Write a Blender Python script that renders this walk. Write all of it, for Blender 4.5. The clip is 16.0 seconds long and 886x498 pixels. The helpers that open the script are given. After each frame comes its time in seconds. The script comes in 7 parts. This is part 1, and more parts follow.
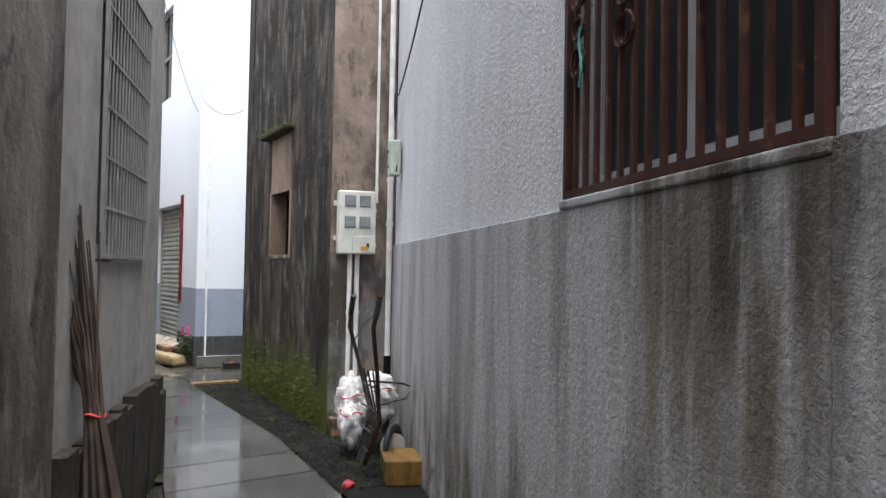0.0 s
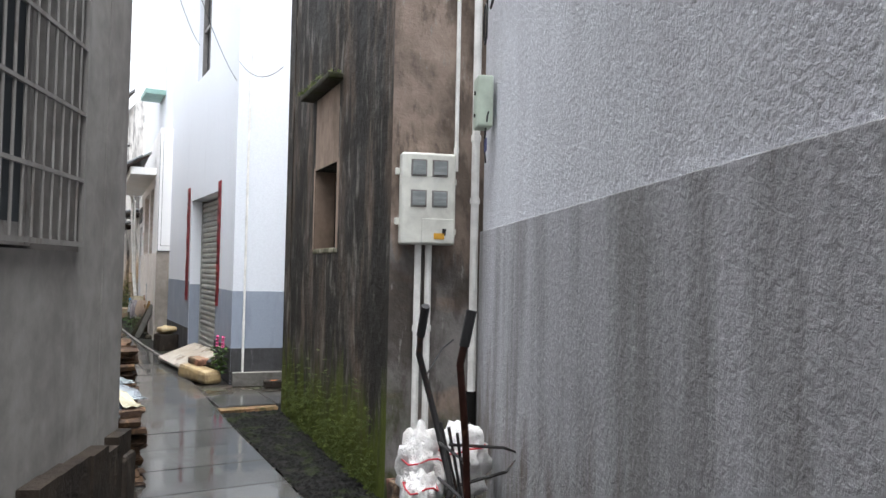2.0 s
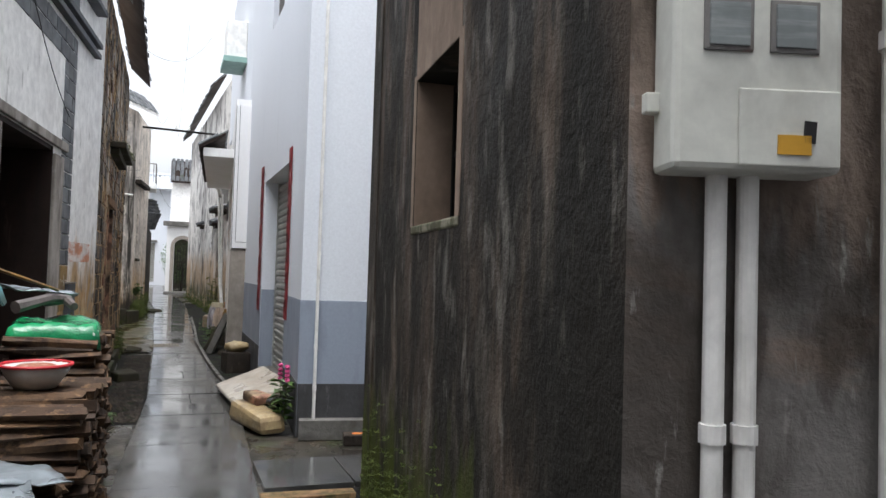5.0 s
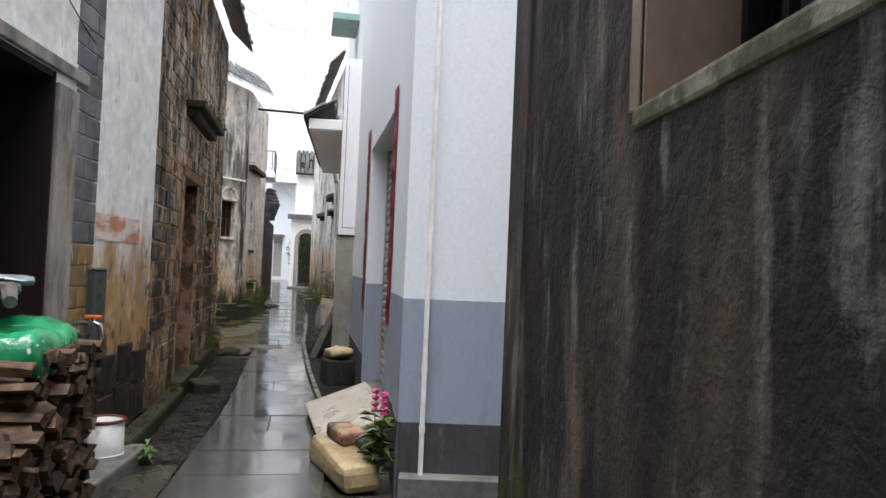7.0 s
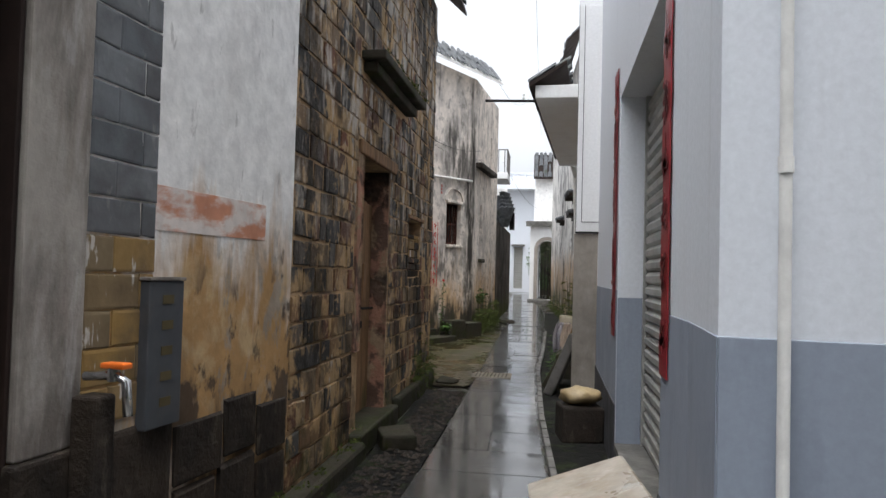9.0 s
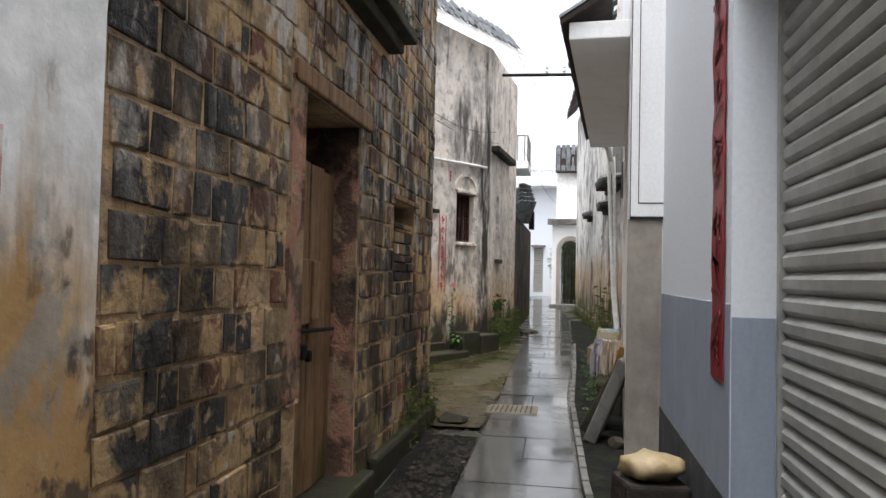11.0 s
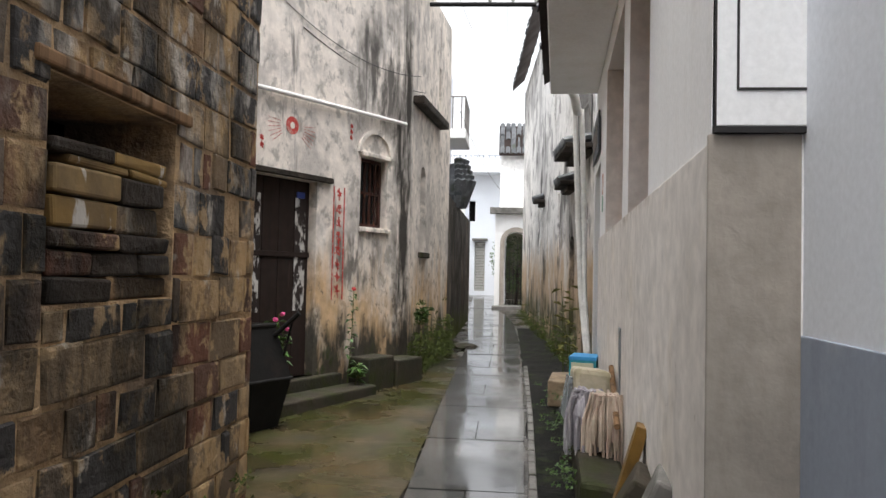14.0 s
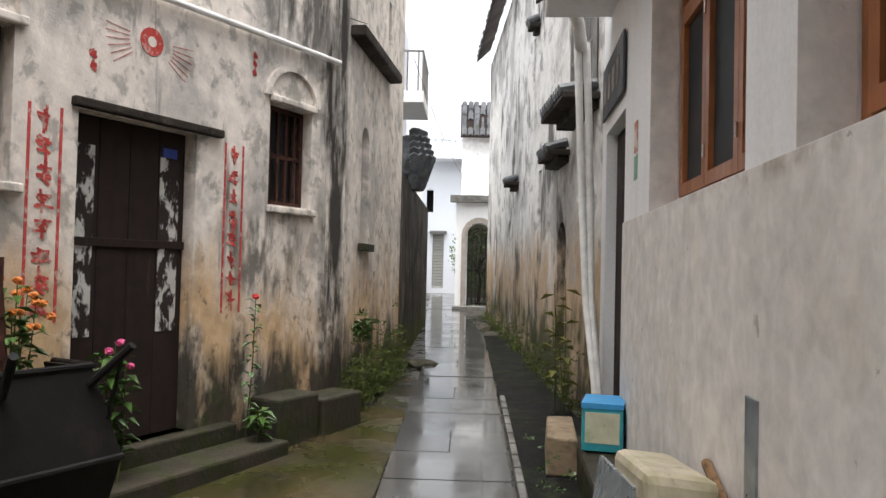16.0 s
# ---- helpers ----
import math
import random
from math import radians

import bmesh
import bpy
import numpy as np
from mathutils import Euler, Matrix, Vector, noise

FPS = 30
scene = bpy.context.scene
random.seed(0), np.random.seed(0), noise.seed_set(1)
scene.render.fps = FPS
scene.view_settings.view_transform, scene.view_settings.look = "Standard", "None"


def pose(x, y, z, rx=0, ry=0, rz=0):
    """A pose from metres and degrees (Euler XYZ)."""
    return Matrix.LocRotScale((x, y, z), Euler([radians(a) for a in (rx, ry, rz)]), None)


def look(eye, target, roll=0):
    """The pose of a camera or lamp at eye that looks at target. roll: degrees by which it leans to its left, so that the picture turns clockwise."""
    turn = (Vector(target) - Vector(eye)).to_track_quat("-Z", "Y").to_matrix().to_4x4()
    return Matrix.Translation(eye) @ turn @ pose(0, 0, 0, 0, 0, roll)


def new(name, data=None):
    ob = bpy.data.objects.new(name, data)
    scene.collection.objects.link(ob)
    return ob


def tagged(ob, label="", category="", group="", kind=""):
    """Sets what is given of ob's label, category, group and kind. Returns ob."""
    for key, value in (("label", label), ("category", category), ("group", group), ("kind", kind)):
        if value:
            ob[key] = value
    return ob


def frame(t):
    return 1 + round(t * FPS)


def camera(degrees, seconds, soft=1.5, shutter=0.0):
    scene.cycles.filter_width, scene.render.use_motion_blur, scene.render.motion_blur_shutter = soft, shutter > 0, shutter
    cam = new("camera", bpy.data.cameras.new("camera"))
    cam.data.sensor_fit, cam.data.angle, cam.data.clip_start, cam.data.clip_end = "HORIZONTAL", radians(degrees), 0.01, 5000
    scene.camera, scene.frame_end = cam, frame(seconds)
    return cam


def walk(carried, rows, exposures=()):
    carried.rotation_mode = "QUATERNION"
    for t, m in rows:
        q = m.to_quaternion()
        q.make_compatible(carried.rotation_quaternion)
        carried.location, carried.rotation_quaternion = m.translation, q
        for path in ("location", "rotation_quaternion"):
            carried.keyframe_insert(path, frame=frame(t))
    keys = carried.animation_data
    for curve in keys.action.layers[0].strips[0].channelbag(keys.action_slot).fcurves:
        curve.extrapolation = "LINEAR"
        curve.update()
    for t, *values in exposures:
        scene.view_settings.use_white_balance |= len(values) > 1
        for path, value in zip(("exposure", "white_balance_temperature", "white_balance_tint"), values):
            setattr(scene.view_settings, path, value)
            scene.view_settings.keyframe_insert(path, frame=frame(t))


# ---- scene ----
cam = camera(62.6, 16.0)
METRES, EYE, TILT, LEAN, TURN = 18.0, 1.57, 0.0, 0.0, -34.0
ROWS = [
    (0.0, 0.0, 0.0, 0.0, -0.03, 1.61, -0.98),
    (0.5, -0.004, 0.0312, 0.0007, 1.79, 1.45, -0.16),
    (1.0, -0.009, 0.0596, -0.0004, 2.76, 1.62, -0.59),
    (1.5, -0.0122, 0.0894, -0.0006, 3.97, 1.55, -0.3),
    (2.0, -0.0169, 0.1191, -0.0019, 4.91, 1.66, -1.2),
    (2.5, -0.0213, 0.1502, -0.002, 6.37, 1.61, -0.94),
    (3.0, -0.0268, 0.1799, -0.0029, 8.09, 1.98, -1.18),
    (3.5, -0.034, 0.2093, -0.0035, 9.5, 2.13, -1.27),
    (4.0, -0.0421, 0.2365, -0.0041, 10.49, 2.23, -1.32),
    (6.5, -0.0912, 0.3797, -0.009, 20.16, 1.6, -2.47),
    (7.0, -0.1032, 0.4086, -0.01, 23.34, 1.61, -2.43),
    (7.5, -0.1205, 0.4396, -0.01, 28.32, 1.55, -1.96),
    (8.0, -0.1345, 0.4686, -0.0096, 34.26, 1.57, -2.21),
    (8.5, -0.1536, 0.4985, -0.0118, 38.8, 1.78, -1.44),
    (9.0, -0.1714, 0.5268, -0.0122, 42.49, 1.87, -1.49),
    (11.5, -0.2617, 0.64, -0.0121, 43.91, 2.08, -1.28),
    (12.0, -0.2775, 0.6635, -0.0117, 42.52, 1.86, -1.12),
    (12.5, -0.298, 0.6894, -0.0115, 41.22, 1.77, -0.96),
    (13.0, -0.3165, 0.7175, -0.0106, 40.46, 1.83, -1.24),
    (13.5, -0.3364, 0.7437, -0.0099, 39.73, 2.05, -1.31),
    (14.0, -0.3554, 0.7704, -0.0093, 39.4, 1.84, -1.23),
    (14.5, -0.3788, 0.7968, -0.009, 38.6, 1.76, -1.42),
    (15.0, -0.3989, 0.8245, -0.0085, 37.95, 1.73, -1.4),
    (15.5, -0.4202, 0.8497, -0.0087, 36.75, 1.72, -1.18),
    (16.0, -0.4373, 0.8763, -0.0072, 36.01, 1.49, -1.33),
]
walk(cam, [(t, pose(0, 0, EYE, TILT, LEAN, TURN) @ pose(METRES * x, METRES * y, METRES * z, 90 + pitch, roll, yaw)) for t, x, y, z, yaw, pitch, roll in ROWS],
     exposures=[(0, 1.4, 6200, 10), (2, 1.35, 6200, 10), (3, 1.1, 6200, 10), (4, 0.8, 6200, 10), (7, 0.9, 6250, 10), (9, 0.68, 6250, 10), (12.0, 1.12, 6350, 10), (16, 1.1, 6450, 10)])

# ---- world, sky and light: a bright overcast day ----
world = bpy.data.worlds.new("overcast")
scene.world = world
world.use_nodes = True
wn = world.node_tree
wbg = wn.nodes["Background"]
wsky = wn.nodes.new("ShaderNodeTexSky")
wsky.sky_type, wsky.sun_disc = "NISHITA", False
wsky.sun_elevation, wsky.sun_rotation = radians(77), radians(184)
wsky.dust_density, wsky.air_density = 6.0, 1.0
whue = wn.nodes.new("ShaderNodeHueSaturation")
whue.inputs["Saturation"].default_value = 0.12
whue.inputs["Value"].default_value = 1.5
wn.links.new(wsky.outputs[0], whue.inputs["Color"])
wn.links.new(whue.outputs[0], wbg.inputs[0])
wbg.inputs[1].default_value = 0.15
sun = new("sun", bpy.data.lights.new("sun", "SUN"))
sun.data.energy, sun.data.angle, sun.data.color = 0.8, radians(40), (1.0, 0.98, 0.95)
sun.matrix_world = look((0, 0, 30), (0.5, 7.0, 0))


# ---- materials ----
def surface(name, base, layers=(), rough=(0.8, 0.9), bump=(), metal=0.0, vary=(), grain=9.0, local=False, spots=()):
    """A procedural surface. layers: (colour, (sx, sy, sz), low, high, amount[, z0, z1]) noise stains laid one on another,
    the last two limiting a stain to below a ragged height. spots: (colour, scale, low, high, amount, centre, radii) single stains. vary: colours among which single pieces differ."""
    m = bpy.data.materials.new(name)
    m.use_nodes = True
    nt = m.node_tree
    N, L = nt.nodes, nt.links
    bsdf = N["Principled BSDF"]
    tc = N.new("ShaderNodeTexCoord")
    geo = N.new("ShaderNodeNewGeometry")
    pos = tc.outputs["Object"] if local else geo.outputs["Position"]

    def noi(scale, detail=5.0, k=1.0, ofs=0.0):
        mp = N.new("ShaderNodeMapping")
        mp.inputs["Scale"].default_value = (scale[0] * k, scale[1] * k, scale[2] * k)
        mp.inputs["Location"].default_value = (ofs, ofs * 1.7, ofs * 0.6)
        L.new(pos, mp.inputs["Vector"])
        t = N.new("ShaderNodeTexNoise")
        t.inputs["Scale"].default_value, t.inputs["Detail"].default_value, t.inputs["Roughness"].default_value = 1.0, detail, 0.62
        t.inputs["Distortion"].default_value = 0.25
        L.new(mp.outputs[0], t.inputs["Vector"])
        return t.outputs[0]

    def mapr(v, a, b, c, d):
        r = N.new("ShaderNodeMapRange")
        r.inputs[1].default_value, r.inputs[2].default_value, r.inputs[3].default_value, r.inputs[4].default_value = a, b, c, d
        L.new(v, r.inputs[0])
        return r.outputs[0]

    def math2(op, a, b):
        r = N.new("ShaderNodeMath")
        r.operation = op
        for i, v in enumerate((a, b)):
            if isinstance(v, (int, float)):
                r.inputs[i].default_value = v
            else:
                L.new(v, r.inputs[i])
        return r.outputs[0]

    def mix(f, a, b, blend="MIX"):
        r = N.new("ShaderNodeMix")
        r.data_type, r.blend_type = "RGBA", blend
        for s, v in ((r.inputs[0], f), (r.inputs[6], a), (r.inputs[7], b)):
            if isinstance(v, tuple):
                s.default_value = (*v, 1)
            elif isinstance(v, float):
                s.default_value = v
            else:
                L.new(v, s)
        return r.outputs[2]

    col = base
    if vary:
        info = N.new("ShaderNodeObjectInfo")
        rnd = math2("FRACT", math2("ADD", info.outputs["Random"], geo.outputs["Random Per Island"]), 0.0)
        rp = N.new("ShaderNodeValToRGB")
        rp.color_ramp.interpolation = "LINEAR"
        el = rp.color_ramp.elements
        while len(el) < len(vary):
            el.new(0.5)
        for i, c in enumerate(vary):
            el[i].position, el[i].color = i / (len(vary) - 1), (*c, 1)
        L.new(rnd, rp.inputs[0])
        col = rp.outputs[0]
    for i, (c, sc, lo, hi, amt, *band) in enumerate(layers):
        f = mapr(noi(sc, 6.0, 1.0, 3.1 * i + len(name)), lo, hi, 0.0, amt)
        if band:
            z = N.new("ShaderNodeSeparateXYZ")
            L.new(pos, z.inputs[0])
            rag = math2("ADD", z.outputs[2], mapr(noi((5, 5, 1.0), 5.0, 1.0, 7.7 * i), 0.3, 0.7, -0.35, 0.35))
            f = math2("MULTIPLY", f, mapr(rag, band[0], band[1], 1.0, 0.0))
        col = mix(f, col, c)
    for i, (c, sc, lo, hi, amt, ctr, rad) in enumerate(spots):
        mp = N.new("ShaderNodeMapping")
        mp.inputs["Location"].default_value = tuple(-a / b for a, b in zip(ctr, rad))
        mp.inputs["Scale"].default_value = tuple(1 / b for b in rad)
        L.new(pos, mp.inputs["Vector"])
        ln = N.new("ShaderNodeVectorMath")
        ln.operation = "LENGTH"
        L.new(mp.outputs[0], ln.inputs[0])
        far = math2("ADD", ln.outputs["Value"], mapr(noi((6, 6, 2), 4.0, 1.0, 4.3 * i), 0.3, 0.7, -0.2, 0.2))
        f = math2("MULTIPLY", mapr(noi(sc, 6.0, 1.0, 2.3 * i + 11), lo, hi, 0.0, amt), mapr(far, 0.45, 1.0, 1.0, 0.0))
        col = mix(f, col, c)
    g = mapr(noi((grain, grain, grain), 8.0), 0.3, 0.7, *((0.94, 1.05) if grain > 42 else (0.82, 1.14)))
    gc = N.new("ShaderNodeCombineColor")
    for i in range(3):
        L.new(g, gc.inputs[i])
    col = mix(1.0, col, gc.outputs[0], "MULTIPLY")
    L.new(col, bsdf.inputs["Base Color"])
    L.new(mapr(noi((1.7, 1.7, 1.7), 4.0, 1.0, 5.0), 0.38, 0.62, rough[0], rough[1]), bsdf.inputs["Roughness"])
    bsdf.inputs["Metallic"].default_value = metal
    bsdf.inputs["Specular IOR Level"].default_value = 0.2 if rough[0] > 0.55 else 0.5
    last = None
    for sc, st, di in bump:
        b = N.new("ShaderNodeBump")
        b.inputs["Strength"].default_value, b.inputs["Distance"].default_value = st, di
        L.new(noi((sc, sc, sc), 4.0), b.inputs["Height"])
        if last:
            L.new(last, b.inputs["Normal"])
        last = b.outputs[0]
    if last:
        L.new(last, bsdf.inputs["Normal"])
    return m


def glass_mat(name, tint, rough=0.05):
    m = bpy.data.materials.new(name)
    m.use_nodes = True
    b = m.node_tree.nodes["Principled BSDF"]
    b.inputs["Base Color"].default_value = (*tint, 1)
    b.inputs["Roughness"].default_value = rough
    b.inputs["Transmission Weight"].default_value = 0.85
    b.inputs["IOR"].default_value = 1.45
    return m


BLK, BRN, GRN = (0.018, 0.016, 0.013), (0.085, 0.06, 0.04), (0.035, 0.05, 0.012)
V = (3.0, 3.0, 0.5)        # long vertical runs
V2 = (9, 9, 1.8)
white_wall = surface("white_lime_paint", (0.76, 0.79, 0.84), [((0.7, 0.73, 0.78), (0.8, 0.8, 0.4), 0.4, 0.7, 0.3), ((0.55, 0.56, 0.57), (6, 6, 0.4), 0.6, 0.75, 0.25)], (0.7, 0.85), [(60, 0.1, 0.004)], grain=45)
blue_dado = surface("blue_grey_paint", (0.29, 0.33, 0.4), [((0.22, 0.25, 0.31), V2, 0.5, 0.7, 0.6), ((0.42, 0.45, 0.5), (3, 3, 3), 0.6, 0.75, 0.4), ((0.12, 0.13, 0.15), (9, 9, 2.5), 0.66, 0.72, 0.6)], (0.5, 0.7), [(50, 0.1, 0.004)], grain=45)
dark_base = surface("dark_cement_base", (0.075, 0.075, 0.08), [((0.05, 0.05, 0.05), V, 0.45, 0.65, 0.8), ((0.22, 0.22, 0.22), (8, 8, 3), 0.6, 0.7, 0.5)], (0.6, 0.85), [(40, 0.3, 0.01)])
grey_upper = surface("grey_roughcast_upper", (0.66, 0.67, 0.71), [((0.56, 0.56, 0.6), V, 0.45, 0.65, 0.6), ((0.74, 0.75, 0.8), (2, 2, 1), 0.5, 0.7, 0.5)], (0.8, 0.95), [(45, 0.9, 0.012), (140, 0.5, 0.005)], grain=40)
grey_lower = surface("grey_roughcast_lower", (0.43, 0.43, 0.45), [((0.24, 0.235, 0.23), (3.5, 3.5, 0.4), 0.47, 0.62, 0.75), ((0.5, 0.5, 0.53), (5, 5, 0.35), 0.52, 0.66, 0.6), ((0.13, 0.1, 0.07), (3.5, 3.5, 0.9), 0.4, 0.56, 0.85, 0.45, 0.95), (GRN, (6, 6, 6), 0.5, 0.62, 0.7, 0.05, 0.3)], (0.75, 0.95), [(38, 0.8, 0.01), (140, 0.5, 0.005)], grain=40,
                     spots=[((0.13, 0.1, 0.07), (5, 5, 0.5), 0.36, 0.56, 0.85, (1.5, 1.05, 1.6), (0.55, 0.75, 0.75)), ((0.05, 0.042, 0.032), (9, 9, 0.8), 0.44, 0.58, 0.85, (1.5, 1.05, 1.72), (0.5, 0.65, 0.42)), ((0.2, 0.17, 0.13), (6, 6, 0.35), 0.48, 0.6, 0.7, (1.5, 1.1, 1.1), (0.4, 0.6, 1.1))])
old_stain = surface("old_stained_render", (0.075, 0.055, 0.041), [((0.17, 0.13, 0.1), (1.6, 1.6, 0.5), 0.53, 0.6, 0.8), ((0.2, 0.175, 0.145), (2.6, 2.6, 0.8), 0.55, 0.65, 0.7), (BLK, (2.2, 2.2, 0.45), 0.4, 0.54, 0.95), (BLK, (5, 5, 1.1), 0.47, 0.56, 0.85), ((0.24, 0.22, 0.19), (8, 8, 2.2), 0.55, 0.67, 0.5), ((0.06, 0.075, 0.008), (5, 5, 2), 0.25, 0.42, 0.95, 0.35, 0.75)], (0.65, 0.9), [(14, 0.6, 0.02), (70, 0.5, 0.008)])
old_side = surface("old_brown_render", (0.25, 0.195, 0.16), [((0.36, 0.285, 0.235), (1.6, 1.6, 1.6), 0.48, 0.62, 0.7), ((0.2, 0.195, 0.19), (1.2, 1.2, 3), 0.35, 0.45, 0.85, 1.55, 1.7), ((0.05, 0.04, 0.032), (1.8, 1.8, 0.9), 0.5, 0.62, 0.8), ((0.05, 0.04, 0.032), (8, 8, 2.5), 0.54, 0.62, 0.55), ((0.3, 0.29, 0.27), (18, 18, 4), 0.62, 0.67, 0.6), ((0.045, 0.06, 0.012), (5, 5, 3), 0.4, 0.55, 0.8, 0.35, 0.8)], (0.65, 0.9), [(14, 0.5, 0.02), (70, 0.4, 0.006)])
sill_lime = surface("worn_pale_sill", (0.24, 0.22, 0.165), [((0.07, 0.07, 0.035), (9, 9, 9), 0.44, 0.56, 0.85), ((0.05, 0.045, 0.035), (4, 4, 4), 0.5, 0.62, 0.7)], (0.7, 0.9), [(30, 0.5, 0.01)])
window_render = surface("brown_window_surround", (0.29, 0.215, 0.165), [((0.13, 0.095, 0.072), (3, 3, 1), 0.48, 0.65, 0.6)], (0.8, 0.9), [(40, 0.3, 0.006)])
left_grey = surface("smooth_grey_cement", (0.25, 0.238, 0.225), [((0.16, 0.148, 0.138), (1.5, 1.5, 0.8), 0.45, 0.65, 0.7), ((0.36, 0.35, 0.34), V, 0.55, 0.7, 0.4)], (0.75, 0.9), [(60, 0.2, 0.004)])
left_brown = surface("stained_brown_cement", (0.14, 0.12, 0.105), [((0.05, 0.04, 0.033), (2, 2, 0.8), 0.44, 0.58, 0.85), ((0.24, 0.22, 0.2), (3, 3, 1.2), 0.55, 0.65, 0.6), (BLK, (3, 3, 2), 0.58, 0.66, 0.7)], (0.7, 0.9), [(25, 0.5, 0.012)])
rough_plinth = surface("dark_stone_plinth", (0.0385, 0.0294, 0.0224), [((0.0175, 0.0147, 0.0126), (5, 5, 3), 0.42, 0.6, 0.8), ((0.112, 0.091, 0.07), (12, 12, 6), 0.58, 0.68, 0.5)], (0.6, 0.9), [(18, 0.7, 0.02), (70, 0.5, 0.006)])
old_white = surface("old_white_plaster_ochre_foot", (0.85, 0.84, 0.82), [((0.6, 0.58, 0.56), (1.5, 1.5, 0.6), 0.52, 0.66, 0.6), ((0.3, 0.28, 0.26), (9, 9, 3), 0.63, 0.68, 0.5), ((0.42, 0.24, 0.085), (1.6, 1.6, 1.5), 0.25, 0.45, 0.95, 1.2, 1.65), ((0.56, 0.42, 0.25), (4, 4, 4), 0.52, 0.62, 0.7, 1.2, 1.5), ((0.3, 0.29, 0.27), (6, 6, 3), 0.56, 0.62, 0.7, 1.2, 1.6), ((0.08, 0.06, 0.045), (4, 4, 2.4), 0.53, 0.58, 0.9, 1.0, 1.4), ((0.09, 0.06, 0.04), (3, 3, 2), 0.38, 0.5, 0.95, 0.45, 0.85)], (0.7, 0.9), [(30, 0.4, 0.008)])
house_plaster = surface("weathered_cream_plaster", (0.74, 0.67, 0.6), [((0.42, 0.39, 0.36), (2.0, 2.0, 1.5), 0.48, 0.6, 0.75), ((0.24, 0.225, 0.2), (7, 7, 5.5), 0.53, 0.62, 0.65), ((0.78, 0.72, 0.66), (3.5, 3.5, 3), 0.58, 0.66, 0.7), ((0.08, 0.075, 0.068), (4, 4, 0.5), 0.6, 0.67, 0.8), ((0.56, 0.36, 0.18), (2.5, 2.5, 0.9), 0.36, 0.54, 0.85, 1.0, 1.7), ((0.16, 0.13, 0.1), (10, 10, 7), 0.57, 0.63, 0.75, 1.1, 1.6), ((0.04, 0.038, 0.03), (4, 4, 2), 0.3, 0.46, 0.95, 0.62, 0.95), (GRN, (8, 8, 5), 0.5, 0.6, 0.7, 0.4, 0.7)], (0.7, 0.9), [(20, 0.4, 0.01), (80, 0.2, 0.004)],
                        spots=[(BLK, (6, 6, 0.7), 0.36, 0.5, 0.95, (1.17, 23.5, 2.6), (0.2, 0.28, 3.2)), ((0.06, 0.055, 0.05), (5, 5, 1.2), 0.42, 0.56, 0.9, (0.95, 23.1, 3.6), (0.5, 0.7, 0.9)), ((0.12, 0.11, 0.1), (7, 7, 2), 0.42, 0.56, 0.85, (0.8, 22.75, 1.5), (0.5, 0.6, 0.45))])
right_old = surface("old_whitewash_streaked", (0.72, 0.7, 0.67), [((0.36, 0.345, 0.33), (1.4, 0.8, 0.8), 0.5, 0.6, 0.8), ((0.16, 0.15, 0.14), (5, 2.2, 2.2), 0.55, 0.63, 0.7), ((0.5, 0.35, 0.21), (2, 0.9, 0.8), 0.34, 0.5, 0.85, 1.5, 2.0), ((0.05, 0.045, 0.04), (3, 1.4, 0.7), 0.56, 0.64, 0.85), ((0.06, 0.07, 0.03), (4, 2, 2), 0.36, 0.5, 0.9, 0.7, 1.1)], (0.7, 0.9), [(20, 0.4, 0.01)])
right_white = surface("newer_white_paint", (0.88, 0.88, 0.88), [((0.76, 0.74, 0.71), V, 0.5, 0.7, 0.5)], (0.7, 0.85), [(60, 0.1, 0.004)], grain=45)
right_dado = surface("beige_cement_dado", (0.78, 0.74, 0.7), [((0.66, 0.62, 0.58), (1.3, 0.7, 0.6), 0.45, 0.62, 0.8), ((0.72, 0.66, 0.58), (4, 2.5, 1.5), 0.55, 0.66, 0.6), ((0.3, 0.25, 0.2), (6, 12, 9), 0.69, 0.72, 0.6)], (0.7, 0.85), [(60, 0.15, 0.004)],
                     spots=[((0.34, 0.29, 0.22), (9, 9, 1.5), 0.35, 0.6, 0.4, (3.07, 18.83, 1.2), (0.5, 0.035, 0.55)), ((0.4, 0.34, 0.27), (7, 5, 5), 0.45, 0.6, 0.7, (3.1, 19.43, 1.76), (0.5, 1.6, 0.07))])
pillar_cement = surface("raw_cement_pillar", (0.36, 0.32, 0.28), [((0.22, 0.195, 0.17), (3, 3, 0.7), 0.46, 0.62, 0.7), ((0.25, 0.24, 0.17), (8, 8, 5), 0.5, 0.6, 0.5, 0.2, 0.5)], (0.8, 0.9), [(35, 0.3, 0.008)])
concrete = surface("weathered_concrete", (0.15, 0.1425, 0.1312), [((0.075, 0.072, 0.06375), (4, 4, 4), 0.45, 0.6, 0.8), ((0.075, 0.075, 0.0525), (9, 9, 9), 0.56, 0.66, 0.6)], (0.45, 0.8), [(30, 0.5, 0.01)])
mossy = surface("mossy_concrete", (0.0434, 0.03596, 0.02604), [((0.031, 0.031, 0.02046), (5, 5, 5), 0.44, 0.58, 0.85), ((0.0279, 0.0341, 0.00744), (4, 4, 2.5), 0.5, 0.62, 0.8)], (0.58, 0.85), [(24, 0.6, 0.015)])
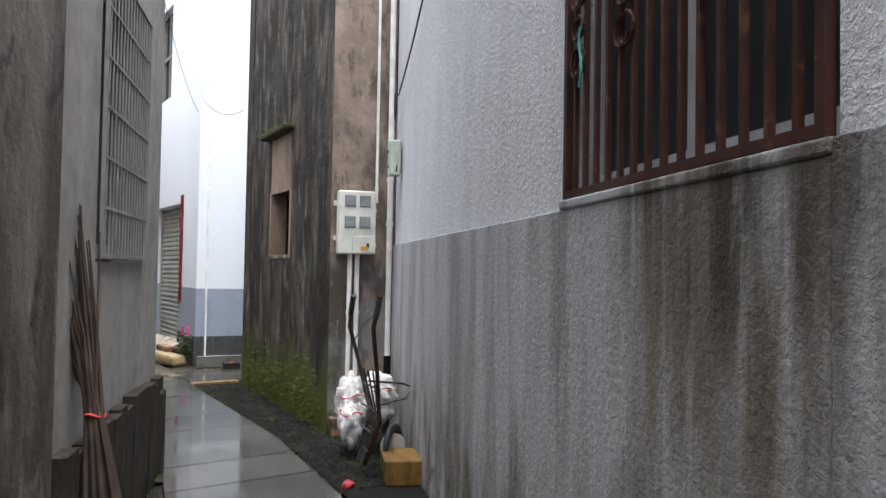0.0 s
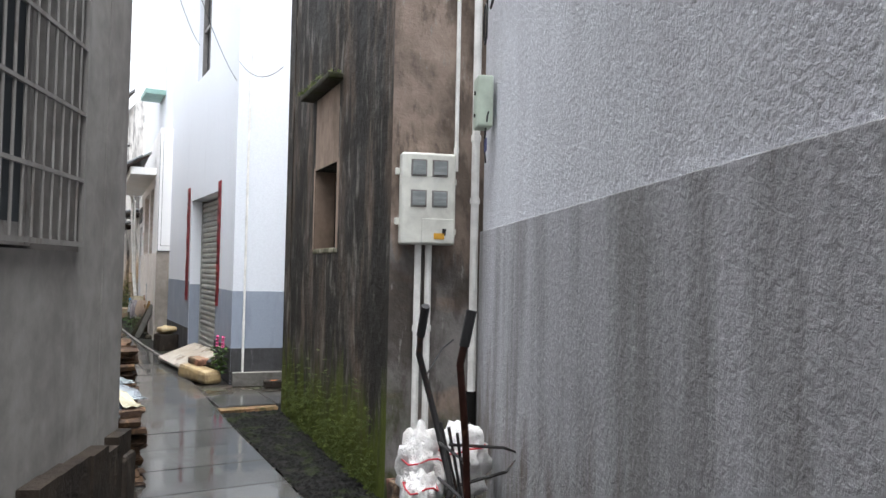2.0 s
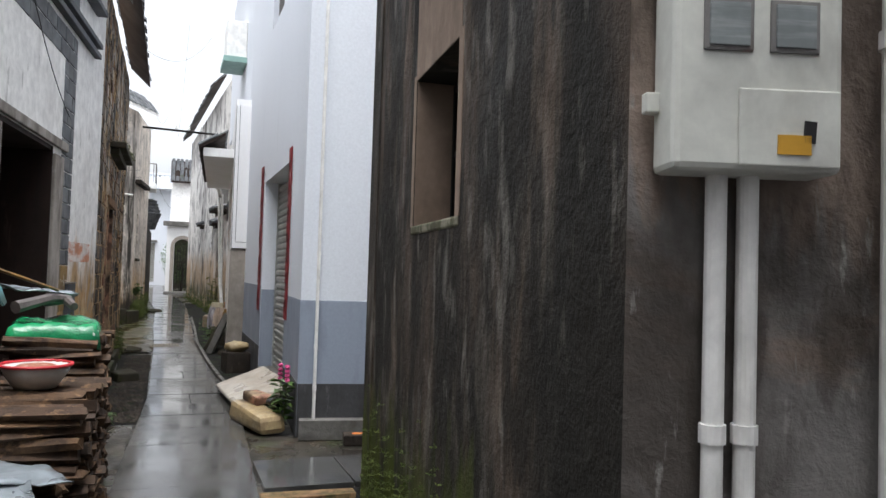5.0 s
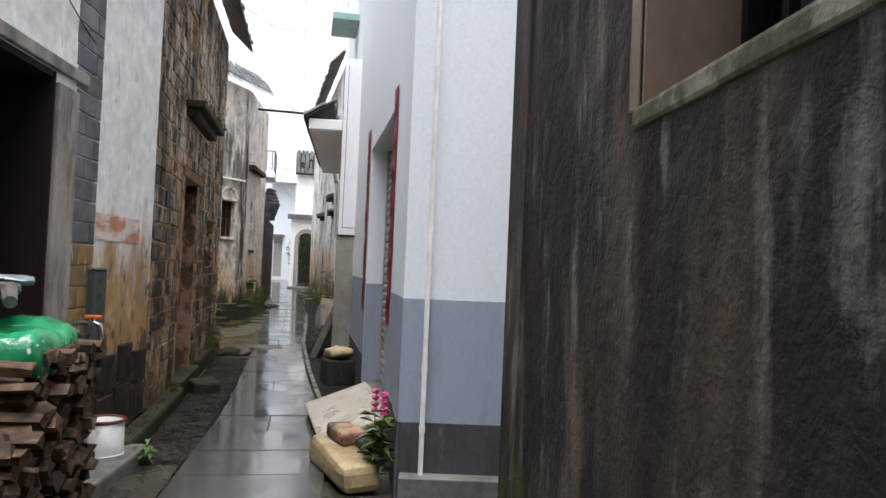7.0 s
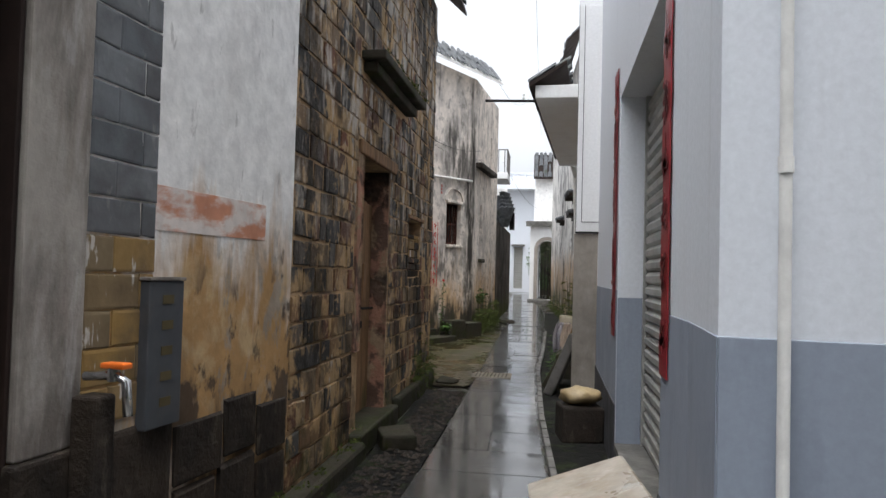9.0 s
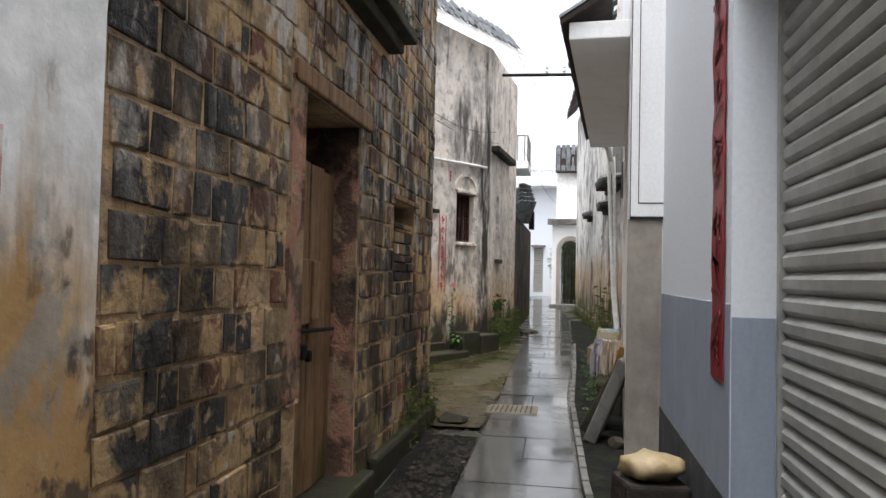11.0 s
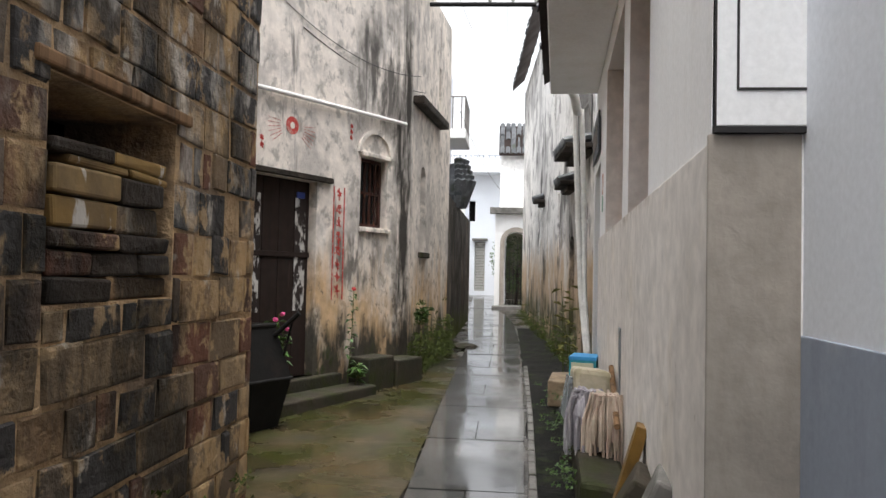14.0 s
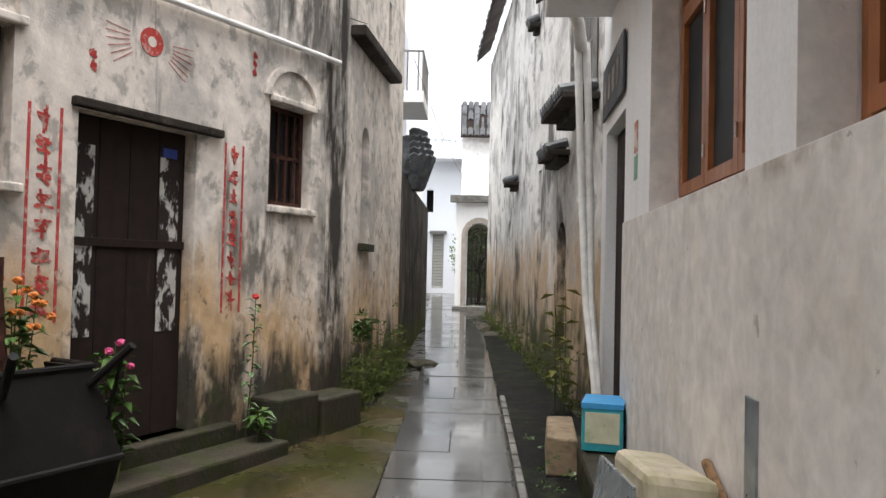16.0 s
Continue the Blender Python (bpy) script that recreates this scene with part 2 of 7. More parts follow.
wet_slab = surface("wet_concrete_slab", (0.0648, 0.0648, 0.06264), [((0.0396, 0.0396, 0.03744), (2.5, 2.5, 2.5), 0.44, 0.6, 0.8), ((0.1008, 0.09936, 0.0936), (7, 7, 7), 0.55, 0.68, 0.5)], (0.02, 0.2), [(1.6, 0.06, 0.02), (60, 0.05, 0.003)], vary=[(0.054, 0.054, 0.05184), (0.0864, 0.0864, 0.0828), (0.0684, 0.06624, 0.0648)])
wet_ground = surface("wet_cement_ground", (0.0527, 0.0465, 0.0372), [((0.0217, 0.0186, 0.01488), (1.4, 1.4, 1.4), 0.45, 0.56, 0.85), ((0.0868, 0.0651, 0.0434), (2.5, 2.5, 2.5), 0.52, 0.66, 0.6), ((0.0372, 0.0465, 0.0155), (3, 3, 3), 0.54, 0.64, 0.6)], (0.06, 0.55), [(12, 0.35, 0.012), (50, 0.3, 0.005)])
moss_pad = surface("wet_mossy_cement", (0.0525, 0.039, 0.018), [((0.027, 0.03, 0.00675), (1.6, 1.6, 1.6), 0.4, 0.56, 0.9), ((0.0225, 0.018, 0.012), (3, 3, 3), 0.5, 0.62, 0.7), ((0.09, 0.0675, 0.0375), (4, 4, 4), 0.6, 0.7, 0.5)], (0.08, 0.5), [(14, 0.3, 0.01)])
soil = surface("wet_dark_soil", (0.0072, 0.0068, 0.0064), [((0.0176, 0.0152, 0.0128), (12, 12, 12), 0.5, 0.62, 0.7), ((0.028, 0.04, 0.012), (5, 5, 5), 0.52, 0.62, 0.6)], (0.85, 0.97), [(25, 0.9, 0.03), (80, 0.7, 0.01)])
mortar = surface("tan_lime_mortar", (0.5, 0.34, 0.19), [((0.17, 0.13, 0.1), (3, 3, 3), 0.47, 0.6, 0.8), ((0.5, 0.36, 0.22), (6, 6, 6), 0.55, 0.68, 0.6), (BLK, (1.6, 1.6, 0.8), 0.52, 0.64, 0.6)], (0.8, 0.95), [(18, 0.9, 0.03), (60, 0.6, 0.01)])
brick_mat = surface("old_blackened_brick", (0.1, 0.09, 0.08), [((0.45, 0.3, 0.15), (4, 4, 3), 0.53, 0.59, 0.85), ((0.42, 0.29, 0.16), (9, 9, 8), 0.55, 0.6, 0.85), ((0.5, 0.46, 0.41), (6, 6, 2.5), 0.5, 0.58, 0.8, 2.1, 1.5), ((0.5, 0.45, 0.38), (9, 9, 6), 0.62, 0.67, 0.7), (BLK, (2.2, 2.2, 1.0), 0.5, 0.6, 0.85), ((0.04, 0.05, 0.02), (5, 5, 5), 0.45, 0.58, 0.7, 0.15, 0.5)], (0.6, 0.9), [(22, 0.8, 0.02), (80, 0.5, 0.006)], vary=[(0.045, 0.043, 0.043), (0.09, 0.085, 0.08), (0.22, 0.14, 0.075), (0.15, 0.065, 0.042), (0.085, 0.062, 0.045), (0.3, 0.21, 0.12), (0.055, 0.05, 0.047), (0.04, 0.037, 0.035)])
ochre_brick = surface("ochre_stained_brick", (0.28, 0.17, 0.06), [((0.14, 0.1, 0.06), (3, 3, 3), 0.45, 0.6, 0.7), ((0.6, 0.57, 0.53), (14, 14, 4), 0.6, 0.64, 0.8)], (0.7, 0.9), [(40, 0.3, 0.006)], vary=[(0.24, 0.15, 0.055), (0.32, 0.2, 0.07), (0.18, 0.14, 0.09)])
grey_brick = surface("grey_fired_brick", (0.16, 0.17, 0.18), [((0.1, 0.1, 0.105), (3, 3, 3), 0.45, 0.6, 0.7), ((0.34, 0.33, 0.32), (9, 9, 4), 0.62, 0.7, 0.5)], (0.7, 0.9), [(40, 0.3, 0.006)], vary=[(0.13, 0.14, 0.15), (0.2, 0.21, 0.22), (0.16, 0.165, 0.17)])
red_brick = surface("pink_plaster_red_brick", (0.36, 0.19, 0.13), [((0.34, 0.25, 0.16), (5, 5, 4), 0.48, 0.55, 0.9), ((0.1, 0.065, 0.05), (6, 6, 5), 0.48, 0.56, 0.9), (BLK, (2, 2, 1.4), 0.52, 0.62, 0.85)], (0.8, 0.95), [(16, 0.9, 0.03), (60, 0.6, 0.01)])
stone_frame = surface("worn_stone_jamb", (0.34, 0.31, 0.28), [((0.13, 0.11, 0.095), (4, 4, 1), 0.45, 0.6, 0.8), ((0.48, 0.46, 0.44), (5, 5, 1.2), 0.58, 0.68, 0.6)], (0.75, 0.9), [(60, 0.5, 0.006)])
tile_mat = surface("dark_clay_roof_tile", (0.07, 0.075, 0.08), [((0.14, 0.15, 0.16), (9, 9, 9), 0.5, 0.65, 0.6), ((0.04, 0.05, 0.025), (4, 4, 4), 0.55, 0.65, 0.6)], (0.55, 0.85), [(40, 0.4, 0.008)], vary=[(0.05, 0.055, 0.06), (0.11, 0.115, 0.125), (0.075, 0.08, 0.085)])
old_wood = surface("bleached_brown_door_wood", (0.25, 0.145, 0.075), [((0.09, 0.055, 0.03), (22, 22, 0.9), 0.45, 0.62, 0.85), ((0.28, 0.22, 0.16), (9, 9, 0.5), 0.56, 0.68, 0.6), (GRN, (5, 5, 2), 0.45, 0.6, 0.6, 0.3, 0.55)], (0.6, 0.85), [(30, 0.4, 0.006)])
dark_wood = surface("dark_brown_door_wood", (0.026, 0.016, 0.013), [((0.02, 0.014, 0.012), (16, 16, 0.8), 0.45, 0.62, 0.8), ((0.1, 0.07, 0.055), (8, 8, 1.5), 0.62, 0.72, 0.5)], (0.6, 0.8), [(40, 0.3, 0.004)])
orange_wood = surface("varnished_orange_wood", (0.36, 0.13, 0.045), [((0.22, 0.075, 0.025), (30, 30, 1.5), 0.45, 0.62, 0.7)], (0.3, 0.5), [(60, 0.15, 0.003)])
rust = surface("rusty_red_brown_iron", (0.06, 0.022, 0.016), [((0.03, 0.015, 0.012), (9, 9, 6), 0.45, 0.6, 0.8), ((0.18, 0.075, 0.04), (16, 16, 12), 0.6, 0.7, 0.6)], (0.6, 0.85), [(60, 0.3, 0.003)])
grey_iron = surface("grey_painted_iron", (0.2, 0.19, 0.18), [((0.1, 0.075, 0.06), (12, 12, 5), 0.55, 0.66, 0.6)], (0.55, 0.75), [(60, 0.2, 0.003)])
black_iron = surface("black_sooty_iron", (0.008, 0.0075, 0.007), [((0.018, 0.013, 0.011), (6, 6, 6), 0.55, 0.68, 0.7)], (0.56, 0.8), [(30, 0.3, 0.006)])
white_pvc = surface("white_pvc", (0.82, 0.81, 0.78), [((0.62, 0.6, 0.55), (6, 6, 1.2), 0.55, 0.66, 0.4)], (0.35, 0.5))
box_plastic = surface("ivory_meter_plastic", (0.66, 0.66, 0.6), [((0.52, 0.51, 0.45), (4, 4, 1.5), 0.5, 0.66, 0.5)], (0.4, 0.55))
green_plastic = surface("pale_green_plastic", (0.5, 0.58, 0.48), [((0.4, 0.45, 0.38), (5, 5, 2), 0.5, 0.65, 0.5)], (0.4, 0.55))
meter_glass = surface("grey_meter_window", (0.23, 0.25, 0.25), [((0.34, 0.36, 0.36), (3, 3, 40), 0.5, 0.6, 0.6)], (0.1, 0.2))
yellow_label = surface("yellow_warning_label", (0.62, 0.33, 0.03), [], (0.5, 0.6))
shutter_mat = surface("galvanised_shutter_slat", (0.4, 0.4, 0.37), [((0.34, 0.34, 0.31), (3, 3, 8), 0.5, 0.66, 0.6)], (0.35, 0.55), metal=0.3)
red_paper = surface("faded_red_paper", (0.3, 0.012, 0.02), [((0.2, 0.01, 0.015), (6, 6, 2), 0.45, 0.62, 0.7), ((0.6, 0.3, 0.28), (14, 14, 3), 0.66, 0.72, 0.7)], (0.35, 0.6), [(30, 0.4, 0.004)])
red_paint = surface("faded_red_wall_paint", (0.5, 0.07, 0.06), [((0.55, 0.42, 0.36), (22, 22, 22), 0.53, 0.62, 0.8)], (0.8, 0.9))
orange_paint = surface("faded_orange_wall_paint", (0.58, 0.27, 0.17), [((0.76, 0.72, 0.68), (4, 4, 9), 0.42, 0.56, 0.9)], (0.8, 0.9))
dark_red_ink = surface("worn_dark_brush_ink", (0.13, 0.012, 0.014), [((0.3, 0.02, 0.025), (16, 16, 9), 0.48, 0.6, 0.9)], (0.5, 0.6))
black_ink = surface("black_brush_ink", (0.012, 0.01, 0.01), [], (0.5, 0.6))
slate = surface("dark_slate_panel", (0.06, 0.065, 0.075), [((0.1, 0.09, 0.08), (4, 4, 2), 0.5, 0.64, 0.6)], (0.5, 0.7), [(30, 0.2, 0.004)])
leaf_mat = surface("green_leaf", (0.045, 0.1, 0.015), [((0.11, 0.15, 0.03), (20, 20, 20), 0.5, 0.65, 0.6)], (0.4, 0.6))
yellow_leaf = surface("yellow_green_leaf", (0.2, 0.19, 0.04), [((0.12, 0.15, 0.03), (20, 20, 20), 0.5, 0.65, 0.6)], (0.4, 0.6))
red_petal = surface("red_petal", (0.6, 0.03, 0.03), [], (0.5, 0.6))
orange_petal = surface("orange_petal", (0.55, 0.16, 0.02), [], (0.5, 0.6))
pink_petal = surface("pink_petal", (0.55, 0.06, 0.2), [], (0.5, 0.6))
stem_mat = surface("plant_stem", (0.09, 0.11, 0.03), [], (0.6, 0.7))
# Near-black colour stands in for the darkness of interiors behind openings.
room_shade = surface("unlit_room_plaster", (0.04, 0.036, 0.034), [((0.02, 0.018, 0.016), (2, 2, 2), 0.45, 0.6, 0.7)], (0.8, 0.9))
pane = glass_mat("window_glass", (0.75, 0.8, 0.82))
dark_pane = surface("dark_window_glass", (0.025, 0.03, 0.033), [((0.06, 0.065, 0.07), (2, 2, 0.7), 0.5, 0.65, 0.7)], (0.56, 0.6))


# ---- building helpers ----
def gz(y):
    """Height of the ground, which rises gently up the lane."""
    return 0.02 * max(0.0, min(y, 60.0) - 15.0)


def part(name, bm, material, parent=None, label="", smooth=False):
    me = bpy.data.meshes.new(name)
    bmesh.ops.recalc_face_normals(bm, faces=bm.faces)
    bm.to_mesh(me)
    bm.free()
    if material:
        me.materials.append(material)
    if smooth:
        me.polygons.foreach_set("use_smooth", [True] * len(me.polygons))
    ob = new(name, me)
    if parent:
        ob.parent = parent
    if label:
        ob["label"] = label
    return ob


def thing(name, label, category, group="", kind=""):
    return tagged(new(name), label, category, group, kind)


def box_into(bm, lo, hi, m=None, bevel=0.0, jitter=0.0):
    vs = []
    for z in (lo[2], hi[2]):
        for x, y in ((lo[0], lo[1]), (hi[0], lo[1]), (hi[0], hi[1]), (lo[0], hi[1])):
            v = Vector((x, y, z))
            if jitter:
                v += Vector([random.uniform(-jitter, jitter) for _ in range(3)])
            vs.append(bm.verts.new(v))
    fs = [bm.faces.new([vs[i] for i in f]) for f in ((3, 2, 1, 0), (4, 5, 6, 7), (0, 1, 5, 4), (1, 2, 6, 5), (2, 3, 7, 6), (3, 0, 4, 7))]
    if bevel:
        es = list({e for f in fs for e in f.edges})
        r = bmesh.ops.bevel(bm, geom=es, offset=bevel, segments=2, affect="EDGES", profile=0.5)
        vs = list({v for f in r["faces"] for v in f.verts} | {v for v in vs if v.is_valid})
    if m is not None:
        for v in vs:
            v.co = m @ v.co
    return bm


def box(lo, hi, m=None, bevel=0.0, jitter=0.0):
    return box_into(bmesh.new(), lo, hi, m, bevel, jitter)


def tube_into(bm, pts, r, n=8, r2=None):
    """A round bar through points, with closed ends."""
    pts = [Vector(p) for p in pts]
    rings = []
    up = Vector((0.31, 0.17, 0.93))
    for i, p in enumerate(pts):
        d = (pts[min(i + 1, len(pts) - 1)] - pts[max(i - 1, 0)]).normalized()
        a = d.cross(up)
        if a.length < 1e-3:
            a = d.cross(Vector((1, 0, 0)))
        a.normalize()
        b = d.cross(a)
        k = r if r2 is None else r + (r2 - r) * i / max(1, len(pts) - 1)
        rings.append([bm.verts.new(p + (a * math.cos(6.28319 * j / n) + b * math.sin(6.28319 * j / n)) * k) for j in range(n)])
    for q, w in zip(rings, rings[1:]):
        for j in range(n):
            bm.faces.new((q[j], q[(j + 1) % n], w[(j + 1) % n], w[j]))
    bm.faces.new(rings[0][::-1])
    bm.faces.new(rings[-1])
    return bm


def tube(pts, r, n=8, r2=None):
    return tube_into(bmesh.new(), pts, r, n, r2)


def line(p, ang):
    """The frame of a wall: x along it, ang degrees to the right of the lane's y; y to its left; z up."""
    return pose(p[0], p[1], 0, 0, 0, 90 - ang)


def wall(name, p, ang, length, z0, z1, back, thick, holes, material, label, arch=()):
    """A wall that starts at p; back is +1 when its body lies to the left of its run, -1 to the right. holes: (s0, s1, z0, z1).
    Those whose number is in arch end in a round head."""
    m = line(p, ang)
    ss = sorted({0.0, length, *[h[0] for h in holes], *[h[1] for h in holes]})
    zz = sorted({z0, z1, *[h[2] for h in holes], *[h[3] for h in holes]})
    full = {}
    for i in range(len(ss) - 1):
        for j in range(len(zz) - 1):
            cs, cz = (ss[i] + ss[i + 1]) / 2, (zz[j] + zz[j + 1]) / 2
            full[i, j] = not any(h[0] < cs < h[1] and h[2] < cz < h[3] for h in holes)
    bm = bmesh.new()

    def quad(*ps):
        bm.faces.new([bm.verts.new(m @ Vector(q)) for q in ps])
    t = back * thick
    for (i, j), f in full.items():
        if not f:
            continue
        a, b, c, d = ss[i], ss[i + 1], zz[j], zz[j + 1]
        quad((a, 0, c), (b, 0, c), (b, 0, d), (a, 0, d))
        quad((a, t, c), (b, t, c), (b, t, d), (a, t, d))
        for di, dj, e in ((-1, 0, ((a, 0, c), (a, t, c), (a, t, d), (a, 0, d))), (1, 0, ((b, 0, c), (b, t, c), (b, t, d), (b, 0, d))),
                          (0, -1, ((a, 0, c), (b, 0, c), (b, t, c), (a, t, c))), (0, 1, ((a, 0, d), (b, 0, d), (b, t, d), (a, t, d)))):
            if not full.get((i + di, j + dj), False):
                quad(*e)
    for k in arch:
        a, b, c, d = holes[k]
        r = (b - a) / 2
        n = 10
        for sgn in (-1, 1):
            prof = [(a + r + sgn * r, d)] + [(a + r + sgn * r * math.cos(q * math.pi / 2 / n), d - r + r * math.sin(q * math.pi / 2 / n)) for q in range(n + 1)]
            f0 = [bm.verts.new(m @ Vector((s, 0, z))) for s, z in prof]
            f1 = [bm.verts.new(m @ Vector((s, t, z))) for s, z in prof]
            bm.faces.new(f0)
            bm.faces.new(f1)
            for q in range(1, len(prof) - 1):
                bm.faces.new((f0[q], f0[q + 1], f1[q + 1], f1[q]))
    bmesh.ops.remove_doubles(bm, verts=bm.verts, dist=1e-4)
    return tagged(part(name, bm, material), label, "wall", kind="structure")


def slab_on(name, p, ang, s0, s1, z0, z1, out, material, parent=None, label="", category="", bevel=0.004, inn=0.0, kind=""):
    """A flat block on a wall's face; out is how far it stands from the face (negative: to the right of the run)."""
    o = part(name, box((s0, min(out, inn), z0), (s1, max(out, inn), z1), line(p, ang), bevel), material, parent, label)
    return tagged(o, label, category, kind=kind) if category else o

# ---- the large structure ----
bm = bmesh.new()
rows = [-150.0, 15.0, 60.0, 600.0]
vs = [[bm.verts.new((x, y, gz(y) - 0.02)) for x in (-400, 400)] for y in rows]
for a, b in zip(vs, vs[1:]):
    bm.faces.new((a[0], a[1], b[1], b[0]))
tagged(part("ground", bm, wet_ground), "wet brown cement and earth ground of the lane", "ground", kind="structure")

GW, GA = (1.88 - 0.375 * 4.5, 1.97 - 0.927 * 4.5), 22.0      # rendered wall of the house on the right
wall("wall_grey_house", GW, GA, 8.9, 0, 5.8, -1, 0.25, [(3.14, 4.52, 1.83, 3.6)], grey_upper, "pale grey roughcast house wall with a darker lower part")
slab_on("dado", GW, GA, 0, 3.138, -0.05, 1.83, 0.02, grey_lower, None, "dark grey roughcast lower wall, stained and damp", "wall", kind="structure")
slab_on("dado", GW, GA, 3.138, 4.522, -0.05, 1.795, 0.02, grey_lower, None, "dark grey roughcast lower wall, stained and damp", "wall", kind="structure")
slab_on("dado", GW, GA, 4.522, 8.9, -0.05, 1.795, 0.02, grey_lower, None, "dark grey roughcast lower wall, stained and damp", "wall", kind="structure")

SC = (2.98, 6.33)                                           # corner of the stained house
wall("wall_stained_south", SC, 107, 3.2, 0, 5.6, 1, 0.3, [], old_side, "brown rendered gable wall with black damp stains")
wall("wall_stained_west", SC, 5, 3.3, 0, 5.6, -1, 0.3, [(1.33, 2.05, 1.69, 2.42)], old_stain, "rendered house wall streaked black, mossy at its foot")
wall("wall_stained_north", (3.268, 9.619), 97, 4.0, 0, 5.6, -1, 0.3, [], old_stain, "rendered back wall streaked black")

LP, LA = (1.32 - 0.375 * 8, 5.88 - 0.927 * 8), 22.0          # first house on the left
wall("wall_left_house", LP, LA, 8.0, 0, 5.8, 1, 0.3, [(6.15, 7.4, 1.58, 3.25)], left_grey, "smooth grey cement house wall")
wall("wall_left_house_end", (1.32, 5.88), -68, 5.0, 0, 5.8, 1, 0.3, [], left_grey, "grey cement end wall")

WX = 3.2                                                    # white house
wall("wall_white_west", (WX, 12.1), 0, 5.05, 0, 7.2, -1, 0.3, [(0.6, 2.7, 0.2, 2.615), (1.5, 2.5, 4.6, 6.3)], white_wall, "bright white painted house wall")
wall("wall_white_chamfer", (3.16, 11.5), 3.8, 0.601, 0, 7.2, -1, 0.25, [], white_wall, "bright white painted house corner")
wall("wall_white_south", (3.16, 11.5), 100, 4.0, 0, 7.2, 1, 0.25, [], white_wall, "bright white painted house side wall")

PP, PA = (0.94, 9.8), 6.0
wall("wall_porch", PP, PA, 3.66, 0, 4.3, 1, 0.35, [(0.48, 1.79, 0.3, 2.42)], old_white, "old whitewashed house wall with an ochre stained foot")
wall("wall_brick", (1.31, 13.45), 0, 4.75, 0, 4.55, 1, 0.4, [(1.48, 2.43, 0.15, 2.22), (3.3, 3.98, 1.3, 1.88), (1.5, 1.85, 3.55, 3.95)], mortar, "old lime-mortar wall core of blackened brick")
wall("wall_brick_end", (1.31, 18.2), -88, 4.0, 0, 4.55, 1, 0.3, [], mortar, "old blackened brick end wall")

HP, HA = (1.23 - 0.438 * 5.2, 23.62 - 0.899 * 5.2), 26.0     # cream house
def hs(y):
    return (y - HP[1]) / 0.899
wall("wall_cream_front", HP, HA, 5.2, 0, 5.13, 1, 0.3, [(hs(21.38), hs(22.14), 0.36, 2.27), (hs(22.76), hs(23.2), 1.88, 2.64), (hs(20.2), hs(21.05), 1.83, 2.62), (3.16, 3.63, 4.1, 4.86)], house_plaster, "weathered cream plaster house wall with faded red paint")
wall("wall_cream_side", (1.23, 23.62), 5.5, 2.52, 0, 5.13, 1, 0.3, [(0.55, 0.85, 1.65, 2.75), (1.6, 1.75, 3.6, 4.3)], house_plaster, "weathered cream plaster house side wall", arch=(0,))
wall("wall_ruin", (1.46, 26.14), 0, 5.9, 0, 2.6, 1, 0.4, [], old_stain, "dark mossy garden wall")

RP, RA = (2.97, 17.05), 3.5                                 # house with orange windows
wall("wall_right_house", RP, RA, 6.35, 0, 4.2, -1, 0.3, [(1.36, 2.28, 1.76, 3.15), (2.69, 4.27, 1.76, 3.15), (5.14, 6.1, 0.45, 2.5)], right_white, "white painted house wall above a beige cement dado")
wall("wall_right_pillar", (2.99, 17.045), 90, 0.3, 0, 4.2, 1, 0.2, [], right_white, "end face of the white painted house")
OP, OA = (3.37, 23.39), -3.4                                # old whitewashed house
wall("wall_right_old", OP, OA, 11.0, 0, 6.2, -1, 0.3, [(1.55, 2.0, 0.6, 1.95), (3.2, 3.45, 1.7, 2.7), (3.9, 4.1, 3.9, 4.6), (6.5, 6.75, 1.8, 2.9)], right_old, "tall old whitewashed wall streaked grey and ochre", arch=(0,))

wall("wall_gate_house", (1.95, 35.9), 90, 3.4, 0, 3.1, 1, 0.5, [(0.28, 0.92, 0.4, 2.6)], right_white, "white plaster gatehouse wall with an arched gateway", arch=(0,))
wall("wall_gate_side", (1.95, 36.41), 0, 4.5, 0, 3.1, -1, 0.3, [], right_white, "white plaster gatehouse side wall")
wall("wall_gate_upper", (2.05, 37.2), 90, 3.4, 3.1, 5.0, 1, 0.4, [], old_white, "cream upper storey wall")
wall("wall_gate_garden", (1.95, 41.0), 90, 3.4, 0, 3.1, 1, 0.3, [], mossy, "mossy garden wall")
wall("wall_far_front", (-1.0, 43.2), 90, 2.95, 0, 5.9, 1, 0.3, [(2.0, 2.4, 0.72, 2.62), (1.75, 2.0, 3.4, 4.2)], white_wall, "far white house front")
wall("wall_far_side", (1.951, 43.21), 8, 5.0, 0, 5.9, -1, 0.3, [(0.6, 1.2, 3.2, 4.2)], white_wall, "far white house side")
wall("wall_far_left", (1.35, 31.9), -6, 11.0, 0, 4.0, 1, 0.3, [], old_white, "old whitewashed lane wall")
wall("wall_behind", (-5.0, -6.5), 90, 8.0, 0, 6, 1, 0.3, [], left_grey, "grey wall that closes the lane")


# ---- coverings of the walls ----
def dado(p, ang, s0, s1, z0, z1, out, material, label):
    slab_on("dado", p, ang, s0, s1, z0, z1, out, material, None, label, "wall", 0.003, kind="structure")


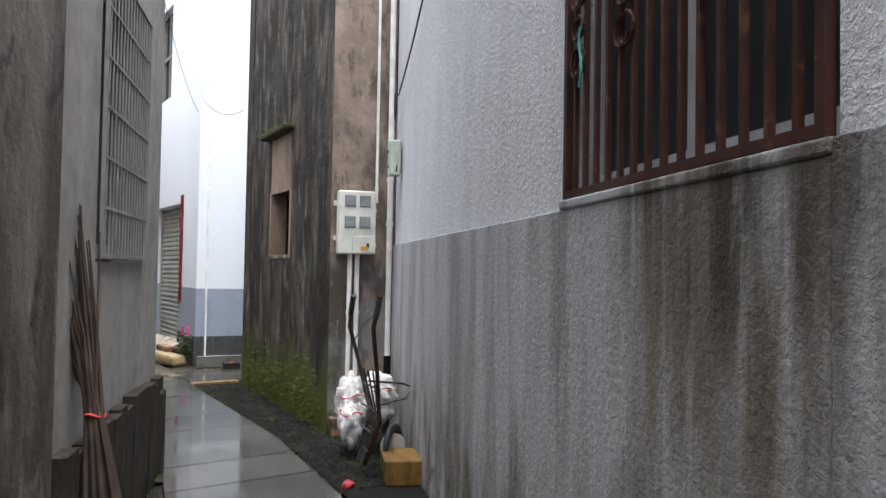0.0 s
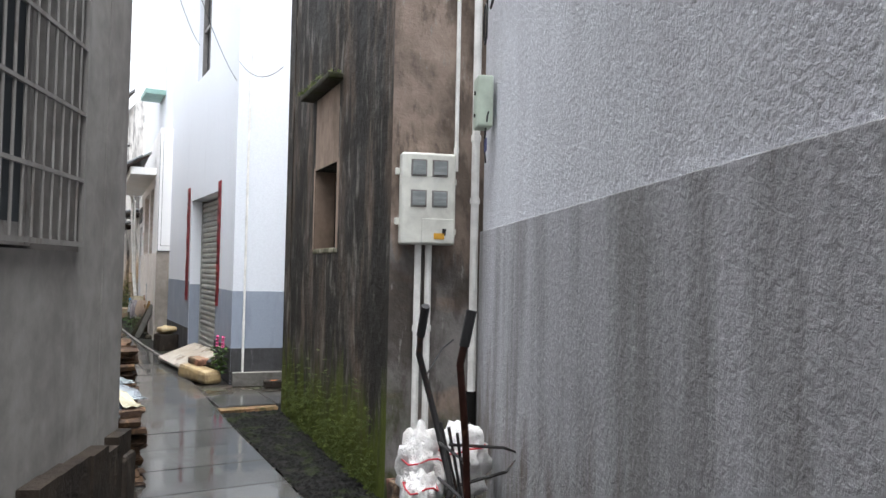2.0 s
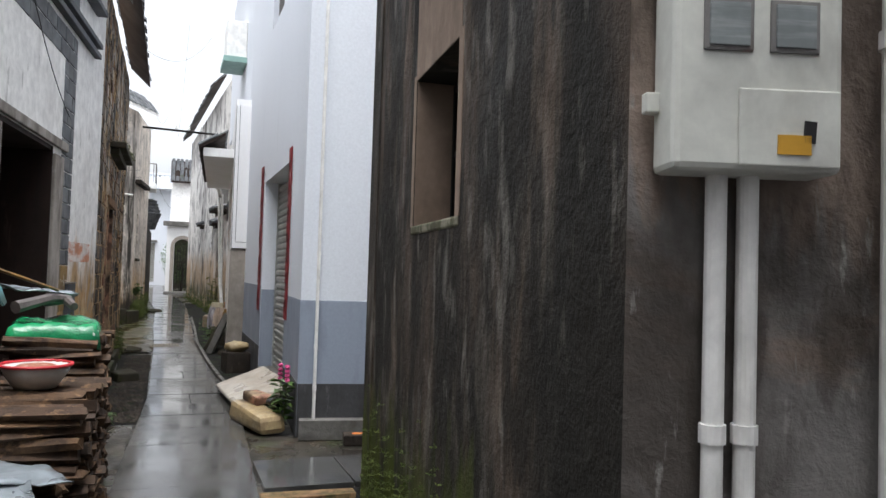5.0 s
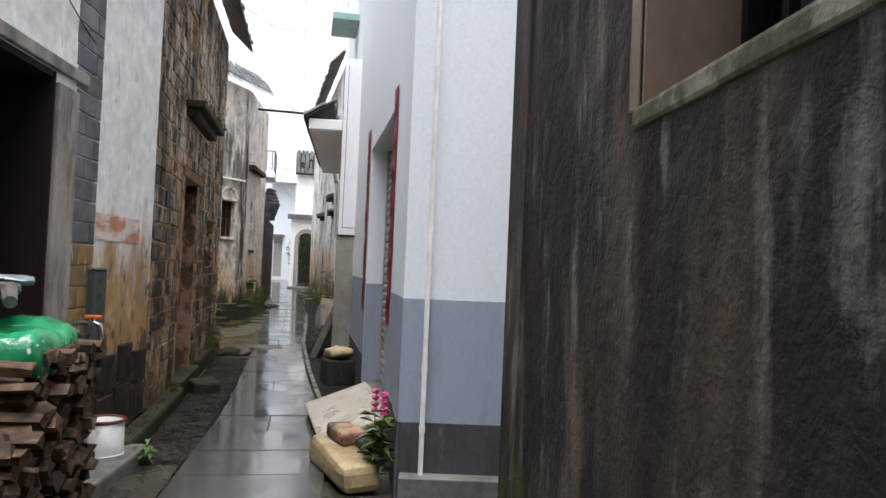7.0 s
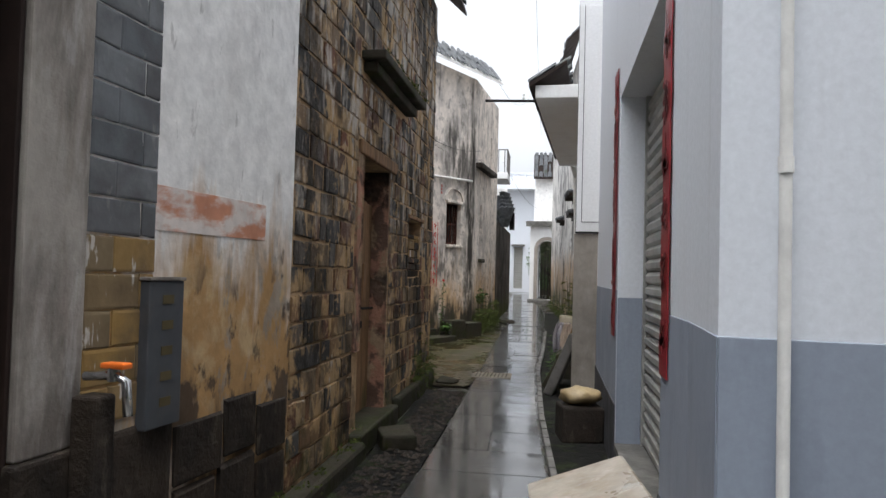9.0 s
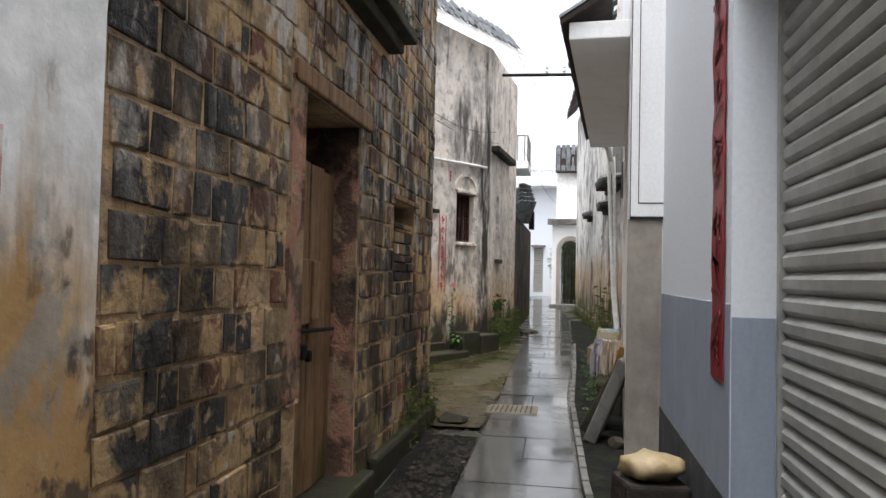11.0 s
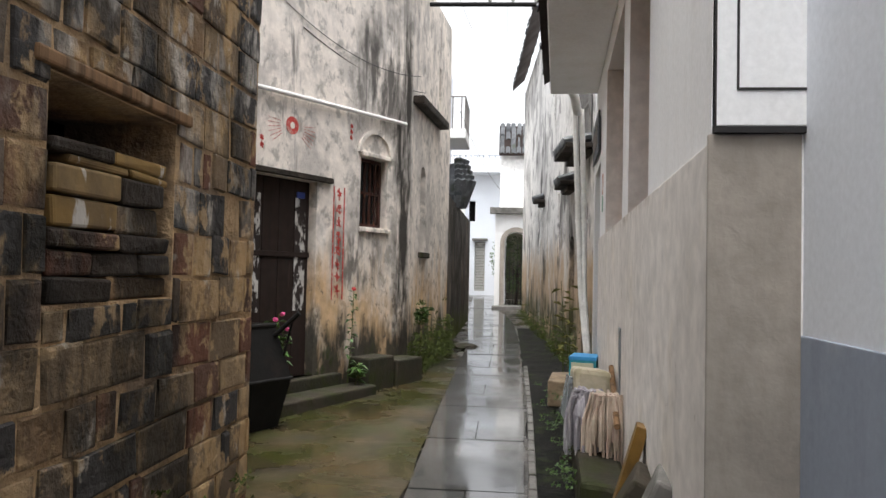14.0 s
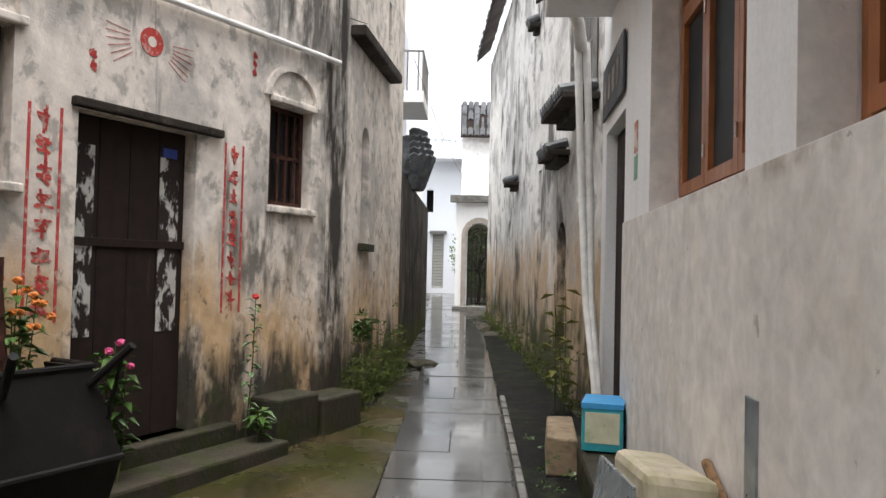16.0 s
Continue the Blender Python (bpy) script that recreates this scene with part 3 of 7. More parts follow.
BL = "blue-grey painted dado of the white house"
DB = "dark damp cement plinth of the white house"
for p, a, s0, s1 in (((WX, 12.1), 0, 0.0, 0.597), ((WX, 12.1), 0, 2.703, 4.94), ((3.16, 11.5), 3.8, 0.0, 0.598), ):
    dado(p, a, s0, s1, 0.0, 1.26 if s0 > 2 else 1.21, 0.005, blue_dado, BL)
    dado(p, a, s0, s1, 0.0, 0.47, 0.012, dark_base, DB)
dado((WX, 14.8), 90, 0.002, 0.17, 0.2, 1.21, -0.005, blue_dado, BL)
dado((3.16, 11.5), 100, 0, 4, 0.0, 1.21, -0.005, blue_dado, BL)
dado((3.16, 11.5), 100, 0, 4, 0.0, 0.47, -0.012, dark_base, DB)
dado((3.16, 11.5), 100, 0.02, 4, 0.0, 0.17, -0.14, concrete, "pale concrete ledge at the foot of the white house")
dado(RP, RA, 0.0, 5.13, 0.0, 1.755, 0.012, right_dado, "beige cement dado of the white house")
dado((2.97, 17.045), 90, -0.0125, 0.225, 0.0, 1.78, -0.012, pillar_cement, "raw cement foot of the house corner")
dado(LP, LA, 0.0, 5.42, 0.0, 5.79, -0.03, left_brown, "brown stained cement pier of the grey house")
bm = bmesh.new()
for i in range(14):
    s = 5.46 + i * 0.18
    box_into(bm, (s, -0.06 - random.uniform(0, 0.02), -0.05), (s + 0.19, -0.001, 0.68 + random.uniform(0, 0.07)), line(LP, LA), 0.0)
tagged(part("plinth", bm, rough_plinth), "rough dark stone plinth with a ragged top", "wall", kind="structure")
slab_on("plinth_post", LP, LA, 7.86, 8.02, 0, 0.62, -0.09, rough_plinth, None, "short dark stone corner post", "post", 0.02, kind="structure")


# ---- closed shells behind the openings, near-black in place of room shade ----
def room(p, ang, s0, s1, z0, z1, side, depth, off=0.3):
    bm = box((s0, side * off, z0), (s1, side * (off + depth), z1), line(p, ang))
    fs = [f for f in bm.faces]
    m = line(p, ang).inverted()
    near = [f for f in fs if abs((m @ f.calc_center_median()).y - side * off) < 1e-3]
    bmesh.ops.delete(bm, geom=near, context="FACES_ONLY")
    tagged(part("room_shell", bm, room_shade), "near-black shell painted as room shade behind an opening", "wall", kind="structure")


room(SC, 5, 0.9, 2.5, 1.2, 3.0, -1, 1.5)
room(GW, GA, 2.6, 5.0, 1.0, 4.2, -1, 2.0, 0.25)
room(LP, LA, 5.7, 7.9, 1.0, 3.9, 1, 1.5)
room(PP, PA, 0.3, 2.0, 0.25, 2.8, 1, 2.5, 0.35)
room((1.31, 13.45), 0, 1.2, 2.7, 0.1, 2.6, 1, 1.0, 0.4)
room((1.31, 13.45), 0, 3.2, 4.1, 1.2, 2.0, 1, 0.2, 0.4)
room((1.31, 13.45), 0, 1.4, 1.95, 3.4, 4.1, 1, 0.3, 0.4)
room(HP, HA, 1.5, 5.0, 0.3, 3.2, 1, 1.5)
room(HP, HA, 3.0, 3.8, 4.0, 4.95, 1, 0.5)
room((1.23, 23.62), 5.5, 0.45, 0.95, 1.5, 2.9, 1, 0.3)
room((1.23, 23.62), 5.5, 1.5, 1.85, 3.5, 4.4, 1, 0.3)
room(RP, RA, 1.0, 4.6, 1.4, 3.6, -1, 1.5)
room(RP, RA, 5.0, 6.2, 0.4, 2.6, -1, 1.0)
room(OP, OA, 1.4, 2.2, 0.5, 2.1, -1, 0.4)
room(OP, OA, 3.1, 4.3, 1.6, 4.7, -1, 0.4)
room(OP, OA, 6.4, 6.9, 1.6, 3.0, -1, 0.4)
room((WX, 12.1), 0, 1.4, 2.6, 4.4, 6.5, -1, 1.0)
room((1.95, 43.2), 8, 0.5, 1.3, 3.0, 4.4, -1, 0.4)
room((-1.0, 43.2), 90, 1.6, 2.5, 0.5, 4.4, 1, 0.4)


# ---- windows and doors ----
def bars_window(name, p, ang, s0, s1, z0, z1, y, nv, nh, r, mat_, label, glass_y, sq=True, frame_mat=None, glass=None, curtain=False):
    w = thing(name, label, "window", kind="structure")
    m = line(p, ang)
    fr = bmesh.new()
    k = r * 1.6
    for a, b in (((s0, z0), (s1, z0 + 2 * k)), ((s0, z1 - 2 * k), (s1, z1)), ((s0, z0 + 2 * k), (s0 + 2 * k, z1 - 2 * k)), ((s1 - 2 * k, z0 + 2 * k), (s1, z1 - 2 * k))):
        box_into(fr, (a[0], y - k, a[1]), (b[0], y + k, b[1]), m)
    part("frame", fr, mat_, w)
    for i in range(1, nv):
        s = s0 + (s1 - s0) * i / nv
        part("bar", box((s - r, y - r, z0 + k), (s + r, y + r, z1 - k), m) if sq and r > 0.007 else tube([m @ Vector((s, y, z0 + k)), m @ Vector((s, y, z1 - k))], r), mat_, w)
    for i in range(1, nh):
        z = z0 + (z1 - z0) * i / nh
        part("rail", box((s0 + k, y - r * 1.1, z - r * 1.3), (s1 - k, y + r * 1.1, z + r * 1.3), m), mat_, w)
    part("pane", box((s0, glass_y - 0.004, z0), (s1, glass_y + 0.004, z1), m), glass or dark_pane, w)
    if frame_mat:
        for a, b in ((s0, s0 + 0.05), ((s0 + s1) / 2 - 0.03, (s0 + s1) / 2 + 0.03), (s1 - 0.05, s1)):
            part("sash", box((a, glass_y - 0.02, z0), (b, glass_y + 0.02, z1), m), frame_mat, w)
        part("sash", box((s0, glass_y - 0.018, z0), (s1, glass_y + 0.018, z0 + 0.09), m), frame_mat, w)
    return w


alu = surface("milky_aluminium_sash", (0.5, 0.52, 0.53), [((0.38, 0.39, 0.4), (4, 4, 2), 0.5, 0.65, 0.5)], (0.35, 0.5))
g1 = bars_window("window_1", GW, GA, 3.16, 4.5, 1.835, 3.58, 0.004, 15, 1, 0.0085, rust, "rusty iron barred window with scrolls over dark glass", -0.13, frame_mat=alu)
m = line(GW, GA)
for s in (3.55, 4.0, 4.36):
    for k, rr in ((2.3, 0.06), (2.42, 0.045), (2.55, 0.07)):
        for d in (-1, 1):
            part("scroll", tube([m @ Vector((s + d * (0.01 + rr * math.sin(q / 10 * 4.6) * (1 - q / 22)), 0.022, k + rr * math.cos(q / 10 * 4.6) * (1 - q / 22))) for q in range(11)], 0.007, 6), rust, g1)
slab_on("window_sill", GW, GA, 3.14, 4.52, 1.796, 1.832, 0.026, grey_lower, None, "stained cement window sill", "sill", 0.008, kind="structure")
part("cord", tube([m @ Vector((4.32 + 0.012 * math.sin(i), 0.03, 2.42 - 0.03 * i)) for i in range(8)], 0.006, 5), surface("teal_cord", (0.1, 0.35, 0.3), [], (0.6, 0.7)), g1, "knotted teal cord")

bars_window("window_2", LP, LA, 6.17, 7.38, 1.6, 3.23, -0.02, 15, 6, 0.006, grey_iron, "grey iron grille window over dark glass", 0.2, frame_mat=grey_iron)
w3 = bars_window("window_3", SC, 5, 1.33, 2.05, 1.72, 2.41, -0.2, 5, 2, 0.01, black_iron, "dark barred window with a mossy sill", -0.26)
slab_on("window_panel", SC, 5, 1.3, 2.05, 2.422, 3.07, 0.004, window_render, None, "brown rendered panel over a window", "wall", 0.002, kind="structure")
for s0, s1, z0, z1 in ((2.052, 2.1, 1.7, 2.45), (1.27, 1.328, 1.7, 2.45)):
    slab_on("window_surround", SC, 5, s0, s1, z0, z1, 0.004, window_render, None, "brown rendered window jamb", "wall", 0.002, kind="structure")
slab_on("window_reveal", SC, 5, 2.041, 2.048, 1.706, 2.418, -0.19, window_render, None, "brown rendered window reveal", "wall", 0.001, inn=-0.002, kind="structure")
slab_on("window_sill", SC, 5, 1.28, 2.08, 1.66, 1.705, 0.007, sill_lime, None, "worn pale cement window sill with moss", "sill", 0.01, inn=-0.25, kind="structure")
slab_on("window_hood", SC, 5, 1.2, 2.2, 3.08, 3.13, 0.13, mossy, None, "mossy concrete window hood", "hood", 0.012, kind="structure")


def clumps(name, label, spots, r, material, cat="moss"):
    """Low tufts of small leaves."""
    bm = bmesh.new()
    for x, y, z in spots:
        for _ in range(14):
            d = Vector((random.gauss(0, 1), random.gauss(0, 1), abs(random.gauss(0, 0.8)))).normalized()
            c = Vector((x, y, z)) + d * random.uniform(0.1, 1) * r
            a = d.orthogonal().normalized() * r * 0.22
            q = d * r * 0.4
            v = [bm.verts.new(c + k) for k in (-a, a, q + a * 0.2)]
            bm.faces.new(v)
    return tagged(part(name, bm, material), label, cat, kind="stuff")


moss_leaf = surface("dark_green_moss", (0.045, 0.06, 0.012), [((0.1, 0.12, 0.02), (14, 14, 14), 0.5, 0.62, 0.7)], (0.7, 0.9))
mm = line(SC, 5)
clumps("moss", "green moss on a window hood", [tuple(mm @ Vector((random.uniform(1.2, 2.2), random.uniform(0.0, 0.14), 3.13))) for _ in range(40)], 0.045, moss_leaf)
clumps("moss", "green moss and ferns along a wall foot", [tuple(mm @ Vector((random.uniform(0.15, 3.0), random.uniform(0.0, 0.05), abs(random.gauss(0, 0.27))))) for _ in range(900)], 0.022, moss_leaf)

slab_on("door_sill", (WX, 12.1), 0, 0.6, 2.7, 0.16, 0.204, 0.006, concrete, None, "worn concrete sill under a shutter", "sill", 0.004, inn=-0.28, kind="structure")
slab_on("dado", (WX, 12.1), 0, 0.6, 2.7, -0.02, 0.158, 0.006, dark_base, None, DB, "wall", 0.003, kind="structure")
SH = thing("roller_shutter", "grey galvanised roller shutter, closed", "shutter", kind="structure")
for i in range(28):
    z = 0.205 + i * 0.085
    part("slat", tube_into(bmesh.new(), [(3.425, 12.72, z + 0.04), (3.425, 14.78, z + 0.04)], 0.047, 8), shutter_mat, SH)
part("guide", box((3.37, 12.703, 0.2), (3.45, 12.735, 2.612)), shutter_mat, SH)
part("guide", box((3.37, 14.755, 0.2), (3.45, 14.79, 2.612)), shutter_mat, SH)
# Backing behind the slats, its darkness painted in like the room shells.
tagged(part("room_shell", box((3.51, 12.5, 0.1), (3.6, 15.0, 2.8)), room_shade), "near-black backing painted as shade behind the shutter", "wall", kind="structure")
bars_window("window_4", (WX, 12.1), 0, 1.5, 2.5, 4.6, 6.3, -0.1, 2, 2, 0.02, grey_iron, "grey framed upper window", -0.14)


def couplet(name, p, ang, s0, s1, z0, z1, out, label, glyphs=6):
    """A strip of red paper with brushed marks that cannot be read."""
    c = tagged(new(name), label, "paper strip")
    m = line(p, ang)
    sg = 1 if out > 0 else -1
    bm = bmesh.new()
    n = 16
    ring = []
    for i in range(n + 1):
        z = z0 + (z1 - z0) * i / n
        w = 0.008 * math.sin(i * 2.3)
        ring.append([bm.verts.new(m @ Vector((s, o, z))) for s, o in ((s0 + w, out), (s1 + w, out + sg * 0.004 * math.sin(i * 1.7)), (s1 + w, out - sg * 0.004), (s0 + w, out - sg * 0.004))])
    for a, b in zip(ring, ring[1:]):
        for j in range(4):
            bm.faces.new((a[j], a[(j + 1) % 4], b[(j + 1) % 4], b[j]))
    bm.faces.new(ring[0]), bm.faces.new(ring[-1])
    part("sheet", bm, red_paper, c)
    for g in range(glyphs):
        zc = z0 + (z1 - z0) * (g + 0.7) / (glyphs + 0.4)
        w = (s1 - s0) * 0.42
        bm = bmesh.new()
        for k in range(6):
            a = random.uniform(-0.5, 0.5)
            zz = zc + random.uniform(-1, 1) * w * 0.8
            box_into(bm, (-w * random.uniform(0.5, 1), -0.001, -0.012), (w * random.uniform(0.5, 1), 0.001, 0.012), m @ pose((s0 + s1) / 2, out + sg * 0.006, zz, 0, math.degrees(a) + (75 if k > 3 else 0), 0))
        tagged(part("brush_mark", bm, dark_red_ink, c), kind="stuff")
    return c


couplet("paper_strip", (WX, 12.1), 0, 2.8, 3.05, 0.93, 2.85, 0.012, "torn red paper strip with black brush marks on a white wall", 7)
couplet("paper_strip", (WX, 12.1), 0, 0.4, 0.585, 0.96, 2.75, 0.012, "narrow faded red paper strip beside a shutter", 7)

# pipes on the houses
def pipe(name, pts, r, label, material=white_pvc, clips=()):
    t = tagged(new(name), label, "pipe")
    part("pipe_run", tube(pts, r, 16), material, t)
    for c in clips:
        a = Vector(c)
        part("clip", tube([a - Vector((0, 0, 0.02)), a + Vector((0, 0, 0.02))], r * 1.25, 12), material, t)
    return t


ms = line((3.16, 11.5), 100)
pipe("downpipe", [ms @ Vector((0.145, -0.05, z)) for z in (0.1, 3, 7.1)], 0.015, "thin white plastic downpipe on a white house", clips=[ms @ Vector((0.145, -0.05, z)) for z in (0.44, 0.8, 1.63, 2.36, 3.3)])

# meter box and conduits
MB = thing("meter_box", "ivory plastic electricity meter box with four windows", "meter box")
mb = line(SC, 107) @ pose(-0.02, 0, 0)
part("body", box((0.07, -0.13, 1.7), (0.43, -0.005, 2.3), mb, 0.015), box_plastic, MB)
for i in range(2):
    for j in range(2):
        a, z = 0.13 + 0.14 * i, 2.145 - 0.2 * j
        f = part("meter_window", box((a, -0.136, z), (a + 0.105, -0.128, z + 0.11), mb, 0.003), grey_iron, MB)
        part("glass", box((a + 0.01, -0.141, z + 0.01), (a + 0.095, -0.134, z + 0.1), mb, 0.002), meter_glass, f)
fl = part("flap", box((0.205, -0.138, 1.71), (0.42, -0.129, 1.87), mb, 0.004), box_plastic, MB)
part("label", box((0.285, -0.142, 1.735), (0.355, -0.137, 1.775), mb), yellow_label, fl, "yellow warning label")
part("keyhole", box((0.215, -0.142, 1.78), (0.24, -0.137, 1.825), mb @ pose(0, 0, 0, 0, 4, 0)), black_ink, fl)
for z in (1.83, 2.16):
    part("hinge", box((0.04, -0.05, z), (0.075, -0.02, z + 0.045), mb, 0.004), box_plastic, MB)
    part("latch", box((0.425, -0.09, z - 0.06), (0.445, -0.06, z - 0.02), mb, 0.004), box_plastic, MB)
for s in (0.2, 0.27):
    pipe("conduit", [mb @ Vector((s, -0.045, z)) for z in (0.0, 1.0, 1.7)], 0.023, "white plastic conduit below the meter box", clips=[mb @ Vector((s, -0.045, 1.15))])
pipe("conduit", [mb @ Vector((0.45, -0.035, z)) for z in (2.2, 3.5, 5.5)], 0.014, "thin white conduit rising from the meter box", clips=[mb @ Vector((0.45, -0.035, 2.34))])
dp = pipe("corner_pipe", [mb @ Vector((0.57, -0.09, z)) for z in (0.72, 1.9, 5.5)], 0.027, "white corner downpipe with black iron foot", clips=[mb @ Vector((0.57, -0.09, z)) for z in (2.0, 2.42)])
part("iron_foot", tube([mb @ Vector((0.57, -0.09, z)) for z in (0.0, 0.74)], 0.034, 12), black_iron, dp, "black iron pipe foot")

gwm = line(GW, GA)
JB = thing("junction_box", "pale green plastic junction box on a grey wall", "junction box")
part("body", box((8.5, 0.02, 2.42), (8.66, 0.12, 2.74), gwm, 0.012), green_plastic, JB)
for z in (2.5, 2.64):
    part("screw", tube([gwm @ Vector((8.58, 0.12, z)), gwm @ Vector((8.58, 0.128, z))], 0.012, 8), black_iron, JB)
black_cable = surface("black_cable_rubber", (0.015, 0.015, 0.016), [], (0.5, 0.6))


def cable(pts, r=0.006, label="thin black cable sagging along a wall", name="cable", material=None):
    return tagged(part(name, tube(pts, r, 5), material or black_cable, smooth=True), label, "cable")


def sag(a, b, d, n=14):
    a, b = Vector(a), Vector(b)
    return [a.lerp(b, i / n) - Vector((0, 0, d * 4 * (i / n) * (1 - i / n))) for i in range(n + 1)]


cable([gwm @ Vector((8.45 + 0.12 * math.sin(i / 6), 0.06, 2.5 - 0.02 * i + 0.012 * (i % 3))) for i in range(16)])
cable([gwm @ Vector((8.5 + 0.05 * math.sin(i * 0.7), 0.08, 3.05 + 0.13 * math.cos(i * 0.7))) for i in range(40)], 0.006, "coil of black cable on a grey wall", "cable_coil")
cable(sag(gwm @ Vector((8.5, 0.05, 3.15)), gwm @ Vector((6.2, 0.05, 4.3)), 0.12), 0.008)
cable([gwm @ Vector((8.62, 0.05, z)) for z in (3.0, 4.0, 5.7)], 0.007)
tagged(part("cable_tag", box((8.49, 0.06, 2.27), (8.55, 0.064, 2.35), gwm), surface("blue_tag", (0.03, 0.04, 0.16), [], (0.5, 0.6))), "small dark blue cable tag", "tag")
# overhead wires
for a, b, d in (((0.9, 5.9, 5.6), (3.2, 14.5, 5.2), 0.5), ((1.0, 6.0, 5.2), (3.3, 12.0, 4.0), 0.4), ((3.16, 11.5, 4.2), (3.1, 9.3, 3.6), 0.15), ((1.32, 17.0, 5.0), (3.0, 26, 8), 0.6), ((1.1, 10.4, 3.4), (1.31, 14.5, 3.1), 0.55), ((1.6, 23.9, 5.2), (1.9, 36, 8), 0.5), ((2.3, 24, 7.5), (2.2, 40, 7.2), 0.5), ((1.6, 26, 3.9), (2.5, 43, 4.5), 0.5), ((0.2, 21.5, 4.0), (1.32, 23.7, 3.75), 0.2), ((0.4, 21.9, 3.75), (1.35, 23.9, 3.6), 0.12)):
    cable(sag(a, b, d), 0.004, "overhead wire across the lane", "overhead_wire")


# ---- things in the first bend ----
def blob(c, r, seed, sub=3, amp=0.25, freq=2.0, flat=None):
    """A lumpy closed body about c with half-sizes r."""
    bm = bmesh.new()
    bmesh.ops.create_icosphere(bm, subdivisions=sub, radius=1.0)
    for v in bm.verts:
        n = noise.noise(v.co * freq + Vector((seed, seed * 2, 0)))
        n2 = noise.noise(v.co * freq * 3.1 + Vector((0, seed, 9)))
        k = 1 + amp * n + amp * 0.5 * n2
        v.co = Vector((v.co.x * r[0] * k, v.co.y * r[1] * k, v.co.z * r[2] * k))
        if flat is not None:
            v.co.z = max(v.co.z, -flat)
        v.co += Vector(c)
    return bm


sack_mat = surface("white_woven_sack", (0.72, 0.71, 0.7), [((0.5, 0.48, 0.45), (6, 6, 6), 0.5, 0.64, 0.6), ((0.2, 0.3, 0.5), (3, 3, 3), 0.66, 0.7, 0.5)], (0.55, 0.75), [(22, 0.9, 0.03), (90, 0.4, 0.004)])
red_cord = surface("red_cord", (0.5, 0.02, 0.03), [], (0.5, 0.6))
for c, r, sd in (((2.84, 5.55, 0.4), (0.12, 0.13, 0.25), 1.0), ((3.06, 5.5, 0.45), (0.15, 0.15, 0.22), 2.0), ((2.77, 5.42, 0.28), (0.09, 0.1, 0.17), 3.0)):
    sk = tagged(new("sack"), "white woven plastic sack tied with red cord", "sack", "sacks on the cart")
    part("bag", blob(c, r, sd, 4, 0.4, 3.0), sack_mat, sk, smooth=True)
    part("tie", tube([(c[0] + r[0] * 1.02 * math.cos(q), c[1] + r[1] * 1.02 * math.sin(q), c[2] + 0.1 + 0.02 * math.sin(3 * q)) for q in [i * 0.45 for i in range(15)]], 0.005, 5), red_cord, sk)
tagged(part("brick", box((2.98, 6.18, 0), (3.2, 6.3, 0.17), None, 0.01, 0.01), red_brick), "weathered red brick lying by a wall", "brick")

CT = thing("hand_cart", "rusty black steel hand cart leaning on a wall", "cart")
dark_steel = surface("dark_bent_steel_tube", (0.035, 0.033, 0.033), [((0.1, 0.05, 0.03), (9, 9, 9), 0.55, 0.66, 0.7)], (0.35, 0.6), metal=0.4)
for pts, mt in (([(2.62, 5.0, 0.12), (2.8, 5.15, 0.45), (2.75, 5.25, 0.8), (2.69, 5.32, 1.1), (2.68, 5.29, 1.18), (2.655, 5.19, 1.35)], dark_steel), ([(2.6, 4.86, 0.1), (2.72, 4.85, 0.4), (2.62, 4.72, 0.8), (2.52, 4.61, 1.14), (2.525, 4.595, 1.2), (2.552, 4.577, 1.365)], rust)):
    h = part("handle", tube(pts, 0.017, 8), mt, CT, smooth=True)
    part("grip", tube([Vector(pts[-2]).lerp(Vector(pts[-1]), 0.1), Vector(pts[-2]).lerp(Vector(pts[-1]), 1.02)], 0.022, 10), black_cable, h, "black rubber grip")
for k in range(3):
    f = 0.25 + 0.25 * k
    part("frame_bar", tube([(2.6, 4.86 + 0.14 * f, 0.12), (2.73 + 0.08 * f, 4.85 + 0.3 * f, 0.45), (2.65 + 0.1 * f, 4.76 + 0.5 * f, 0.78)], 0.008, 6), dark_steel, CT)
for z in (0.2, 0.34, 0.5, 0.66):
    f = z / 0.8
    part("crossbar", tube([(2.6 + 0.1 * f, 4.87 - 0.1 * f, z), (2.64 + 0.14 * f, 5.0 + 0.24 * f, z)], 0.008, 6), dark_steel, CT)
part("rack_wire", tube([(2.7, 5.0, 0.7), (3.0, 4.98, 0.66), (3.1, 4.98, 0.62), (3.02, 4.98, 0.54), (2.76, 5.0, 0.5)], 0.009, 6), dark_steel, CT)
part("brake_wire", tube([(2.7, 5.3, 1.05), (2.72, 5.3, 0.98), (2.84, 5.34, 1.12), (2.93, 5.38, 1.16)], 0.005, 5), black_cable, CT)
bm = bmesh.new()
for i in range(24):
    a = i * math.tau / 24
    for j in range(8):
        b = j * math.tau / 8
        rr = 0.145 + 0.038 * math.cos(b)
        bm.verts.new((2.9 + rr * math.cos(a) * 0.8, 4.95 + rr * math.cos(a) * 0.6 + 0.035 * math.sin(b), 0.185 + rr * math.sin(a)))
bm.verts.ensure_lookup_table()
for i in range(24):
    for j in range(8):
        bm.faces.new([bm.verts[k] for k in (i * 8 + j, i * 8 + (j + 1) % 8, ((i + 1) % 24) * 8 + (j + 1) % 8, ((i + 1) % 24) * 8 + j)])
wh = part("wheel", bm, black_cable, CT, "black rubber wheel", smooth=True)
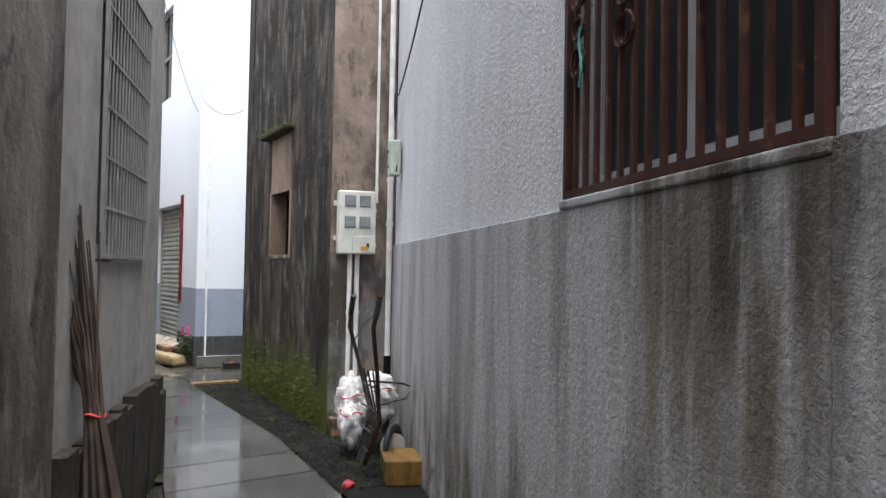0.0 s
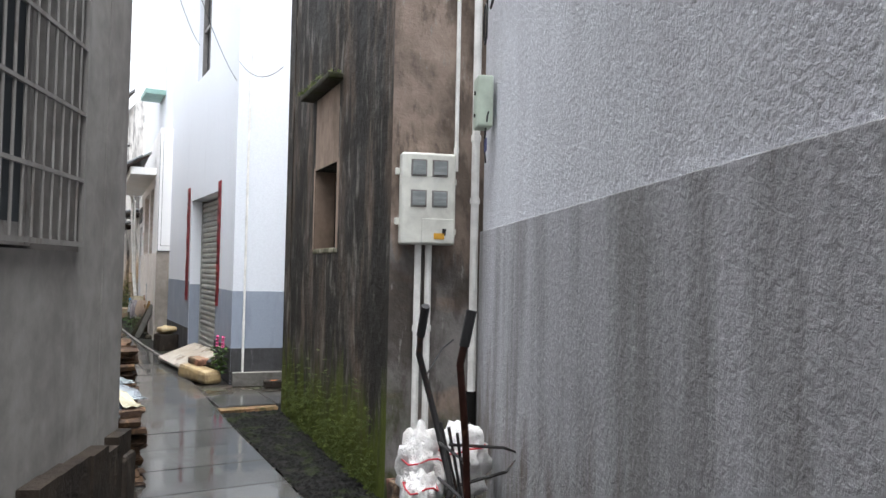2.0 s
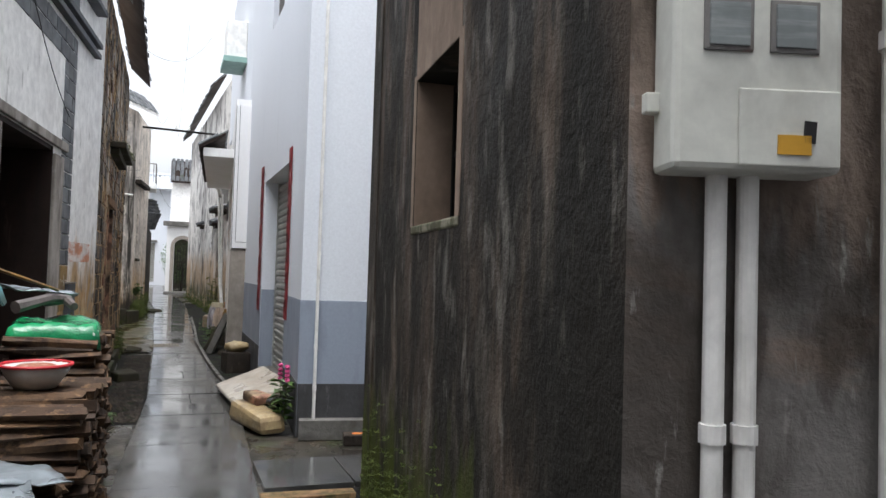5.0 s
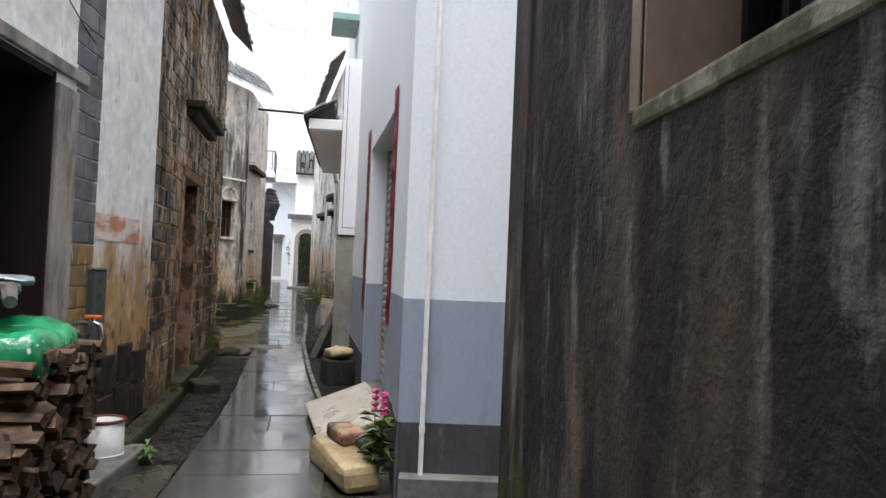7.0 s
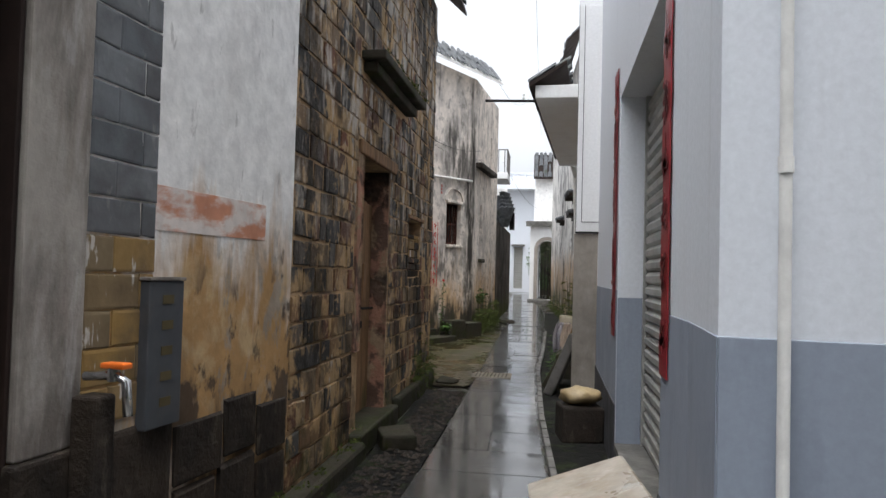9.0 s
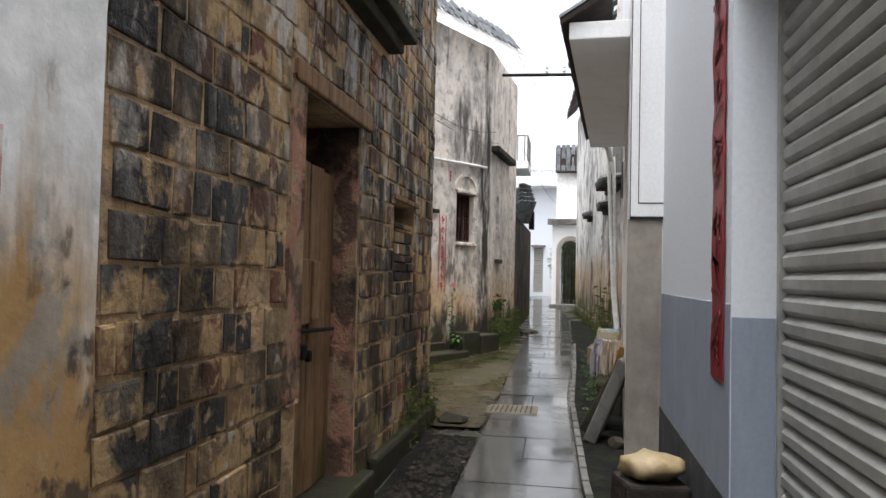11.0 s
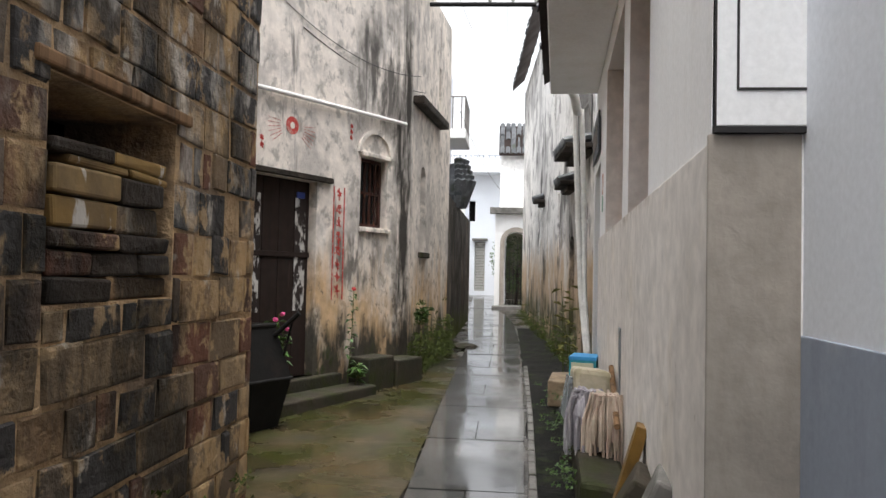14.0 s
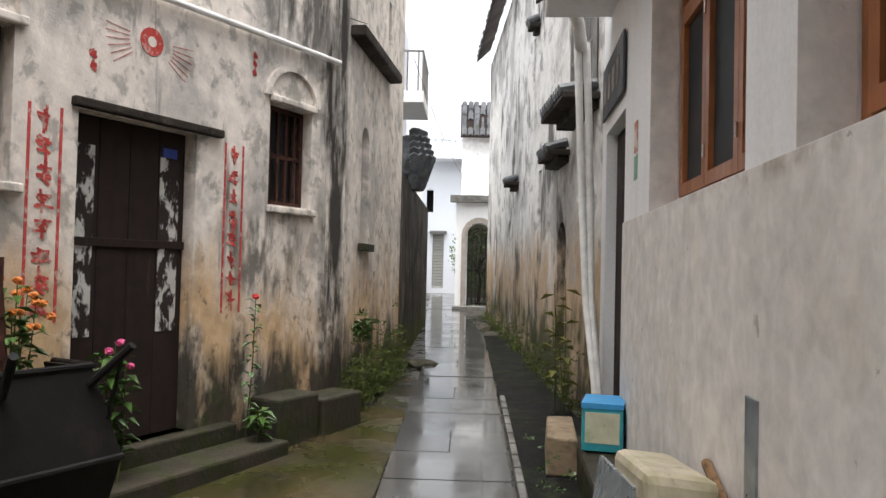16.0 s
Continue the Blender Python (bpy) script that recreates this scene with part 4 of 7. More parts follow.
part("rim", tube([(2.9 - 0.6 * 0.03, 4.95 - 0.03 * 0.8, 0.185), (2.9 + 0.6 * 0.03, 4.95 + 0.03 * 0.8, 0.185)], 0.1, 16), shutter_mat, wh)
tagged(part("cloth", blob((2.4, 4.72, 0.02), (0.05, 0.045, 0.03), 5.0, 2, 0.5), red_paper), "crumpled red plastic cloth on wet ground", "cloth")
yellow_wood = surface("wet_yellow_wood_block", (0.2, 0.11, 0.025), [((0.08, 0.045, 0.015), (12, 3, 3), 0.45, 0.6, 0.8)], (0.3, 0.55), [(30, 0.3, 0.006)])
bl = thing("wooden_block", "wet yellow-brown wooden block beside a wall", "wood block")
part("block", box((-0.14, -0.2, 0.0), (0.14, 0.2, 0.19), pose(2.84, 4.72, 0, 0, 0, -25), 0.012, 0.008), yellow_wood, bl)

BB = thing("branch_bundle", "bundle of dry brown branches tied with a strip", "branches")
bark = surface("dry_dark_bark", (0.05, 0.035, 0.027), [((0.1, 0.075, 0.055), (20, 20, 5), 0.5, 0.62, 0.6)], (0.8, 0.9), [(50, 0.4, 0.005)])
bx, by = 0.55, 3.74
for i in range(40):
    a, k = random.uniform(0, 6.28), random.uniform(0.03, 0.13)
    t0 = Vector((bx + 0.12 + k * math.cos(a), by - 0.05 + k * math.sin(a), 0.0))
    t1 = Vector((bx + 0.03 + 0.3 * k * math.cos(a), by + 0.02 + 0.4 * k * math.sin(a), 0.85))
    t2 = Vector((bx - 0.06 + random.gauss(0, 0.035), by + 0.12 + random.gauss(0, 0.05), random.uniform(1.2, 2.0)))
    mid = t1.lerp(t2, 0.5) + Vector((random.gauss(0, 0.015), random.gauss(0, 0.015), 0))
    part("branch", tube([t0, t1, mid, t2], 0.016, 5, 0.004), bark, BB)
part("tie", tube([(bx + 0.03 + 0.045 * math.cos(q), by + 0.02 + 0.045 * math.sin(q), 0.86 + 0.01 * math.sin(2 * q)) for q in [i * 0.5 for i in range(14)]], 0.006, 5), red_cord, BB, "white and red tie strip")


# ---- wood piles and clutter on the left ----
log_mats = surface("wet_split_firewood", (0.1, 0.06, 0.035), [((0.03, 0.02, 0.015), (9, 9, 9), 0.45, 0.6, 0.8), ((0.22, 0.13, 0.07), (14, 14, 14), 0.56, 0.66, 0.6)], (0.6, 0.85), [(30, 0.6, 0.01)], vary=[(0.03, 0.02, 0.015), (0.09, 0.052, 0.028), (0.05, 0.03, 0.02), (0.13, 0.075, 0.04), (0.04, 0.028, 0.02)])


def split_log(seed):
    """A wedge of split firewood, half a metre long, along x."""
    rnd = random.Random(seed)
    n = rnd.choice((4, 5, 6))
    bm = bmesh.new()
    rings = []
    for e in (-0.5, -0.1, 0.5):
        ring = []
        for i in range(n):
            a = i * math.tau / n + rnd.uniform(-0.25, 0.25)
            r = 0.5 * rnd.uniform(0.7, 1.1)
            ring.append(bm.verts.new((e + rnd.uniform(-0.03, 0.03), r * math.cos(a), r * math.sin(a))))
        rings.append(ring)
    for a, b in zip(rings, rings[1:]):
        for i in range(n):
            bm.faces.new((a[i], a[(i + 1) % n], b[(i + 1) % n], b[i]))
    bm.faces.new(rings[0]), bm.faces.new(rings[-1])
    bmesh.ops.recalc_face_normals(bm, faces=bm.faces)
    me = bpy.data.meshes.new("log")
    bm.to_mesh(me)
    bm.free()
    me.materials.append(log_mats)
    return me


LOGS = [split_log(i) for i in range(8)]


def wood_pile(x0, x1, y0, y1, h, label, across):
    """Logs stacked in rows; across: they lie along x and show their ends to the lane."""
    w = thing("wood_pile", label, "firewood")
    z = 0.0
    while z < h:
        th = random.uniform(0.036, 0.056)
        c = y0
        while c < y1:
            wd = random.uniform(0.06, 0.12)
            o = new("log", random.choice(LOGS))
            o.parent = w
            ln = (x1 - x0) * random.uniform(0.95, 1.06)
            o.matrix_basis = pose((x0 + x1) / 2 + random.uniform(-0.03, 0.05), c + wd / 2, z + th / 2, random.uniform(0, 360) if wd < 0.075 else random.choice((0, 180)), random.uniform(-3, 3), random.uniform(-7, 7)) @ Matrix.Diagonal((ln, wd * 1.12, th * 1.35, 1))
            c += wd
        z += th
    # Solid bark-coloured filler; its dark tone stands in for shade between logs.
    core = part("core", box((x0 + 0.05, y0 + 0.04, 0), (x1 - 0.06, y1 - 0.04, h - 0.03)), bark, w, "dark filler block painted as shade between the logs")
    return w


wood_pile(0.35, 1.1, 8.75, 9.7, 1.3, "tall pile of wet dark split firewood", True)
wood_pile(1.16, 1.66, 9.85, 10.6, 1.02, "pile of wet brown bark and boards under green plastic", True)
wood_pile(1.14, 1.7, 8.7, 9.8, 0.78, "low pile of wet split firewood under a basin", True)
wood_pile(0.75, 1.6, 7.35, 8.65, 0.48, "low pile of wet split firewood under metal sheets", True)


def sheet(name, c, sx, sy, seed, material, label, category, amp=0.05, tilt=(0, 0, 0), drop=0.0, n=14, waves=0):
    """A thin crumpled sheet that hangs over its edges."""
    bm = bmesh.new()
    m = pose(*c, *tilt)
    top = [[None] * (n + 1) for _ in range(n + 1)]
    for i in range(n + 1):
        for j in range(n + 1):
            u, v = i / n * 2 - 1, j / n * 2 - 1
            z = amp * noise.noise(Vector((u * 2.2 + seed, v * 2.2, seed))) + amp * 0.4 * noise.noise(Vector((u * 6 + seed, v * 6, 1)))
            e = max(0, max(abs(u), abs(v)) - 0.72) / 0.28
            z -= drop * e * e
            if waves:
                z += 0.012 * math.sin(u * waves)
            k = 1 - 0.12 * e if drop else 1
            top[i][j] = bm.verts.new(m @ Vector((u * sx * k, v * sy * k, z)))
    for i in range(n):
        for j in range(n):
            bm.faces.new((top[i][j], top[i + 1][j], top[i + 1][j + 1], top[i][j + 1]))
    o = part(name, bm, material, smooth=not waves)
    md = o.modifiers.new("thickness", "SOLIDIFY")
    md.thickness = 0.004
    return tagged(o, label, category)


green_sheet = surface("green_plastic_sheet", (0.02, 0.27, 0.1), [((0.01, 0.14, 0.06), (5, 5, 5), 0.45, 0.6, 0.7), ((0.7, 0.75, 0.7), (7, 7, 7), 0.66, 0.69, 0.8)], (0.2, 0.4), [(14, 0.5, 0.02)])
blue_sheet = surface("pale_blue_plastic_sheet", (0.16, 0.38, 0.42), [((0.08, 0.22, 0.26), (5, 5, 5), 0.45, 0.62, 0.7), ((0.4, 0.55, 0.58), (9, 9, 9), 0.58, 0.68, 0.6)], (0.2, 0.4), [(14, 0.5, 0.02)])
zinc = surface("wet_galvanised_sheet", (0.36, 0.4, 0.43), [((0.22, 0.25, 0.27), (4, 4, 4), 0.45, 0.62, 0.7), ((0.2, 0.12, 0.07), (6, 6, 6), 0.62, 0.7, 0.6)], (0.15, 0.4), metal=0.5)
cream_sheet = surface("dirty_cream_board", (0.45, 0.42, 0.3), [((0.25, 0.22, 0.14), (6, 6, 6), 0.45, 0.62, 0.7)], (0.4, 0.6))
sheet("green_plastic_cover", (1.4, 10.2, 1.1), 0.3, 0.36, 1.0, green_sheet, "crumpled green plastic sack covering firewood", "plastic sheet", 0.05, (0, 3, 4), 0.13)
sheet("blue_plastic_cover", (0.8, 9.25, 1.42), 0.48, 0.42, 2.0, blue_sheet, "pale blue plastic sheet over a wood pile", "plastic sheet", 0.07, (0, 4, 0), 0.16)
for c, sx, sy, t, mt, lb in (((1.22, 7.95, 0.6), 0.42, 0.3, (6, 5, 14), zinc, "wet grey galvanised metal sheet on a wood pile"), ((1.1, 7.55, 0.56), 0.4, 0.22, (8, 4, -8), zinc, "wet bent galvanised metal sheet on a wood pile"), ((1.3, 8.4, 0.62), 0.34, 0.24, (3, 8, 35), zinc, "crumpled metal sheet on a wood pile"), ((0.95, 8.25, 0.63), 0.22, 0.15, (4, 2, 20), cream_sheet, "dirty cream board on a wood pile"), ((1.5, 7.7, 0.58), 0.07, 0.3, (5, 12, 16), cream_sheet, "dirty cream folded strip on a metal sheet")):
    sheet("metal_sheet" if mt is zinc else "board", c, sx, sy, c[0] * 5, mt, lb, "metal sheet" if mt is zinc else "board", 0.03, t, waves=0)
sheet("metal_sheet", (1.2, 10.35, 1.3), 0.28, 0.1, 8.0, zinc, "small bent grey metal sheet", "metal sheet", 0.03, (0, 6, 20))
tagged(part("pole", tube([(0.6, 7.75, 0.72), (1.0, 8.05, 0.7), (1.38, 8.2, 0.66)], 0.045, 10), black_iron), "black round pole lying on metal sheets", "pole")
tagged(part("stick", tube([(0.75, 9.7, 1.44), (1.1, 10.0, 1.42), (1.4, 10.15, 1.3)], 0.012, 6), yellow_wood), "long yellow bamboo stick on a wood pile", "stick")
for a, b in (((1.2, 9.95, 1.2), (1.45, 10.3, 1.24)), ((1.3, 10.4, 1.22), (1.5, 10.1, 1.2))):
    tagged(part("driftwood", tube([a, Vector(a).lerp(Vector(b), 0.5) + Vector((0.03, 0.02, 0.03)), b], 0.04, 8, 0.025), surface("grey_wet_wood", (0.12, 0.1, 0.095), [((0.06, 0.05, 0.045), (9, 9, 9), 0.45, 0.6, 0.7)], (0.5, 0.7))), "grey wet branch weighing down a green sheet", "branch")
CB = thing("basket", "dark woven basket holding a folded pale cloth", "basket")
part("basket_body", box((-0.16, -0.14, 0), (0.16, 0.14, 0.09), pose(0.98, 9.6, 1.38, 0, 0, 12), 0.02), bark, CB)
tagged(part("cloth", blob((0.98, 9.6, 1.5), (0.16, 0.13, 0.06), 4.0, 3, 0.5, 3.0), surface("pale_lilac_cloth", (0.5, 0.47, 0.52), [((0.35, 0.32, 0.36), (9, 9, 9), 0.45, 0.6, 0.6)], (0.8, 0.9)), smooth=True), "folded pale lilac cloth in a basket", "cloth")


def lathe(prof, c, n=24):
    bm = bmesh.new()
    rings = [[bm.verts.new((c[0] + r * math.cos(j * math.tau / n), c[1] + r * math.sin(j * math.tau / n), c[2] + z)) for j in range(n)] for r, z in prof]
    for a, b in zip(rings, rings[1:]):
        for j in range(n):
            bm.faces.new((a[j], a[(j + 1) % n], b[(j + 1) % n], b[j]))
    bm.faces.new(rings[0]), bm.faces.new(rings[-1])
    return bm


enamel = surface("chipped_white_enamel", (0.62, 0.62, 0.6), [((0.3, 0.2, 0.15), (9, 9, 9), 0.6, 0.68, 0.7)], (0.25, 0.45))
bs = thing("basin", "white enamel basin with a red rim", "basin")
part("bowl", lathe([(0.1, 0), (0.14, 0.06), (0.17, 0.12), (0.165, 0.12), (0.13, 0.06), (0.09, 0.015)], (1.42, 9.3, 0.82)), enamel, bs, smooth=True)
part("rim", tube([(1.42 + 0.17 * math.cos(q * 0.3), 9.3 + 0.17 * math.sin(q * 0.3), 0.94) for q in range(22)], 0.009, 6), red_cord, bs, "red enamel rim")
part("contents", lathe([(0.15, 0.0), (0.08, 0.03), (0.02, 0.035)], (1.42, 9.3, 0.91)), surface("brown_chips", (0.25, 0.1, 0.06), [((0.4, 0.25, 0.2), (30, 30, 30), 0.5, 0.6, 0.7)], (0.7, 0.9)), bs, "brown dried food")
bk = thing("bucket", "white paint bucket with a rusty rim, on the ground", "bucket")
part("body", lathe([(0.105, 0), (0.12, 0.03), (0.12, 0.28), (0.11, 0.28), (0.1, 0.04)], (1.36, 12.12, 0.06)), enamel, bk, smooth=True)
part("rim", tube([(1.36 + 0.122 * math.cos(q * 0.3), 12.12 + 0.122 * math.sin(q * 0.3), 0.345) for q in range(22)], 0.009, 6), surface("dark_red_rim", (0.15, 0.03, 0.025), [], (0.6, 0.7)), bk, "rusty dark red rim")
for z in (0.09, 0.13):
    part("hoop", tube([(1.36 + 0.123 * math.cos(q * 0.3), 12.12 + 0.123 * math.sin(q * 0.3), z) for q in range(22)], 0.006, 6), enamel, bk)

pm = line(PP, PA)
slab_on("doorstep", PP, PA, 0.3, 2.75, -0.03, 0.1, -0.34, concrete, None, "worn concrete doorstep along the old house", "step", 0.02, kind="structure")
slab_on("door_jamb", PP, PA, 1.79, 2.06, 0.74, 2.36, -0.035, stone_frame, None, "worn grey stone door jamb", "door frame", 0.01, kind="structure")
slab_on("door_jamb", PP, PA, 0.22, 0.48, 0.3, 2.36, -0.035, stone_frame, None, "worn grey stone door jamb", "door frame", 0.01, kind="structure")
slab_on("jamb_base", PP, PA, 1.77, 2.1, 0.1, 0.74, -0.06, rough_plinth, None, "dark stone base of a door jamb", "door frame", 0.015, kind="structure")
# Linings added over the pale reveal; their dark wood tone supplies doorway shade.
slab_on("door_reveal", PP, PA, 1.77, 1.788, 0.3, 2.415, 0.36, dark_wood, None, "dark wood-toned lining added as shade in a doorway", "door frame", 0.003, inn=-0.01, kind="structure")
slab_on("door_reveal", PP, PA, 0.482, 1.769, 2.38, 2.418, 0.36, dark_wood, None, "dark wood-toned lining added as shade in a doorway", "door frame", 0.003, inn=0.0, kind="structure")
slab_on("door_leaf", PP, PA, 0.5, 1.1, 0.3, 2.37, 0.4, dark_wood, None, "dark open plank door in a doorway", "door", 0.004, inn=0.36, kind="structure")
slab_on("door_lintel", PP, PA, 0.1, 2.2, 2.425, 2.5, -0.03, stone_frame, None, "stone door lintel", "door frame", 0.008, kind="structure")
slab_on("plaster_panel", PP, PA, 0.3, 2.04, 2.5, 3.2, -0.01, old_white, None, "pale plaster panel over a door", "wall", 0.004, kind="structure")
for z in (3.52, 3.62, 3.95):
    slab_on("cornice", PP, PA, 0.0, 3.2, z, z + 0.05, -0.06 - (z - 3.5) * 0.1, slate, None, "dark moulded brick cornice", "cornice", 0.006, kind="structure")
slab_on("painted_band", PP, PA, 2.46, 3.35, 1.49, 1.67, -0.003, orange_paint, None, "faded orange painted band on old plaster", "wall", 0.001, kind="structure")
sp = thing("slate_panel", "upright dark slate slab with worn gold marks on a wall", "slab")
part("slab", box((2.38, -0.05, 0.72), (2.6, -0.003, 1.29), pm, 0.006), slate, sp)
part("cap", box((2.375, -0.056, 1.291), (2.605, -0.003, 1.305), pm, 0.003), stone_frame, sp, "pale stone top edge")
for k in range(5):
    part("gold_mark", box((2.46, -0.0525, 0.8 + k * 0.1), (2.53, -0.0495, 0.835 + k * 0.1), pm), surface("worn_gold_paint", (0.1, 0.08, 0.04), [], (0.6, 0.7)), sp)
nb = tagged(new("notice"), "pale blue and pink paper notice on a wall", "notice")
part("sheet", box((0.0, -0.012, 1.58), (0.2, -0.004, 1.95), pm), surface("pale_blue_paper", (0.45, 0.6, 0.72), [((0.7, 0.72, 0.75), (5, 5, 5), 0.5, 0.65, 0.5)], (0.6, 0.7)), nb)
for i in range(5):
    part("text_bar", box((0.03, -0.015, 1.62 + i * 0.06), (0.17, -0.011, 1.645 + i * 0.06), pm), surface("pink_print", (0.6, 0.35, 0.42), [], (0.6, 0.7)), nb)
tp = thing("tap", "chrome water tap with an orange lever on a stone post", "tap")
chrome = surface("dull_chrome", (0.6, 0.6, 0.6), [], (0.15, 0.3), metal=0.9)
part("post", box((1.98, -0.16, 0.08), (2.08, -0.06, 0.92), pm, 0.012), rough_plinth, tp, "weathered stone post")
part("body", tube([pm @ Vector(q) for q in ((2.02, -0.08, 0.98), (2.02, -0.2, 0.99), (2.02, -0.24, 0.97), (2.02, -0.25, 0.86))], 0.016, 10), chrome, tp, smooth=True)
part("lever", box((2.0, -0.24, 1.01), (2.05, -0.15, 1.03), pm, 0.006), surface("orange_plastic", (0.75, 0.16, 0.02), [], (0.4, 0.5)), tp, "orange plastic lever")
part("valve", tube([pm @ Vector((2.02, -0.19, 0.97)), pm @ Vector((2.02, -0.19, 1.02))], 0.02, 10), chrome, tp)
tagged(part("red_curtain", box((0.7, 0.5, 0.4), (0.95, 0.53, 2.3), pm, 0.01), surface("deep_red_cloth", (0.2, 0.01, 0.012), [((0.08, 0.005, 0.006), (12, 12, 1), 0.45, 0.6, 0.7)], (0.8, 0.9))), "deep red cloth hanging inside a dark doorway", "curtain")

# brick house: door, lintel, hood
BP = (1.31, 13.45)
bmx = line(BP, 0)
dr = thing("door_1", "old bleached brown plank door, padlocked", "door", kind="structure")
for i, (a, b, h) in enumerate(((1.49, 1.73, 1.98), (1.735, 2.0, 1.95), (2.005, 2.2, 1.94), (2.205, 2.42, 1.93))):
    part("plank", box((a, 0.14 + 0.008 * (i % 2), 0.17), (b, 0.185, h), bmx, 0.006, 0.003), old_wood, dr)
part("patch_board", box((1.73, 0.105, 1.08), (2.02, 0.138, 1.42), bmx, 0.006, 0.004), old_wood, dr)
part("patch_board", box((1.93, 0.085, 1.1), (2.06, 0.104, 1.41), bmx, 0.006, 0.004), old_wood, dr)
part("bolt", tube([bmx @ Vector((1.75, 0.1, 1.05)), bmx @ Vector((2.3, 0.1, 1.03))], 0.012, 8), black_iron, dr)
part("padlock", box((1.8, 0.09, 0.9), (1.87, 0.12, 0.98), bmx, 0.01), black_iron, dr)
part("padlock", box((1.9, 0.09, 0.88), (1.95, 0.12, 0.94), bmx, 0.01), black_iron, dr)
slab_on("door_lintel", BP, 0, 1.35, 2.6, 2.225, 2.33, -0.03, old_wood, None, "split timber door lintel", "lintel", 0.012, inn=0.3, kind="structure")
slab_on("door_reveal", BP, 0, 2.4, 2.432, 0.15, 2.22, 0.39, red_brick, None, "pink plastered brick door reveal", "door frame", 0.003, inn=0.003, kind="structure")
slab_on("door_reveal", BP, 0, 1.31, 1.475, 0.75, 2.25, -0.012, red_brick, None, "pink plastered brick door jamb", "door frame", 0.02, kind="structure")
slab_on("door_sill", BP, 0, 1.3, 2.6, -0.02, 0.16, -0.1, mossy, None, "mossy stone door sill", "step", 0.02, inn=0.39, kind="structure")
slab_on("door_hood", BP, 0, 1.36, 3.1, 2.93, 3.0, -0.19, mossy, None, "mossy stone door hood", "hood", 0.012, kind="structure")
slab_on("door_hood", BP, 0, 1.42, 3.04, 2.85, 2.93, -0.11, mossy, None, "mossy stone hood moulding", "hood", 0.012, kind="structure")
slab_on("wall_foot", BP, 0, 2.7, 4.75, -0.03, 0.2, -0.08, mossy, None, "mossy stone footing of a brick wall", "wall", 0.03, kind="structure")
slab_on("wall_foot", BP, 0, -1.0, 1.3, -0.03, 0.12, -0.14, mossy, None, "mossy stone footing along the gutter", "wall", 0.03, kind="structure")
clumps("moss", "green moss on a door hood and wall foot", [(1.31 + random.uniform(0.02, 0.2), random.uniform(14.85, 16.5), 3.0) for _ in range(60)] + [(1.33 + random.uniform(0, 0.06), random.uniform(17.0, 18.2), abs(random.gauss(0.1, 0.2))) for _ in range(160)] + [(1.36 + random.uniform(0, 0.06), random.uniform(12.6, 14.8), abs(random.gauss(0.08, 0.05))) for _ in range(60)], 0.04, moss_leaf)
z = 1.302
for k, (h, cuts, mats) in enumerate(((0.07, (3.32, 3.6, 3.97), (0, 1)), (0.07, (3.32, 3.52, 3.78, 3.97), (1, 0, 0)), (0.055, (3.31, 3.66, 3.97), (1, 0)), (0.09, (3.33, 3.64, 3.9), (2, 1)), (0.08, (3.33, 3.66, 3.92), (2, 0)), (0.025, (3.4, 3.7, 3.95), (2, 2)), (0.04, (3.32, 3.62, 3.93), (0, 2)))):
    for a, b, q in zip(cuts, cuts[1:], mats):
        st = part("stone", box((a + 0.004, -0.012 + random.uniform(0, 0.025), z), (b - 0.006, 0.22, z + h - 0.004), bmx, 0.009, 0.006), (rough_plinth, brick_mat, ochre_brick)[q])
        tagged(st, "flat stone stacked in a wall niche", "stone", "stones in the niche")
    z += h
slab_on("niche_lintel", BP, 0, 3.22, 4.05, 1.885, 1.925, -0.03, old_wood, None, "thin worn timber lintel over a wall niche", "lintel", 0.008, inn=0.3, kind="structure")
tagged(part("stone_block", box((-0.14, -0.17, 0), (0.14, 0.17, 0.12), pose(1.58, 15.2, 0, 0, 0, 20), 0.02, 0.015), mossy), "wet mossy stone block lying in a gutter", "stone")


